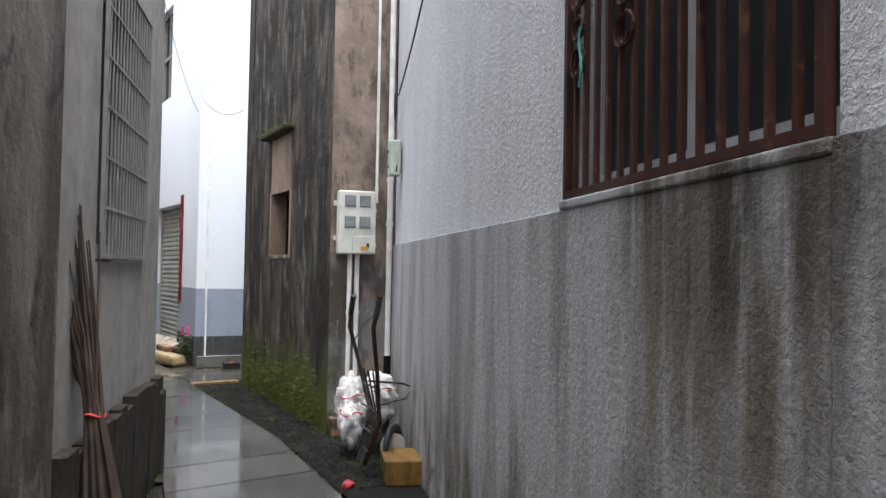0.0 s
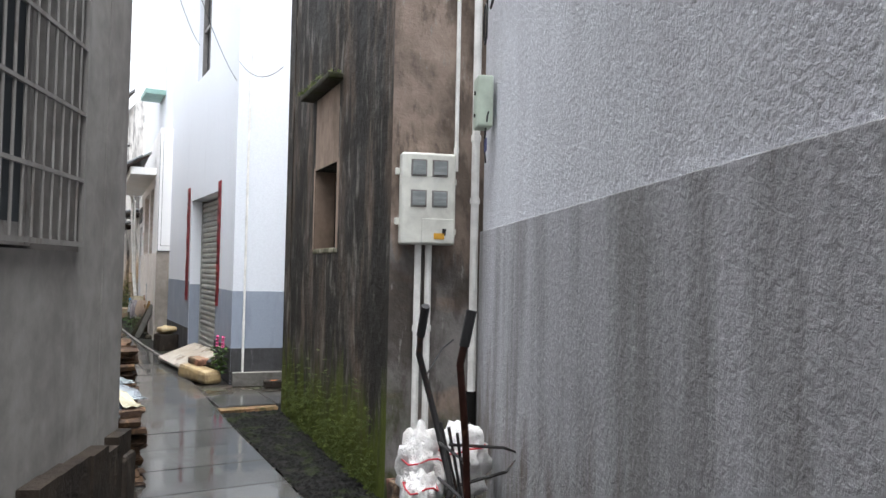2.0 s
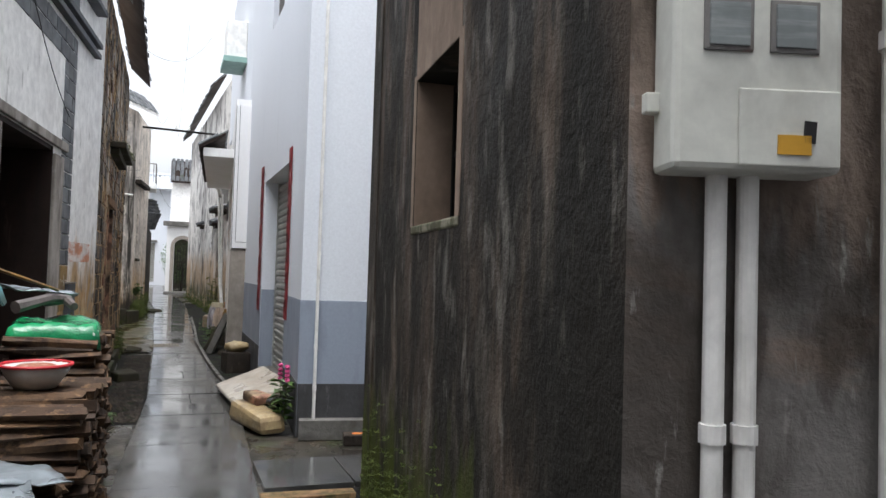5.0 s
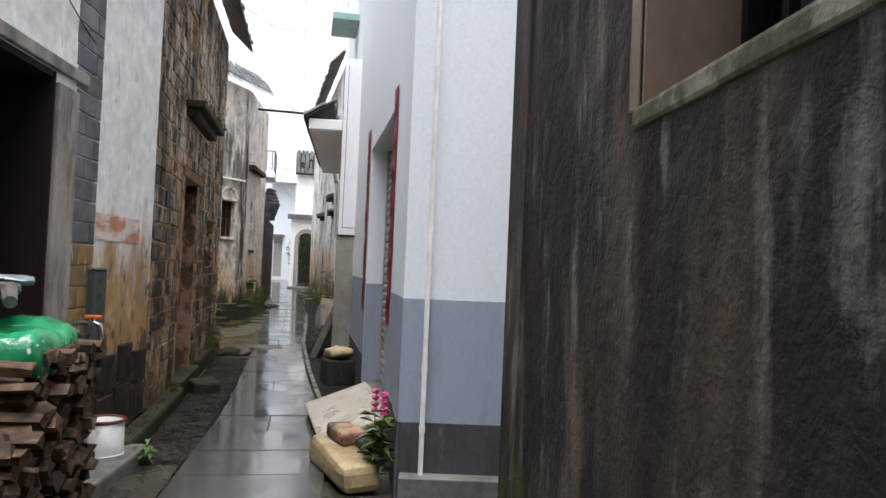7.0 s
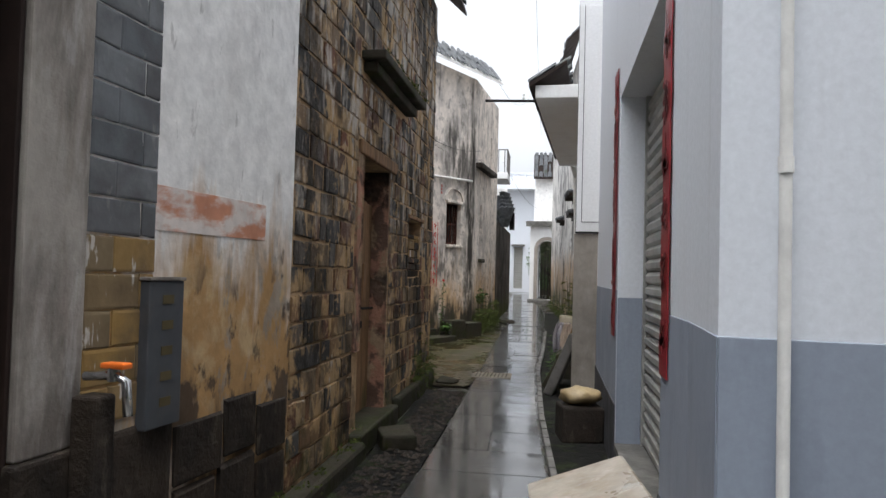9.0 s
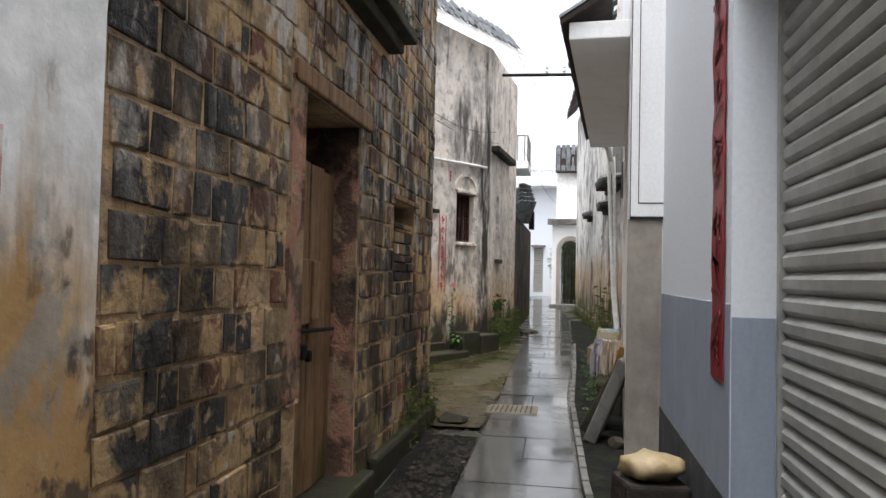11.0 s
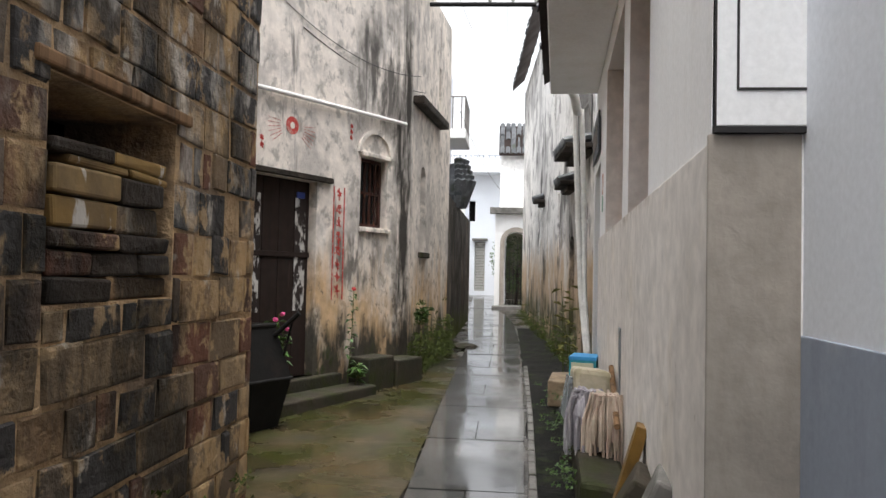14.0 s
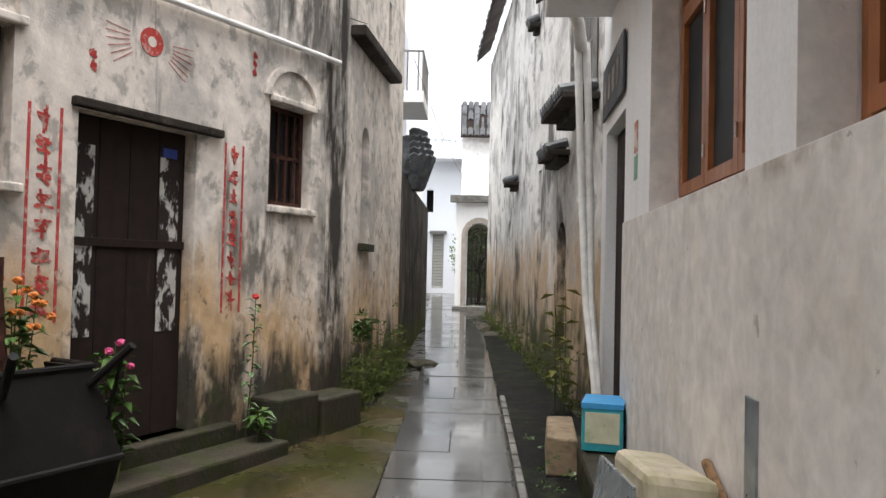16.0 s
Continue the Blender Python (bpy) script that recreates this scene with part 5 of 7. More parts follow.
# ---- roofs ----
def tile_row(name, a, b, depth, rise, label, rows=3, side=1, w=0.17, under=None):
    """Eaves from a to b: courses of curved tiles that fall towards the lane. side +1: the lane is to the right of a-b."""
    a, b = Vector(a), Vector(b)
    d = (b - a).normalized()
    out = Vector((d.y, -d.x, 0)) * side
    roof = thing(name, label, "roof", kind="structure")
    L = (b - a).length
    bm = bmesh.new()
    n = int(L / w)
    for r in range(rows):
        for i in range(n):
            c0 = a + d * (w * (i + 0.5) + random.uniform(-0.012, 0.012)) + out * (depth * (1 - r / rows) + random.uniform(-0.02, 0.03)) + Vector((0, 0, rise * r / rows + 0.015 * random.random()))
            up = -out * (depth / rows * 1.25) + Vector((0, 0, rise / rows * 1.25))
            prof = [(math.cos(math.pi * q / 5), math.sin(math.pi * q / 5)) for q in range(6)]
            hi, lo = [], []
            for cx, cz in prof:
                p = c0 + d * cx * w * 0.4 + Vector((0, 0, cz * w * 0.28))
                hi.append((bm.verts.new(p), bm.verts.new(p + up)))
                p2 = c0 + d * cx * w * 0.33 + Vector((0, 0, cz * w * 0.2 - 0.004))
                lo.append((bm.verts.new(p2), bm.verts.new(p2 + up)))
            for q in range(5):
                bm.faces.new((hi[q][0], hi[q + 1][0], hi[q + 1][1], hi[q][1]))
                bm.faces.new((lo[q][0], lo[q + 1][0], lo[q + 1][1], lo[q][1]))
                bm.faces.new((hi[q][0], hi[q + 1][0], lo[q + 1][0], lo[q][0]))
    tagged(part("roof_tiles", bm, tile_mat, roof, "dark curved clay tiles"), kind="stuff")
    bm = bmesh.new()
    k = Vector((0, 0, 0.05))
    q0 = [a + out * depth - k, b + out * depth - k, b + Vector((0, 0, rise)) - k, a + Vector((0, 0, rise)) - k]
    lo = [bm.verts.new(v) for v in q0]
    hi = [bm.verts.new(v + k * 0.9) for v in q0]
    bm.faces.new(lo), bm.faces.new(hi)
    for i in range(4):
        bm.faces.new((lo[i], lo[(i + 1) % 4], hi[(i + 1) % 4], hi[i]))
    part("roof_boards", bm, under or dark_wood, roof)
    return roof


tile_row("roof_porch", (0.94, 9.8, 4.3), (1.3, 13.4, 4.3), 0.28, 0.35, "ragged dark tile eaves of an old house")
tile_row("roof_brick", (1.31, 13.4, 4.6), (1.31, 18.5, 4.6), 0.32, 0.3, "dark clay tile eaves of the brick house")
tile_row("roof_cream", (-0.6, 19.87, 5.14), (1.45, 24.07, 5.14), 0.3, 0.35, "dark clay tile eaves of the cream house", under=white_pvc)
tile_row("roof_old_right", (3.28, 24.9, 6.3), (2.7, 34.4, 6.3), 0.32, 0.3, "dark clay tile eaves of a tall old house", side=-1)
tile_row("roof_gate", (2.0, 37.2, 5.0), (5.4, 37.2, 5.0), 0.25, 0.9, "grey clay tile roof of the gatehouse", rows=6)
mr = line(RP, RA)
slab_on("eaves_slab", RP, RA, 0.75, 5.9, 3.35, 3.5, 0.5, right_white, None, "white concrete eaves slab over the lane", "eaves", 0.01, kind="structure")
tile_row("roof_right", mr @ Vector((0.7, 0.15, 3.52)), mr @ Vector((5.95, 0.15, 3.52)), 0.42, 0.25, "ragged dark tiles on a white eaves slab", side=-1)

# ---- right house details ----
def casement(name, s0, s1, z0, z1, n):
    """A deep-set window of n side-hung sashes under a fixed top light."""
    w = thing(name, "varnished orange wooden casement window set deep in a wall", "window", kind="structure")
    y = -0.17
    for a, b, c, d in ((s0, s0 + 0.06, z0, z1), (s1 - 0.06, s1, z0, z1), (s0 + 0.06, s1 - 0.06, z0, z0 + 0.07), (s0 + 0.06, s1 - 0.06, z1 - 0.07, z1), (s0 + 0.06, s1 - 0.06, z0 + 1.0, z0 + 1.05)):
        part("window_frame", box((a, y - 0.04, c), (b, y + 0.02, d), mr, 0.004), orange_wood, w)
    wd = (s1 - s0 - 0.12) / n
    for i in range(n):
        a, b = s0 + 0.06 + i * wd + 0.002, s0 + 0.06 + (i + 1) * wd - 0.002
        f = bmesh.new()
        for q in ((a, a + 0.055, z0 + 0.07, z0 + 1.0), (b - 0.055, b, z0 + 0.07, z0 + 1.0), (a + 0.055, b - 0.055, z0 + 0.07, z0 + 0.13), (a + 0.055, b - 0.055, z0 + 0.94, z0 + 1.0)):
            box_into(f, (q[0], y - 0.03, q[2]), (q[1], y + 0.032, q[3]), mr)
        sash = part("sash", f, orange_wood, w)
        part("pane", box((a + 0.055, y - 0.006, z0 + 0.13), (b - 0.055, y + 0.006, z0 + 0.94), mr), dark_pane, sash)
        for z in (z0 + 0.2, z0 + 0.85):
            part("hinge", tube([mr @ Vector((a, y + 0.036, z)), mr @ Vector((a, y + 0.036, z + 0.06))], 0.008, 6), chrome, sash)
        m3 = (a + b) / 2
        part("mullion", box((m3 - 0.015, y - 0.035, z0 + 1.05), (m3 + 0.015, y + 0.01, z1 - 0.07), mr), orange_wood, w)
    part("pane", box((s0 + 0.06, y - 0.016, z0 + 1.05), (s1 - 0.06, y - 0.006, z1 - 0.07), mr), dark_pane, w)
    slab_on("window_reveal", RP, RA, s1 - 0.003, s1 + 0.001, z0, z1, -0.14, right_dado, None, "beige cement window reveal", "wall", 0.0005, inn=0.003, kind="structure")


casement("window_5", 1.362, 2.276, 1.762, 3.148, 2)
casement("window_6", 2.692, 4.266, 1.762, 3.148, 3)
d2 = thing("door_2", "dark brown double door of the white house", "door", kind="structure")
part("leaf", box((5.15, -0.12, 0.45), (5.6, -0.08, 2.49), mr, 0.006), dark_wood, d2)
part("leaf", box((5.605, -0.12, 0.45), (6.09, -0.08, 2.49), mr, 0.006), dark_wood, d2)
slab_on("door_step", RP, RA, 5.0, 6.3, 0.0, 0.44, 0.12, concrete, None, "concrete door step", "step", 0.015, inn=-0.29, kind="structure")
pq = tagged(new("plaque"), "grey stone plaque with carved marks over a door", "plaque")
part("panel", box((5.1, 0.012, 2.6), (6.15, 0.03, 3.0), mr, 0.005), slate, pq)
for k in range(4):
    part("carved_mark", box((5.25 + k * 0.22, 0.03, 2.7), (5.38 + k * 0.22, 0.034, 2.88), mr), stone_frame, pq)
for z0, z1, c in ((2.14, 2.32, orange_paint), (1.98, 2.12, surface("green_paper", (0.25, 0.45, 0.33), [], (0.7, 0.8)))):
    tagged(part("sticker", box((4.65, 0.002, z0), (4.76, 0.005, z1), mr), c), "small faded paper sticker by a door", "sticker")
tagged(part("metal_plate", box((2.5, 0.012, 0.45), (2.6, 0.02, 1.09), mr, 0.002), zinc), "narrow grey metal plate set in a dado", "plate")
fp = thing("framed_panel", "white moulded panel with a black outline on a house corner", "panel", kind="structure")
pl = line((2.97, 17.045), 90)
part("panel", box((0.0, -0.025, 1.8), (0.235, -0.002, 4.1), pl, 0.003), right_white, fp)
for q in ((0.0, 0.235, 1.782, 1.799), (0.055, 0.061, 1.9, 4.1), (0.055, 0.235, 1.893, 1.9), (0.0, 0.004, 1.8, 4.1)):
    part("outline", box((q[0], -0.028, q[2]), (q[1], -0.004, q[3]), pl), black_ink, fp)
for dx in (0.0, 0.07):
    pipe("downpipe", [(3.12 + dx, 23.25, 3.25), (3.14 + dx, 23.22, 2.7), (3.17 + dx * 0.9, 23.2, 2.0), (3.2 + dx * 0.5, 23.1, 1.2), (3.25 + dx * 0.3, 22.95, 0.6), (3.27 + dx * 0.3, 22.9, gz(22.9))], 0.03, "bent white plastic downpipe beside a door", clips=[(3.17 + dx * 0.9, 23.2, 2.0)])
tagged(part("pipe_elbow", tube([(3.15, 23.24, 3.2), (3.1, 23.1, 3.36), (2.98, 22.85, 3.46)], 0.05, 10), white_pvc, smooth=True), "white plastic pipe elbow under eaves", "pipe")

# hoods and ledges of the old house
om = line(OP, OA)
def ledge(s0, s1, z, out, label="dark tiled window hood on an old wall"):
    h = thing("window_hood", label, "hood", kind="structure")
    part("slab", box((s0, 0.0, z), (s1, out, z + 0.06), om, 0.01), rough_plinth, h)
    part("bracket", box((s0 + 0.05, 0.0, z - 0.07), (s1 - 0.05, out * 0.55, z), om, 0.01), rough_plinth, h)
    for i in range(max(2, int((s1 - s0) / 0.12))):
        s = s0 + 0.06 + i * 0.12
        part("tile", tube([om @ Vector((s, out + 0.02, z + 0.075)), om @ Vector((s, 0.02, z + 0.14))], 0.05, 7), tile_mat, h)


ledge(0.15, 1.3, 2.88, 0.32, "long dark window ledge on an old wall")
ledge(1.4, 2.1, 2.6, 0.22)
ledge(2.2, 2.5, 2.66, 0.16)
ledge(5.4, 5.8, 2.75, 0.2)
ledge(3.5, 3.75, 4.6, 0.14)
# barred opening over the long ledge
bars_window("window_7", OP, OA, 0.25, 1.25, 2.98, 3.9, 0.03, 8, 2, 0.01, grey_iron, "rusty barred upper window", 0.012)

# ---- cream house details ----
hm = line(HP, HA)
d3 = thing("door_3", "dark brown plank door with peeling paper strips", "door", kind="structure")
a0, a1 = hs(21.38), hs(22.14)
peel = surface("torn_white_paper", (0.03, 0.022, 0.02), [((0.55, 0.53, 0.5), (14, 14, 7), 0.5, 0.56, 0.95)], (0.6, 0.8))
for i in range(4):
    w = (a1 - a0) / 4
    part("plank", box((a0 + i * w + 0.002, 0.1, 0.36), (a0 + (i + 1) * w - 0.002, 0.15, 2.27), hm, 0.005), dark_wood, d3)
for s in (a0 + 0.03, a1 - 0.2):
    part("torn_paper", box((s, 0.096, 1.0), (s + 0.15, 0.0995, 2.1), hm), peel, d3, "torn white paper strip")
part("crossbar", box((a0, 0.085, 1.52), (a1, 0.1, 1.57), hm, 0.004), dark_wood, d3)
part("number_plate", box((a1 - 0.19, 0.085, 2.1), (a1 - 0.08, 0.095, 2.16), hm), surface("blue_plate", (0.03, 0.06, 0.3), [], (0.4, 0.5)), d3, "small blue number plate")
slab_on("door_lintel", HP, HA, a0 - 0.05, a1 + 0.2, 2.275, 2.33, -0.05, rough_plinth, None, "thin dark stone door lintel", "lintel", 0.01, kind="structure")
bars_window("window_8", HP, HA, hs(22.77), hs(23.19), 1.885, 2.635, 0.1, 5, 2, 0.011, rust, "dark barred window under a plaster arch", 0.2)
bars_window("window_9", HP, HA, hs(20.22), hs(21.03), 1.835, 2.615, 0.1, 7, 2, 0.011, rust, "wide dark barred window under a plaster arch", 0.2)

red_wood = surface("faded_red_brown_wood", (0.12, 0.035, 0.03), [((0.06, 0.025, 0.02), (14, 14, 1), 0.45, 0.6, 0.8)], (0.6, 0.8), [(40, 0.3, 0.004)])
w10 = thing("window_10", "small upper window with faded red-brown wooden shutters", "window", kind="structure")
for q in range(2):
    part("shutter_leaf", box((3.165 + q * 0.232, 0.06, 4.105), (3.393 + q * 0.232, 0.09, 4.855), hm, 0.004), red_wood, w10)
    for z in (4.2, 4.7):
        part("batten", box((3.175 + q * 0.232, 0.045, z), (3.383 + q * 0.232, 0.06, z + 0.06), hm, 0.003), red_wood, w10)


def arch_ring(s0, s1, z, m, out, label):
    r0 = (s1 - s0) / 2 + 0.03
    cs = (s0 + s1) / 2
    bm = bmesh.new()
    rings = []
    for i in range(17):
        a = math.pi * i / 16
        ring = []
        for rr, o in ((r0, 0), (r0, out), (r0 + 0.05, out), (r0 + 0.05, 0)):
            ring.append(bm.verts.new(m @ Vector((cs + rr * math.cos(a), o, z + rr * math.sin(a) * 0.85))))
        rings.append(ring)
    for a, b in zip(rings, rings[1:]):
        for j in range(4):
            bm.faces.new((a[j], a[(j + 1) % 4], b[(j + 1) % 4], b[j]))
    tagged(part("window_arch", bm, house_plaster), label, "arch", kind="structure")


arch_ring(hs(22.77), hs(23.19), 2.68, hm, -0.03, "plaster arch moulding over a window")
arch_ring(hs(20.22), hs(21.03), 2.66, hm, -0.03, "plaster arch moulding over a window")
for y0, y1, z in ((22.74, 23.22, 2.64), (22.74, 23.24, 1.82), (20.2, 21.1, 1.77), (20.2, 21.1, 2.62)):
    slab_on("window_sill", HP, HA, hs(y0), hs(y1), z, z + 0.05, -0.04, house_plaster, None, "plaster window ledge", "sill", 0.01, kind="structure")
pipe("wall_pipe", [hm @ Vector((hs(y), -0.04, z)) for y, z in ((20.6, 3.0), (22.0, 3.06), (23.46, 3.12))], 0.022, "white plastic pipe across a plaster wall")


def wall_script(y0, y1, z0, z1, n, framed, label):
    """Faded painted writing that cannot be read, as plain marks."""
    g = tagged(new("painted_script"), label, "wall writing")
    a, b = hs(y0), hs(y1)
    if framed:
        for s in (a, b):
            part("stripe", box((s - 0.008, -0.005, z0), (s + 0.008, -0.002, z1), hm), red_paint, g)
    for i in range(n):
        bm = bmesh.new()
        c = z0 + (z1 - z0) * (i + 0.5) / n
        k = min((b - a) * 0.3, (z1 - z0) / n * 0.4)
        for q in range(8):
            box_into(bm, (-k * random.uniform(0.4, 1), -0.001, -0.007), (k * random.uniform(0.4, 1), 0.001, 0.007), hm @ pose((a + b) / 2 + random.uniform(-0.2, 0.2) * k, -0.004, c + random.uniform(-0.8, 0.8) * k, 0, random.choice((0, 8, 80, 95, 40)), 0))
        tagged(part("mark", bm, red_paint, g), kind="stuff")


wall_script(22.37, 22.52, 1.1, 2.26, 8, True, "faded red painted column of script beside a door")
wall_script(21.13, 21.29, 1.1, 2.25, 8, True, "faded red painted column of script on plaster")
wall_script(22.2, 23.0, 2.78, 2.95, 3, False, "faint red painted marks over a door")
wall_script(21.3, 21.6, 2.5, 2.62, 2, False, "faint red painted marks over a door")
em = tagged(new("painted_emblem"), "faded red painted round emblem with rays", "wall painting")
cz, cs = 2.77, hs(21.8)
part("disc", tube([hm @ Vector((cs, -0.004, cz)), hm @ Vector((cs, -0.001, cz))], 0.085, 20), red_paint, em)
part("centre", tube([hm @ Vector((cs, -0.006, cz)), hm @ Vector((cs, -0.003, cz))], 0.032, 14), house_plaster, em)
for k in range(12):
    a = (k if k < 6 else k + 5) * math.pi / 22 - 0.1 if k < 6 else math.pi - (k - 6) * math.pi / 22 + 0.1
    part("ray", box((0.16, -0.001, -0.0016), (0.32, 0.001, 0.0016), hm @ pose(cs, -0.003, cz, 0, math.degrees(a), 0)), red_paint, em)
sm = line((1.23, 23.62), 5.5)
slab_on("window_hood", (1.23, 23.62), 5.5, 0.05, 1.7, 3.42, 3.52, -0.14, rough_plinth, None, "dark damp stone ledge on a house side", "hood", 0.015, kind="structure")
slab_on("window_sill", (1.23, 23.62), 5.5, 0.48, 0.92, 1.58, 1.65, -0.06, mossy, None, "mossy niche sill", "sill", 0.01, kind="structure")

# steps and stones before the cream house
slab_on("door_step", HP, HA, hs(21.2), hs(22.45), 0.0, 0.36, -0.1, mossy, None, "low concrete door threshold", "step", 0.015, inn=0.29, kind="structure")
slab_on("door_step", HP, HA, hs(20.6), hs(22.6), 0.0, 0.25, -0.42, mossy, None, "wet concrete step before a door", "step", 0.02, inn=-0.1, kind="structure")
for y0, y1, h, o in ((22.62, 23.02, 0.5, -0.3), (23.05, 23.5, 0.44, -0.32)):
    slab_on("stone_block", HP, HA, hs(y0), hs(y1), 0.0, h, o, mossy, None, "mossy squared stone block by a house wall", "stone", 0.02, inn=-0.02)


# ---- plants ----
def plant(name, label, base, h, lean, n, leaf, lm, flowers=(), fm=None, stems=1):
    g = thing(name, label, "plant")
    for k in range(stems):
        b = Vector(base) + Vector((random.uniform(-0.05, 0.05), random.uniform(-0.05, 0.05), 0)) * (stems > 1)
        tip = b + Vector((lean[0] + random.uniform(-0.08, 0.08) * (stems > 1), lean[1] + random.uniform(-0.08, 0.08) * (stems > 1), h * random.uniform(0.8, 1.05)))
        part("stem", tube([b, b.lerp(tip, 0.5) + Vector((0.01, 0.01, 0)), tip], 0.006, 5, 0.003), stem_mat, g)
        for i in range(n):
            f = 0.25 + 0.75 * i / n
            c = b.lerp(tip, f)
            a = i * 2.4 + k
            d = Vector((math.cos(a), math.sin(a), random.uniform(-0.2, 0.6))).normalized()
            w = d.cross(Vector((0, 0, 1))).normalized() * leaf * 0.22
            bm = bmesh.new()
            ps = [c, c + d * leaf * 0.5 + w + Vector((0, 0, 0.01)), c + d * leaf - Vector((0, 0, leaf * 0.25)), c + d * leaf * 0.5 - w + Vector((0, 0, 0.01))]
            bm.faces.new([bm.verts.new(q) for q in ps])
            part("leaf", bm, lm, g)
        for q in range(len(flowers) and 1):
            for fx in flowers:
                part("flower", blob(tip + Vector(fx), (0.022, 0.022, 0.018), k + 1.0, 2, 0.5, 3.0), fm, g)
    return g


plant("flower_plant", "tall leafy plant with a red flower by a wall", hm @ Vector((hs(22.5), -0.12, 0.25)), 0.95, (0.05, -0.02), 34, 0.09, leaf_mat, [(0, 0, 0.02)], red_petal)
plant("seedling", "small bright green plant on a step", hm @ Vector((hs(22.48), -0.3, 0.25)), 0.22, (0, 0), 14, 0.12, leaf_mat, stems=2)
plant("flower_plant", "orange flowering plant by a plaster wall", hm @ Vector((hs(20.95), -0.2, 0.25)), 1.05, (0.0, 0.05), 30, 0.1, leaf_mat, [(0, 0, 0.02), (0.07, 0.02, -0.05)], orange_petal, 6)
plant("flower_plant", "leafy plant with a pink flower by a door", hm @ Vector((hs(21.45), -0.25, 0.25)), 0.75, (0.05, 0), 26, 0.11, leaf_mat, [(0.05, -0.05, 0.0)], pink_petal, 3)
plant("wall_weed", "green weed growing from a wall", sm @ Vector((0.5, -0.05, 0.75)), 0.22, (0.05, -0.03), 14, 0.12, leaf_mat, stems=3)
plant("bamboo_weed", "thin yellow-green leafy plant by a pipe", (3.12, 24.0, gz(24)), 1.15, (-0.05, -0.3), 9, 0.16, yellow_leaf, stems=3)
plant("flower_plant", "green plant with a dark pink flower spike by a white wall", (3.02, 11.72, 0.0), 0.5, (0.03, 0), 24, 0.12, leaf_mat, [(0, 0, 0), (0, 0, 0.04), (0, 0, 0.08), (0, 0, 0.12)], pink_petal, 2)
plant("seedling", "small green weed beside a bucket", (1.55, 12.35, 0.0), 0.12, (0, 0), 14, 0.08, leaf_mat, stems=3)
clumps("moss", "dark moss and ferns along a house foot", [tuple(sm @ Vector((random.uniform(0, 2.5), -random.uniform(0.0, 0.15), 0.15 + abs(random.gauss(0, 0.28))))) for _ in range(420)] + [tuple(om @ Vector((random.uniform(0.5, 10.5), random.uniform(0.0, 0.15), 0.15 + abs(random.gauss(0, 0.2))))) for _ in range(520)], 0.05, moss_leaf)

# ---- black barrow ----
BN = thing("metal_barrow", "sooty black sheet-metal barrow with upright handles", "barrow")
bmn = pose(0.27, 20.73, gz(20.7) - 0.01, 0, 0, 62)
prof = [(0.28, -0.2, 0.0), (0.31, -0.3, 0.42), (0.22, -0.2, 0.84)]          # half length, front depth, height


def barrow_panel(quads, t=0.012):
    """Bent sheet metal: a row of quads, given a thickness."""
    bm = bmesh.new()
    for q in quads:
        bm.faces.new([bm.verts.new(bmn @ Vector(p)) for p in q])
    bmesh.ops.remove_doubles(bm, verts=bm.verts, dist=1e-4)
    bmesh.ops.solidify(bm, geom=bm.faces[:], thickness=t)
    part("side_panel", bm, black_iron, BN)


barrow_panel([((-a[0], a[1], a[2]), (a[0], a[1], a[2]), (b[0], b[1], b[2]), (-b[0], b[1], b[2])) for a, b in zip(prof, prof[1:])])
for sg in (-1, 1):
    barrow_panel([((sg * a[0], a[1], a[2]), (sg * (a[0] + 0.05), 0.24, a[2] + 0.02), (sg * (b[0] + 0.06), 0.26, b[2] - 0.02), (sg * b[0], b[1], b[2])) for a, b in zip(prof, prof[1:])])
    part("leg", tube([bmn @ Vector((sg * 0.2, -0.22, 0.76)), bmn @ Vector((sg * 0.27, -0.42, 0.95))], 0.02, 8), black_iron, BN)
    part("brace", tube([bmn @ Vector((sg * 0.26, -0.36, 0.89)), bmn @ Vector((sg * 0.26, -0.27, 0.6))], 0.01, 6), black_iron, BN)
part("floor_panel", box((-0.28, -0.2, 0.0), (0.28, 0.24, 0.015), bmn, 0.003), black_iron, BN)
part("rib", tube([bmn @ Vector((-0.32, -0.305, 0.42)), bmn @ Vector((0.32, -0.305, 0.42))], 0.016, 8), black_iron, BN)
part("rim_bar", tube([bmn @ Vector(q) for q in ((-0.32, 0.26, 0.82), (-0.22, -0.2, 0.845), (0.22, -0.2, 0.845), (0.32, 0.26, 0.82))], 0.016, 8), black_iron, BN)
part("pole", tube([bmn @ Vector((0.06, 0.1, 0.03)), bmn @ Vector((-0.02, 0.16, 1.2)), bmn @ Vector((-0.02, 0.16, 1.34))], 0.018, 8), rust, BN, "tall rusty iron rod")
part("pole", tube([bmn @ Vector((-0.36, 0.3, 0.03)), bmn @ Vector((-0.42, 0.34, 1.34))], 0.014, 8), rust, BN, "tall rusty iron rod")
hose = surface("yellow_hose_rubber", (0.4, 0.27, 0.1), [], (0.5, 0.6))
tagged(part("hose", tube([bmn @ Vector((-0.25 + 0.22 * math.cos(q * 0.35), 0.3 + 0.3 * math.sin(q * 0.35), 0.5 + 0.16 * math.sin(q * 0.35) - 0.004 * q)) for q in range(30)], 0.013, 6), hose, smooth=True), "coiled yellow rubber hose on a barrow", "hose")
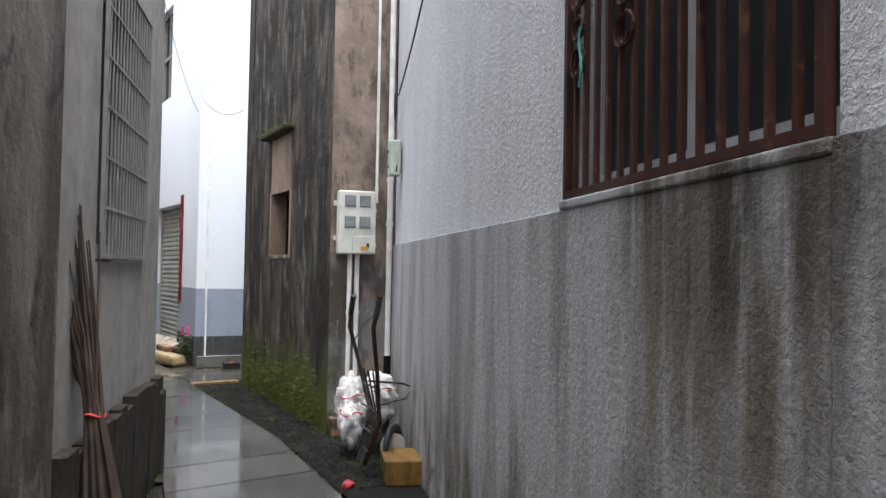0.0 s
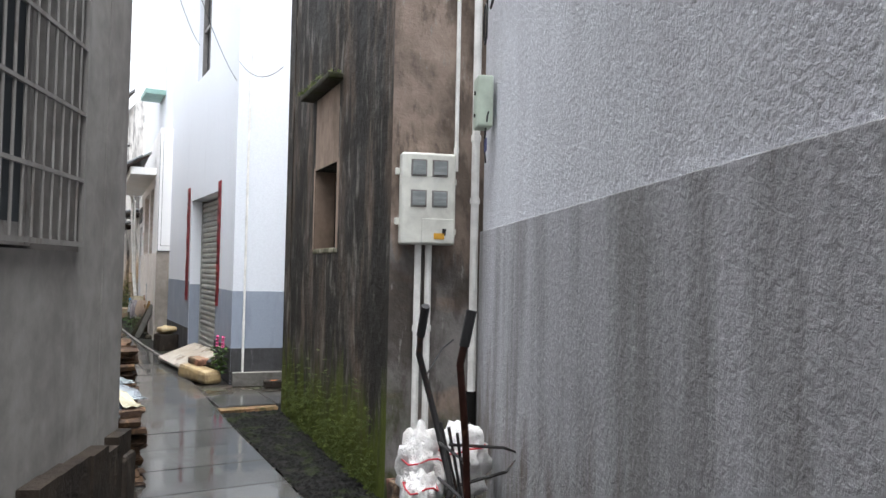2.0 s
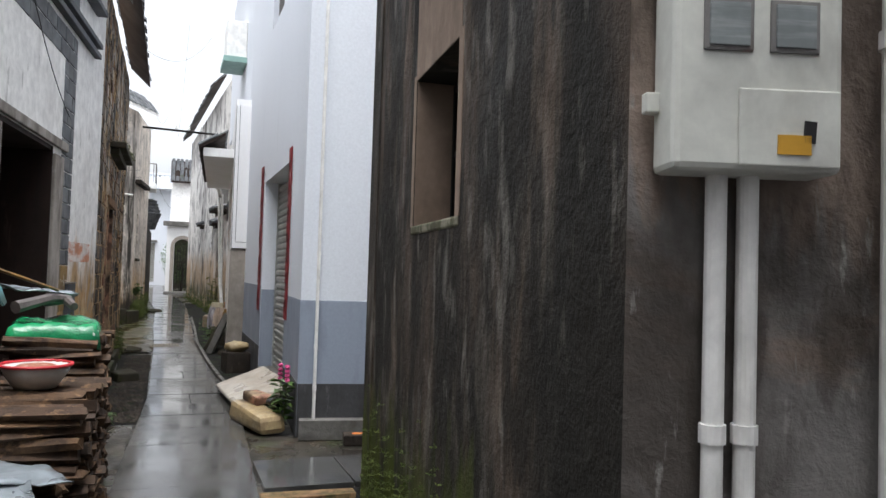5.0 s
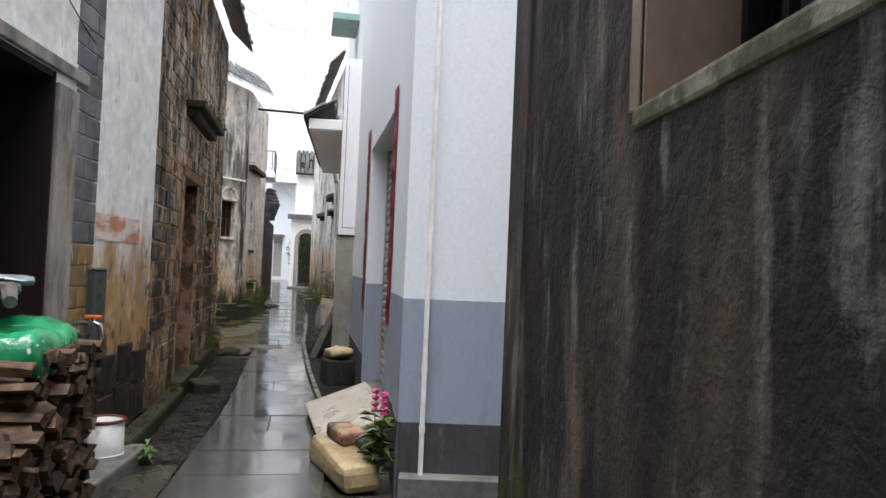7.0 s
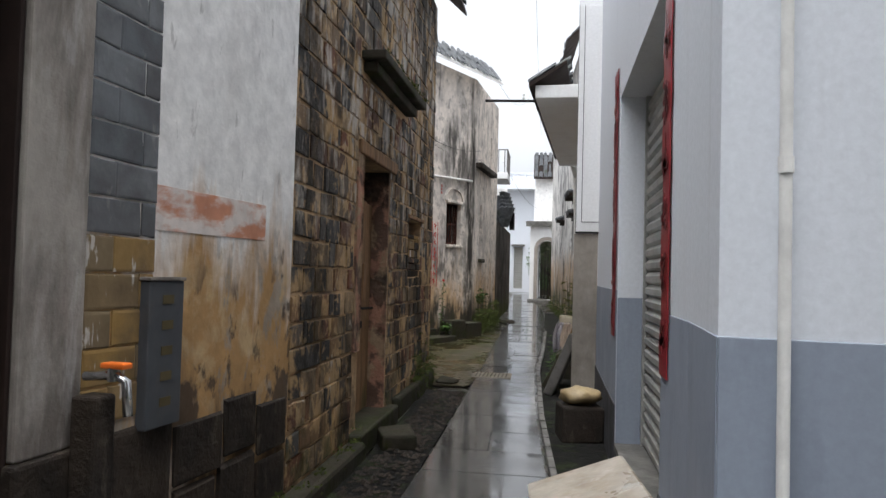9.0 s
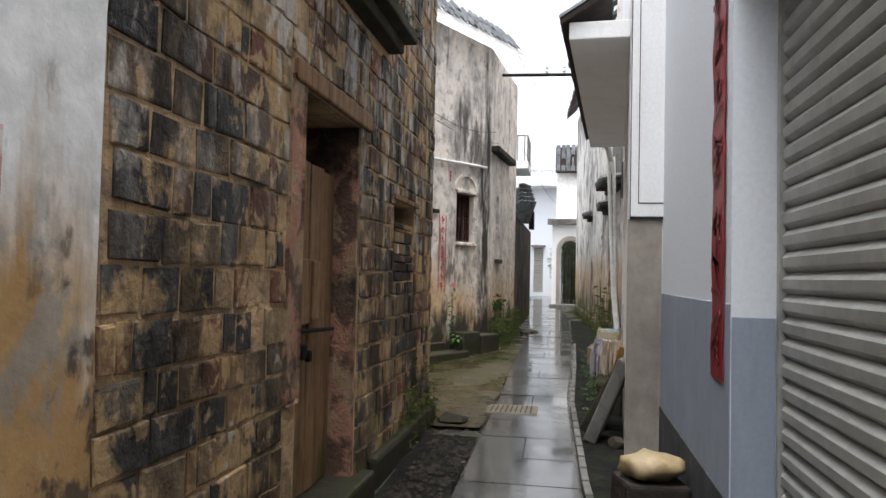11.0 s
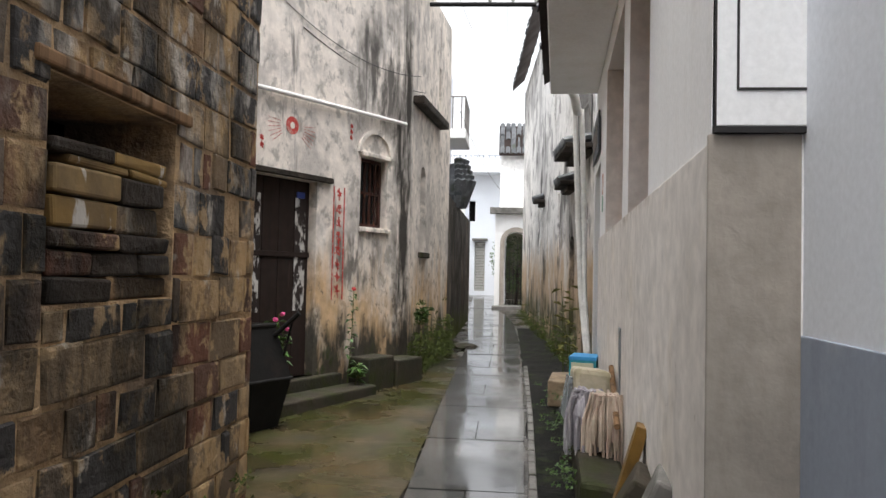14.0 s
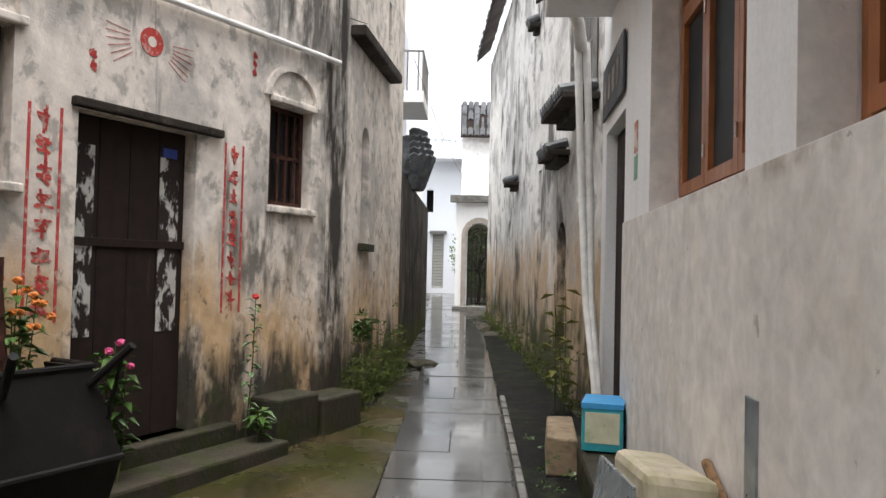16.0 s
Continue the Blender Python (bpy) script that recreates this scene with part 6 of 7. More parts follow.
tagged(part("plastic_bag", blob((-0.25, 20.6, 0.3), (0.2, 0.2, 0.22), 7.0, 3, 0.4, 3.0), surface("clear_grey_plastic", (0.35, 0.38, 0.42), [((0.65, 0.68, 0.7), (9, 9, 9), 0.52, 0.62, 0.7)], (0.1, 0.3)), smooth=True), "crumpled grey plastic bag on the ground", "bag")

# ---- clutter along the right wall ----
tagged(part("stone_bench", box((0.0, 0.01, 0.0), (3.6, 0.27, 0.36), mr @ pose(1.7, 0.012, 0, 0, 0, 0), 0.03, 0.02), mossy), "long mossy stone ledge along a wall", "ledge")
tagged(part("stone_block", box((-0.1, -0.36, 0), (0.1, 0.36, 0.24), pose(2.94, 22.46, gz(22.4), 0, 0, -6), 0.015, 0.01), surface("brown_wet_block", (0.26, 0.19, 0.12), [((0.14, 0.1, 0.06), (12, 12, 12), 0.45, 0.6, 0.8)], (0.5, 0.8), [(30, 0.5, 0.01)])), "brown rough stone block beside the path", "stone")
for k, (y, a, mt) in enumerate(((17.75, 24, concrete), (18.15, 30, mossy))):
    tagged(part("stone_slab", box((-0.05, -0.14, 0.0), (0.05, 0.14, 0.72 - 0.1 * k), pose(2.74 - 0.03 * k, y, gz(y), 0, a, -12), 0.015, 0.012), mt), "worn pale stone slab leaning on a wall", "stone slab")
tagged(part("plank", box((-0.025, -0.06, 0.0), (0.025, 0.06, 0.72), pose(2.83, 18.35, gz(18.3), 0, 16, -8), 0.005), yellow_wood), "short orange-brown plank leaning on a wall", "plank")
clumps("weed", "green weeds along the stone ledge", [(random.uniform(2.72, 2.9), random.uniform(18.2, 22.5), 0.1 + random.uniform(0, 0.25)) for _ in range(60)], 0.035, leaf_mat, "weeds")
BX = thing("carton", "blue and white printed carton on a stone ledge", "box")
bxm = mr @ pose(4.95, 0.13, 0.375, 0, 0, -10)
part("carton_body", box((-0.16, -0.12, 0), (0.16, 0.12, 0.27), bxm, 0.006), surface("teal_card", (0.03, 0.3, 0.36), [((0.05, 0.4, 0.5), (8, 8, 8), 0.5, 0.62, 0.6)], (0.4, 0.5)), BX)
part("lid", box((-0.165, -0.125, 0.25), (0.165, 0.125, 0.285), bxm, 0.004), surface("bright_blue_card", (0.05, 0.3, 0.6), [], (0.4, 0.5)), BX, "bright blue lid")
for sgn in (-1, 1):
    part("print_panel", box((-0.165, -0.1, 0.05), (-0.161, 0.1, 0.23), bxm) if sgn < 0 else box((-0.12, 0.121, 0.05), (0.12, 0.124, 0.23), bxm), surface("cream_print", (0.55, 0.55, 0.4), [((0.3, 0.4, 0.2), (14, 14, 14), 0.55, 0.65, 0.6)], (0.4, 0.5)), BX, "cream printed panel")
bd = thing("folded_canvas", "folded dirty cream canvas with a metal sheet on a ledge", "canvas")
canvas = surface("dirty_cream_canvas", (0.5, 0.44, 0.33), [((0.32, 0.29, 0.17), (4, 4, 4), 0.45, 0.62, 0.7), ((0.2, 0.14, 0.1), (8, 8, 8), 0.62, 0.7, 0.6)], (0.5, 0.7), [(20, 0.3, 0.01)])
part("canvas", box((-0.3, -0.12, 0.0), (0.3, 0.12, 0.42), mr @ pose(2.98, 0.165, 0.365, 0, 4, 2), 0.035, 0.025), canvas, bd, "folded dirty cream canvas")
part("board", box((-0.36, -0.01, -0.2), (0.36, 0.01, 0.08), mr @ pose(3.2, 0.31, 0.62, 8, 6, 2), 0.004, 0.004), zinc, bd, "grey metal sheet")
tagged(part("pole", tube([mr @ Vector((2.1, 0.06, 0.58)), mr @ Vector((2.95, 0.035, 0.8))], 0.018, 8), old_wood), "wooden mop pole leaning on a wall", "pole")
for s, y, cmat, lb in ((2.5, 0.2, surface("grey_mop_yarn", (0.33, 0.31, 0.34), [((0.6, 0.58, 0.6), (40, 40, 4), 0.5, 0.6, 0.7)], (0.85, 0.95)), "grey string mop head hanging over boards"), (2.38, 0.09, surface("cream_mop_cloth", (0.55, 0.45, 0.36), [((0.45, 0.3, 0.25), (18, 18, 3), 0.52, 0.62, 0.6), ((0.35, 0.42, 0.3), (14, 14, 3), 0.62, 0.68, 0.6)], (0.85, 0.95)), "cream rag mop head hanging over boards")):
    mp = thing("mop", lb, "mop", "mops on the ledge")
    top = mr @ Vector((s, y, 0.71))
    bm = bmesh.new()
    for k in range(90):
        a = random.uniform(0, math.tau)
        r = random.uniform(0.05, 0.15)
        e = top + Vector((r * math.cos(a), r * math.sin(a), -random.uniform(0.24, 0.4)))
        p1 = top + Vector((r * 0.7 * math.cos(a), r * 0.7 * math.sin(a), -0.02 + random.uniform(-0.02, 0.03)))
        tube_into(bm, [top + Vector((0, 0, -0.01)), p1, p1.lerp(e, 0.5) + Vector((0.02 * math.cos(a), 0.02 * math.sin(a), 0)), e], random.uniform(0.007, 0.012), 5)
    tagged(part("yarn", bm, cmat, mp), kind="stuff")
    part("mop_core", blob(top - Vector((0, 0, 0.14)), (0.1, 0.1, 0.14), s, 2, 0.2), cmat, mp)

# pot, stones and slab at the foot of the white house
pt = thing("stone_trough", "dark square stone trough with a pale stone on it", "trough")
part("trough", box((-0.17, -0.16, 0), (0.17, 0.16, 0.3), pose(3.0, 15.75, 0.0, 0, 0, 8), 0.02, 0.012), rough_plinth, pt)
tan_stone = surface("wet_tan_stone", (0.36, 0.27, 0.14), [((0.2, 0.14, 0.08), (8, 8, 8), 0.45, 0.6, 0.7), ((0.5, 0.43, 0.3), (5, 5, 5), 0.56, 0.68, 0.6)], (0.3, 0.6), [(20, 0.4, 0.012)])
tagged(part("stone", blob((3.0, 15.72, 0.37), (0.17, 0.13, 0.075), 3.0, 3, 0.25), tan_stone, smooth=True), "pale tan rounded stone on a trough", "stone")
tagged(part("ramp_slab", box((-0.3, -0.75, 0.0), (0.3, 0.75, 0.07), pose(2.98, 13.3, 0.14, 0, -18, 4), 0.02, 0.02), surface("pale_wet_cement", (0.4, 0.36, 0.3), [((0.28, 0.22, 0.15), (3, 3, 3), 0.45, 0.6, 0.7), ((0.5, 0.48, 0.45), (5, 5, 5), 0.56, 0.66, 0.6)], (0.15, 0.5), [(10, 0.3, 0.02)])), "pale worn cement ramp before a shutter", "ramp", kind="structure")
tagged(part("stone_block", box((-0.13, -0.42, 0), (0.13, 0.42, 0.2), pose(2.88, 12.0, 0.0, 0, 0, 14), 0.05, 0.03), tan_stone), "long worn brown stone block beside the path", "stone")
tagged(part("brick", box((-0.1, -0.14, 0), (0.1, 0.14, 0.09), pose(2.9, 12.2, 0.2, 4, 0, 25), 0.02, 0.012), red_brick), "worn reddish stone lying on a block", "stone")
tagged(part("shoe", blob((3.0, 11.95, 0.24), (0.05, 0.1, 0.04), 2.0, 3, 0.2, 1.5), black_cable, smooth=True), "black rubber shoe on a stone", "shoe")
tr = thing("tray", "dark clay tray with fallen orange leaves", "tray")
part("tray_body", box((-0.12, -0.08, 0), (0.12, 0.08, 0.09), pose(3.62, 11.12, 0, 0, 0, -8), 0.01), rough_plinth, tr)
part("leaves", blob((3.62, 11.12, 0.085), (0.06, 0.035, 0.012), 4.0, 2, 0.6, 5.0), orange_petal, tr)
tagged(part("plank", box((-0.3, -0.06, 0), (0.3, 0.06, 0.035), pose(2.95, 9.72, 0.0, 0, 0, -4), 0.005, 0.005), old_wood), "wet wooden plank lying on soil", "plank")

# ---- far things ----
tps = thing("tile_stack", "stack of dark curved roof tiles on a wall", "tiles")
for r in range(9):
    for i in range(9):
        a = i * 0.35 - 1.4
        rr = 0.36 - abs(r - 4) * 0.035
        c = Vector((1.45 + rr * math.cos(a) * 0.9, 27.9 + rr * math.sin(a), 2.6 + r * 0.09))
        part("tile", tube([c, c + Vector((-0.12 * math.cos(a), -0.12 * math.sin(a), 0.05))], 0.07, 6), tile_mat, tps)
part("tile_core", blob((1.4, 27.9, 2.95), (0.28, 0.3, 0.4), 1.0, 2, 0.1), tile_mat, tps)
bal = thing("balcony", "white concrete balcony with metal railing", "balcony", kind="structure")
part("slab", box((0.9, 27.3, 3.68), (1.63, 28.5, 3.84), None, 0.01), right_white, bal)
for i in range(7):
    part("baluster", tube([(1.61, 27.35 + i * 0.18, 3.84), (1.61, 27.35 + i * 0.18, 4.4)], 0.012, 6), grey_iron, bal)
for i in range(4):
    part("baluster", tube([(1.1 + i * 0.15, 27.35, 3.84), (1.1 + i * 0.15, 27.35, 4.4)], 0.012, 6), grey_iron, bal)
part("rail", tube([(1.0, 27.35, 4.4), (1.61, 27.35, 4.4), (1.61, 28.5, 4.4)], 0.018, 6), grey_iron, bal)
wall("wall_balcony_house", (1.1, 27.6), 0, 3.2, 2.6, 5.6, 1, 0.3, [], white_wall, "white upper house wall behind a balcony")
pol = thing("cross_pole", "dark iron pole across the lane with insulators", "pole")
part("pole_bar", tube([(1.2, 24.5, 4.93), (3.15, 24.5, 4.9)], 0.03, 8), black_iron, pol)
for x in (2.1, 2.4, 2.7):
    part("insulator", lathe([(0.02, 0), (0.035, 0.03), (0.02, 0.06), (0.03, 0.1), (0.01, 0.12)], (x, 24.5, 4.95), 10), enamel, pol)
gt = thing("gate", "dark iron gate in an arched gateway", "gate", kind="structure")
for i in range(6):
    part("bar", tube([(2.27 + i * 0.11, 36.25, 0.42), (2.27 + i * 0.11, 36.25, 2.3 - abs(i - 2.5) * 0.05)], 0.012, 6), black_iron, gt)
part("rail", tube([(2.22, 36.25, 1.4), (2.88, 36.25, 1.4)], 0.014, 6), black_iron, gt)
bm = bmesh.new()
arch_pts = [(0.28, 0.4)] + [(0.6 - 0.32 * math.cos(math.pi * q / 12), 2.28 + 0.32 * math.sin(math.pi * q / 12)) for q in range(13)] + [(0.92, 0.4)]
gm = line((1.95, 35.9), 90)
rings = []
for i, (s, z) in enumerate(arch_pts):
    k = Vector((s - 0.6, 0, max(0.0, z - 2.28)))
    k = k.normalized() * 0.13
    rings.append([bm.verts.new(gm @ Vector(q)) for q in ((s, 0, z), (s, -0.03, z), (s + k.x, -0.03, z + k.z), (s + k.x, 0, z + k.z))])
for a, b in zip(rings, rings[1:]):
    for j in range(4):
        bm.faces.new((a[j], a[(j + 1) % 4], b[(j + 1) % 4], b[j]))
tagged(part("gate_surround", bm, pillar_cement), "grey cement surround of an arched gateway", "arch", kind="structure")
slab_on("gate_cornice", (1.95, 35.9), 90, -0.15, 3.4, 3.1, 3.28, -0.2, concrete, None, "concrete ledge over a gateway", "cornice", 0.01, kind="structure")
slab_on("gate_step", (1.95, 35.9), 90, -0.05, 1.6, 0.3, 0.5, -0.4, concrete, None, "low stone step before a gateway", "step", 0.02, inn=0.4, kind="structure")


def tree(name, label, base, h, r, n):
    g = thing(name, label, "tree")
    b = Vector(base)
    part("trunk", tube([b, b + Vector((0.05, 0, h * 0.3)), b + Vector((0, 0.05, h * 0.6))], 0.06, 8, 0.03), bark, g)
    for k in range(5):
        a = k * 1.3
        part("limb", tube([b + Vector((0, 0, h * 0.35 + 0.06 * k)), b + Vector((r * 0.6 * math.cos(a), r * 0.6 * math.sin(a), h * 0.75))], 0.025, 6, 0.008), bark, g)
    bm = bmesh.new()
    for _ in range(n):
        d = Vector((random.gauss(0, 1), random.gauss(0, 1), random.gauss(0, 1))).normalized() * r * random.uniform(0.3, 1) ** 0.5
        c = b + Vector((0, 0, h * 0.65)) + Vector((d.x, d.y, d.z * 1.2))
        u = Vector((random.gauss(0, 1), random.gauss(0, 1), random.gauss(0, 0.6))).normalized() * 0.07
        w = u.orthogonal().normalized() * 0.025
        bm.faces.new([bm.verts.new(q) for q in (c, c + u * 0.5 + w, c + u, c + u * 0.5 - w)])
    tagged(part("crown", bm, leaf_mat, g), kind="stuff")


# Added slab, out of view: blocks the sky so the gateway looks dark.
tagged(part("gate_ceiling", box((2.26, 36.42, 2.95), (5.3, 39.4, 3.09)), concrete), "unseen slab added to keep sky light out of the gateway", "ceiling", kind="structure")
tree("garden_tree", "leafy green garden tree beyond a gateway", (2.6, 38.8, 0.4), 2.2, 0.9, 2200)
fs = thing("far_shutter", "grey roller shutter of a far white house", "shutter", kind="structure")
for i in range(18):
    part("slat", box((1.0, 43.32, 0.72 + i * 0.105), (1.4, 43.36, 0.815 + i * 0.105), None, 0.01), shutter_mat, fs)
part("shutter_hood", box((0.9, 43.0, 2.66), (1.5, 43.2, 2.74), None, 0.01), concrete, fs)
fb = thing("far_balustrade", "white baluster parapet of a far house", "balustrade", kind="structure")
part("floor_slab", box((-1.0, 42.4, 5.2), (2.6, 44.5, 5.4), None, 0.01), white_wall, fb)
for i in range(16):
    part("baluster", lathe([(0.04, 0), (0.07, 0.15), (0.035, 0.35), (0.05, 0.45)], (-0.9 + i * 0.22, 42.5, 5.4), 8), white_wall, fb)
part("handrail", box((-1.0, 42.4, 5.85), (2.6, 42.6, 5.95), None, 0.01), white_wall, fb)
ac = thing("air_conditioner", "white air conditioner unit on a bracket", "air conditioner")
part("case", box((2.85, 18.2, 5.2), (3.2, 19.0, 5.85), None, 0.02), white_pvc, ac)
part("bracket", box((2.8, 18.15, 5.1), (3.2, 19.05, 5.2), None, 0.005), surface("green_faded_tin", (0.25, 0.4, 0.36), [], (0.5, 0.6)), ac, "faded green bracket")
wall("wall_white_upper", (3.2, 17.16), 0, 4.5, 4.2, 7.2, -1, 0.3, [], white_wall, "white upper storey wall")


# ---- paving, kerbs and gutter ----
EDGE = [(-4.0, -1.9, -0.7), (2.0, 0.2, 1.35), (4.5, 1.12, 2.25), (6.5, 1.5, 2.52), (9.0, 1.74, 2.6), (10.5, 1.76, 2.68), (13.0, 1.86, 2.8), (14.2, 1.9, 2.75), (16.5, 1.88, 2.62), (19.2, 1.86, 2.54), (21.7, 1.8, 2.58), (27.0, 1.76, 2.6), (31.0, 1.5, 2.5), (36.0, 1.3, 2.0), (43.0, 1.0, 1.75)]


def edge(y):
    ys = [e[0] for e in EDGE]
    return float(np.interp(y, ys, [e[1] for e in EDGE])), float(np.interp(y, ys, [e[2] for e in EDGE]))


pave = tagged(new("pavement"), "wet grey concrete slabs paving the lane", "pavement", kind="structure")
y, k = -3.5, 0
while y < 42.5:
    ln = 0.62 if y < 30 else 1.2
    (l0, r0), (l1, r1) = edge(y + 0.006), edge(y + ln - 0.006)
    cut = 0.5
    for a, b in ((0.0, 1.0),) if y < 12 or k % 3 else ((0.0, cut - 0.006), (cut + 0.006, 1.0)):
        bm = bmesh.new()
        dz = random.uniform(-0.003, 0.003)
        q = [(l0 + (r0 - l0) * a, y + 0.006), (l0 + (r0 - l0) * b, y + 0.006), (l1 + (r1 - l1) * b, y + ln - 0.006), (l1 + (r1 - l1) * a, y + ln - 0.006)]
        top = [bm.verts.new((px, py, gz(py) + 0.02 + dz)) for px, py in q]
        low = [bm.verts.new((px, py, gz(py) - 0.04)) for px, py in q]
        bm.faces.new(top)
        for i in range(4):
            bm.faces.new((top[i], top[(i + 1) % 4], low[(i + 1) % 4], low[i]))
        part("slab", bm, wet_slab, pave)
    y += ln
    k += 1


def strip(name, pts, z, material, label, category):
    """A flat bed on the ground: rows of (y, x0, x1)."""
    bm = bmesh.new()
    prev = None
    fine = []
    for (ya, a0, a1), (yb, b0, b1) in zip(pts, pts[1:]):
        n = max(1, int((yb - ya) / 0.25))
        fine += [(ya + (yb - ya) * i / n, a0 + (b0 - a0) * i / n, a1 + (b1 - a1) * i / n) for i in range(n)]
    fine.append(pts[-1])
    for i, (py, a, b) in enumerate(fine):
        w0, w1 = 0.03 * noise.noise(Vector((py * 2, 0, z))), 0.03 * noise.noise(Vector((py * 2, 5, z)))
        row = [bm.verts.new((a + w0 + (b - a + w1 - w0) * j / 6, py, gz(py) + z + 0.012 * noise.noise(Vector((py * 3, j, z))))) for j in range(7)]
        if prev:
            for j in range(6):
                bm.faces.new((prev[j], prev[j + 1], row[j + 1], row[j]))
        prev = row
    return tagged(part(name, bm, material), label, category, kind="structure")


strip("soil_bed", [(4.2, 2.25, 3.6), (6.4, 2.54, 3.6), (9.9, 2.68, 4.5)], 0.0, soil, "dark wet soil strip beside the slabs", "soil")
strip("soil_bed", [(10.75, 2.72, 5.0), (11.6, 2.76, 5.0)], -0.005, wet_ground, "wet earth before the white house", "soil")
for i in range(4):
    tagged(part("cross_slab", box((2.7 + i * 0.62, 9.95, -0.03), (3.31 + i * 0.62, 10.68, 0.022), pose(0, 0, 0, 0, 0, 0), 0.004), wet_slab), "wet grey concrete slab of a side path", "paving slab", kind="structure")
strip("gutter_bed", [(12.3, 1.5, 1.86), (13.5, 1.45, 1.88), (16.0, 1.42, 1.86), (17.6, 1.4, 1.84)], 0.0, soil, "dark pebbled gutter beside the slabs", "gutter")
strip("right_gutter", [(12.6, 2.82, 3.18), (14.3, 2.77, 3.18), (17.0, 2.66, 3.2), (19.2, 2.58, 3.0), (23, 2.62, 3.3), (30.0, 2.58, 2.95)], 0.0, soil, "dark damp earth strip beside the slabs", "soil")
strip("cement_pad", [(17.9, 0.2, 1.82), (19.2, -0.4, 1.84), (21.6, -0.5, 1.79), (23.0, 0.6, 1.78), (24.0, 1.3, 1.77)], 0.006, moss_pad, "wet mossy cement forecourt", "ground")
strip("left_verge", [(5.5, 0.9, 1.4), (7.0, 0.5, 1.56), (9.0, 0.3, 1.72), (12.3, 0.9, 1.8)], 0.004, wet_ground, "broken wet cement verge", "ground")
# pebbles of the gutter
bm = bmesh.new()
for _ in range(900):
    py = random.uniform(12.4, 17.5)
    px = random.uniform(1.5, 1.85)
    r = random.uniform(0.012, 0.03)
    c = Vector((px, py, gz(py) + 0.004))
    top = bm.verts.new(c + Vector((0, 0, r * 0.7)))
    ring = [bm.verts.new(c + Vector((r * math.cos(a * 1.047) * random.uniform(0.7, 1.2), r * math.sin(a * 1.047), r * 0.15))) for a in range(6)]
    for a in range(6):
        bm.faces.new((ring[a], ring[(a + 1) % 6], top))
tagged(part("pebbles", bm, rough_plinth), "small wet pebbles set in the gutter", "pebbles", kind="stuff")
bm = bmesh.new()
for _ in range(2600):
    py = random.uniform(4.6, 9.85)
    px = random.uniform(edge(py)[1] + 0.02, edge(py)[1] + 0.85)
    r = random.uniform(0.01, 0.026)
    c = Vector((px, py, 0.002))
    top = bm.verts.new(c + Vector((0, 0, r * 0.7)))
    ring = [bm.verts.new(c + Vector((r * math.cos(a * 1.257) * random.uniform(0.7, 1.2), r * math.sin(a * 1.257), 0))) for a in range(5)]
    for a in range(5):
        bm.faces.new((ring[a], ring[(a + 1) % 5], top))
tagged(part("gravel", bm, soil), "dark wet gravel on a soil strip", "gravel", kind="stuff")
kr = tagged(new("kerb"), "thin worn concrete kerb along the slabs", "kerb", kind="structure")
for i in range(40):
    py = 12.6 + i * 0.3
    x = edge(py)[1] + 0.03
    x2 = edge(py + 0.29)[1] + 0.03
    part("kerb_stone", box((0, 0, -0.03), (0.05, 0.29, 0.035), pose(x, py, gz(py), 0, 0, -math.degrees(math.atan2(x2 - x, 0.29))), 0.008), concrete, kr)
gr = tagged(new("drain_cover"), "cement drain cover with grooves", "drain cover", kind="structure")
part("cover", box((1.8, 18.45, 0.02), (2.28, 18.9, 0.1), None, 0.008), surface("tan_cement", (0.14, 0.115, 0.08), [((0.08, 0.065, 0.045), (8, 8, 8), 0.45, 0.6, 0.7)], (0.3, 0.6), [(30, 0.3, 0.008)]), gr)
for i in range(9):
    part("groove", box((1.84 + i * 0.046, 18.5, 0.1), (1.852 + i * 0.046, 18.85, 0.103), None), mossy, gr)
for x, y, r, s in ((0.35, 19.6, 0.12, 1), (1.55, 18.1, 0.14, 2), (1.75, 26.5, 0.2, 3), (1.45, 11.1, 0.1, 4), (2.9, 20.3, 0.1, 5), (2.95, 17.55, 0.09, 6)):
    tagged(part("stone", blob((x, y, gz(y) + 0.02), (r, r * 0.8, 0.06), s, 2, 0.3), mossy), "flat mossy stone on wet ground", "stone")

# ---- bricks ----
def brick_mesh(seed, material):
    rnd = random.Random(seed)
    bm = bmesh.new()
    f = [[None] * 4 for _ in range(2)]
    v = []
    for d, k in ((0.0, 0.5), (0.75, 0.49), (1.0, 0.45)):
        v.append([bm.verts.new((sx * k + rnd.uniform(-0.03, 0.03), -d, sz * k + rnd.uniform(-0.04, 0.04))) for sx, sz in ((-1, -1), (1, -1), (1, 1), (-1, 1))])
    for a, b in zip(v, v[1:]):
        for j in range(4):
            bm.faces.new((a[j], a[(j + 1) % 4], b[(j + 1) % 4], b[j]))
    c = bm.verts.new((rnd.uniform(-0.2, 0.2), -1.0 - rnd.uniform(-0.1, 0.15), rnd.uniform(-0.2, 0.2)))
    for j in range(4):
        bm.faces.new((v[2][j], v[2][(j + 1) % 4], c))
    bmesh.ops.recalc_face_normals(bm, faces=bm.faces)
    me = bpy.data.meshes.new("brick")
    bm.to_mesh(me)
    bm.free()
    me.materials.append(material)
    return me


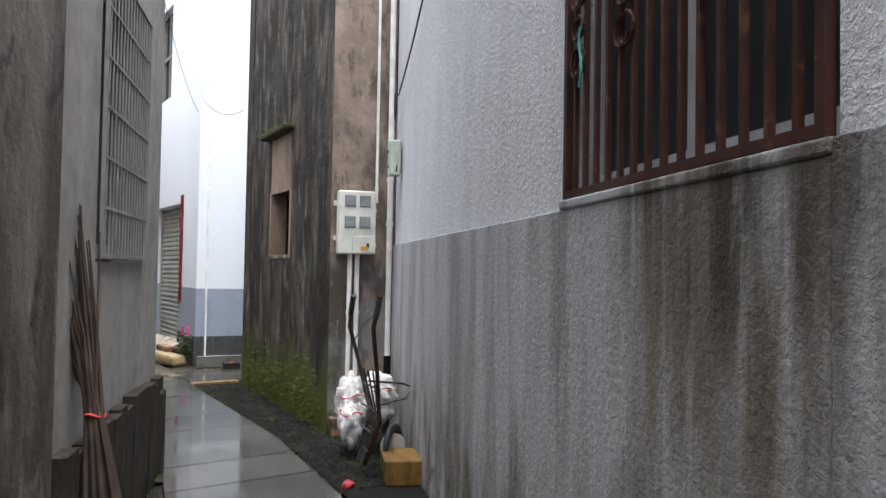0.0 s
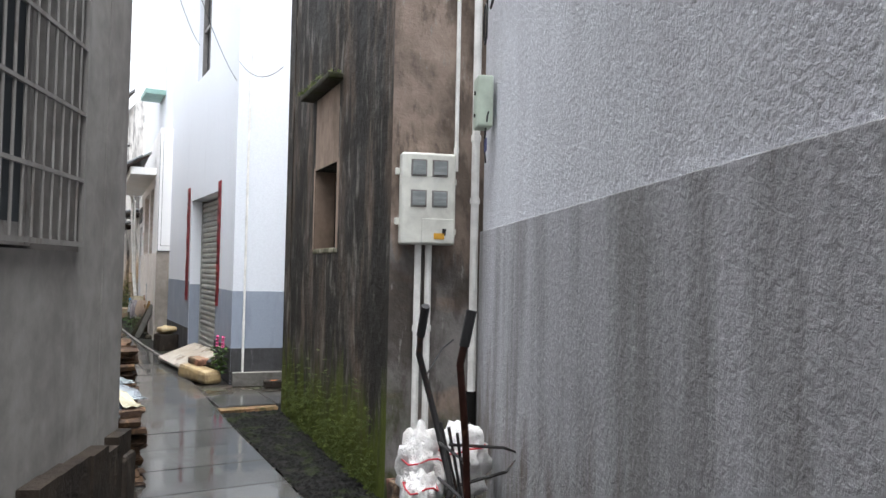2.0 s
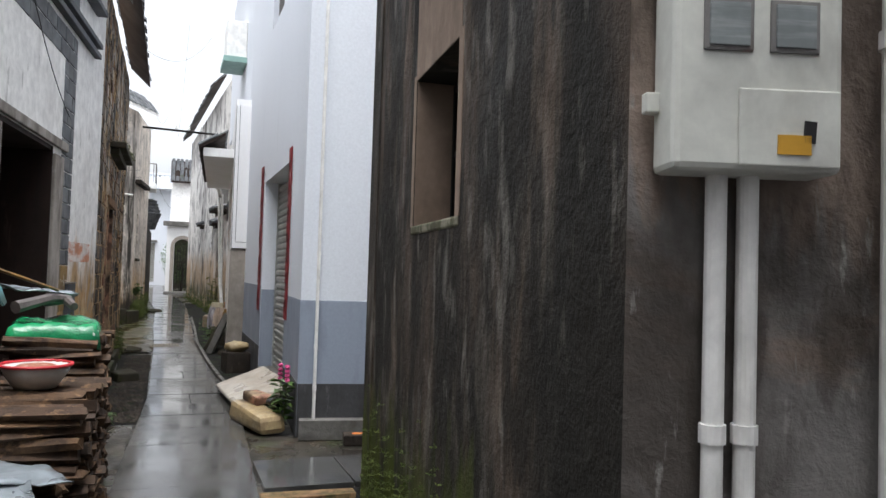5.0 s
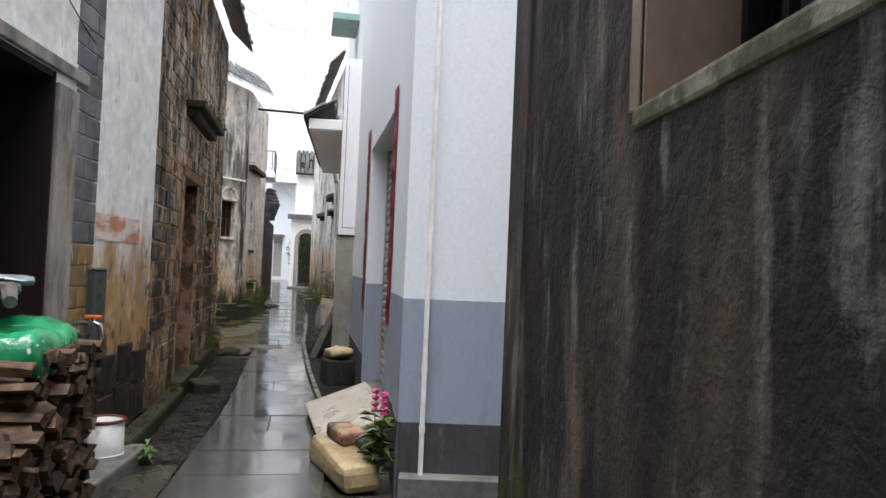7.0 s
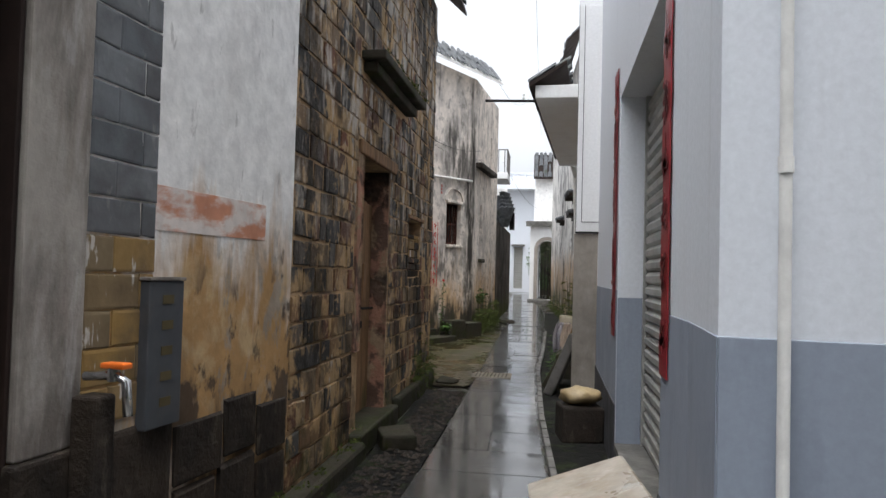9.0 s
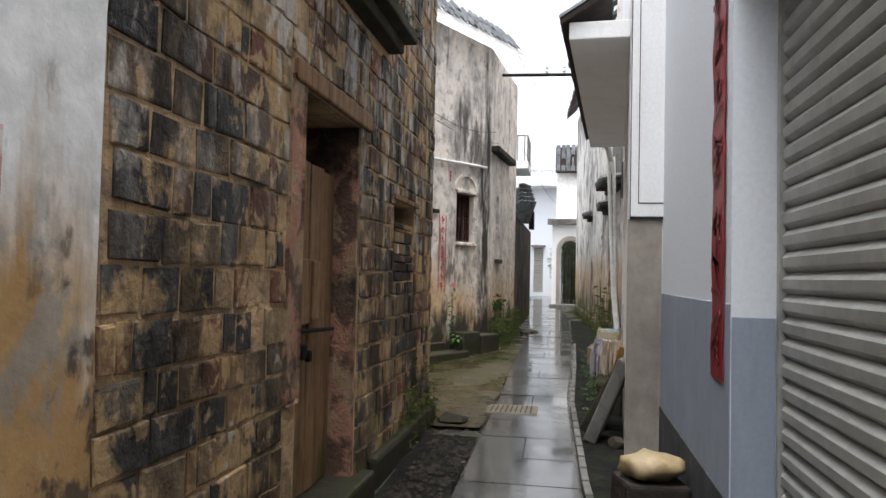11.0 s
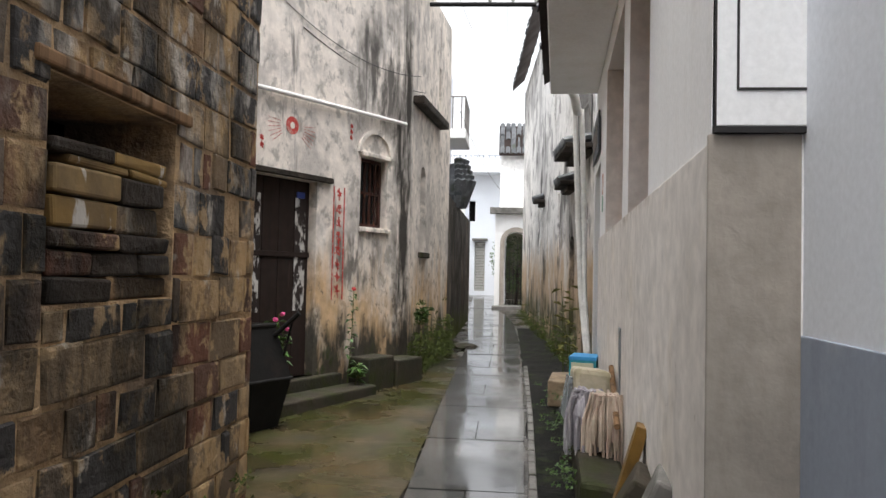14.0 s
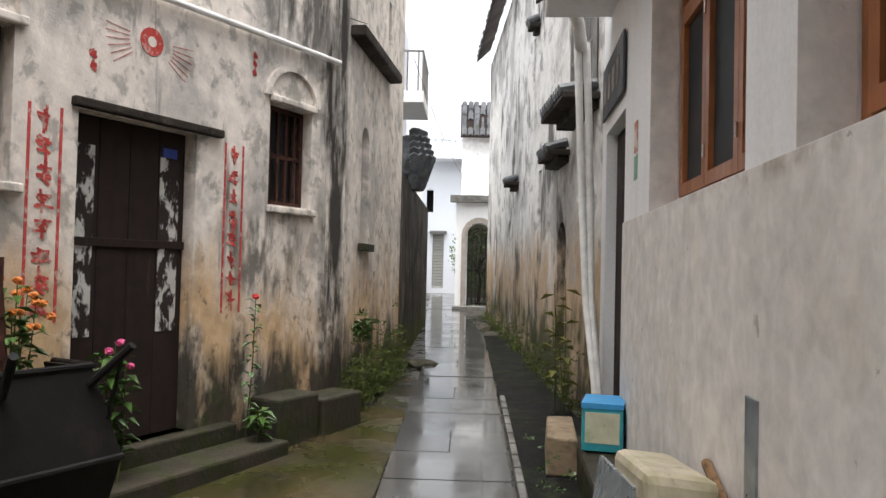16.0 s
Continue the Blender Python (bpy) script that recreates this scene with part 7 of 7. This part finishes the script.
BRICKS = [brick_mesh(i, brick_mat) for i in range(10)]
OBRICKS = [brick_mesh(i, ochre_brick) for i in range(4)]
GBRICKS = [brick_mesh(i, grey_brick) for i in range(4)]
wb = bpy.data.objects["wall_brick"]
holes = [(1.31, 2.44, 0.16, 2.34), (3.3, 3.98, 1.3, 1.93), (1.48, 1.87, 3.53, 3.97), (1.34, 3.12, 2.82, 3.02)]
far_bm, made, z, row = bmesh.new(), 0, 0.12, 0
while z < 4.4:
    h = random.uniform(0.14, 0.165) if z < 2.6 else random.uniform(0.14, 0.18)
    s = random.uniform(-0.1, 0.05)
    while s < 4.7:
        w = random.choice((0.13, 0.2, 0.26, 0.3)) * random.uniform(0.85, 1.15)
        if random.random() < 0.12:
            w = 0.08
        a, b = max(s, 0.0), min(s + w, 4.74)
        runs = [(a, b, z, z + h)] if random.random() > 0.03 else []
        for q in holes:
            cut = []
            for a, b, c, d in runs:
                if a >= q[1] or b <= q[0] or c >= q[3] or d <= q[2]:
                    cut.append((a, b, c, d))
                    continue
                cut += [r for r in ((a, min(b, q[0]), c, d), (max(a, q[1]), b, c, d)) if r[1] - r[0] > 0.035]
                a2, b2 = max(a, q[0]), min(b, q[1])
                cut += [r for r in ((a2, b2, c, min(d, q[2])), (a2, b2, max(c, q[3]), d)) if r[3] - r[2] > 0.03 and b2 - a2 > 0.035]
            runs = cut
        for a, b, c, d in runs:
            if b - a < 0.035:
                continue
            mat4 = bmx @ pose((a + b) / 2, 0, (c + d) / 2 + random.uniform(-0.006, 0.006), 0, random.uniform(-2.5, 2.5), 0) @ Matrix.Diagonal((b - a - random.uniform(0.008, 0.028), random.uniform(0.004, 0.016), d - c - random.uniform(0.008, 0.024), 1))
            me = random.choice(BRICKS)
            if made < 300 and z < 2.5:
                o = new("brick", me)
                o.parent = wb
                o.matrix_basis = mat4
                made += 1
            else:
                idx = [far_bm.verts.new(mat4 @ v.co) for v in me.vertices]
                for p in me.polygons:
                    far_bm.faces.new([idx[i] for i in p.vertices])
        s += w
    z += h
tagged(part("upper_bricks", far_bm, brick_mat, wb, "blackened old bricks high on the wall"), kind="stuff")

wp = bpy.data.objects["wall_porch"]
z, row = 0.78, 0
while z < 4.15:
    h = 0.135
    row += 1
    for lo_s, hi_s in ((2.08, 2.46), (0.0, 0.2)) if z < 2.4 else ((2.06, 2.46), (0.0, 0.28)) if z < 3.2 else ((0.0, 2.46),):
        s = lo_s - (0.145 if row % 2 else 0)
        while s < hi_s:
            a, b = max(s, lo_s), min(s + 0.29, hi_s)
            if b - a > 0.03 and not any(abs(z + h / 2 - q - 0.025) < 0.09 for q in (3.52, 3.62, 3.95)):
                o = new("brick", random.choice(OBRICKS if z < 1.42 else GBRICKS))
                o.parent = wp
                o.matrix_basis = pm @ pose((a + b) / 2, 0, z + h / 2) @ Matrix.Diagonal((b - a - 0.008, 0.008, h - 0.008, 1))
            s += 0.29
    z += h
# dressed stones at the foot of the old plaster wall
for i, (a, b, c, d) in enumerate(((2.62, 2.95, 0.12, 0.42), (2.96, 3.3, 0.12, 0.45), (3.31, 3.62, 0.12, 0.38), (2.62, 3.0, 0.43, 0.7), (3.01, 3.3, 0.46, 0.74), (3.32, 3.63, 0.4, 0.66), (2.12, 2.6, 0.12, 0.74))):
    o = new("stone", brick_mesh(20 + i, rough_plinth))
    o.parent = wp
    o.matrix_basis = pm @ pose((a + b) / 2, 0, (c + d) / 2) @ Matrix.Diagonal((b - a - 0.015, 0.02, d - c - 0.015, 1))
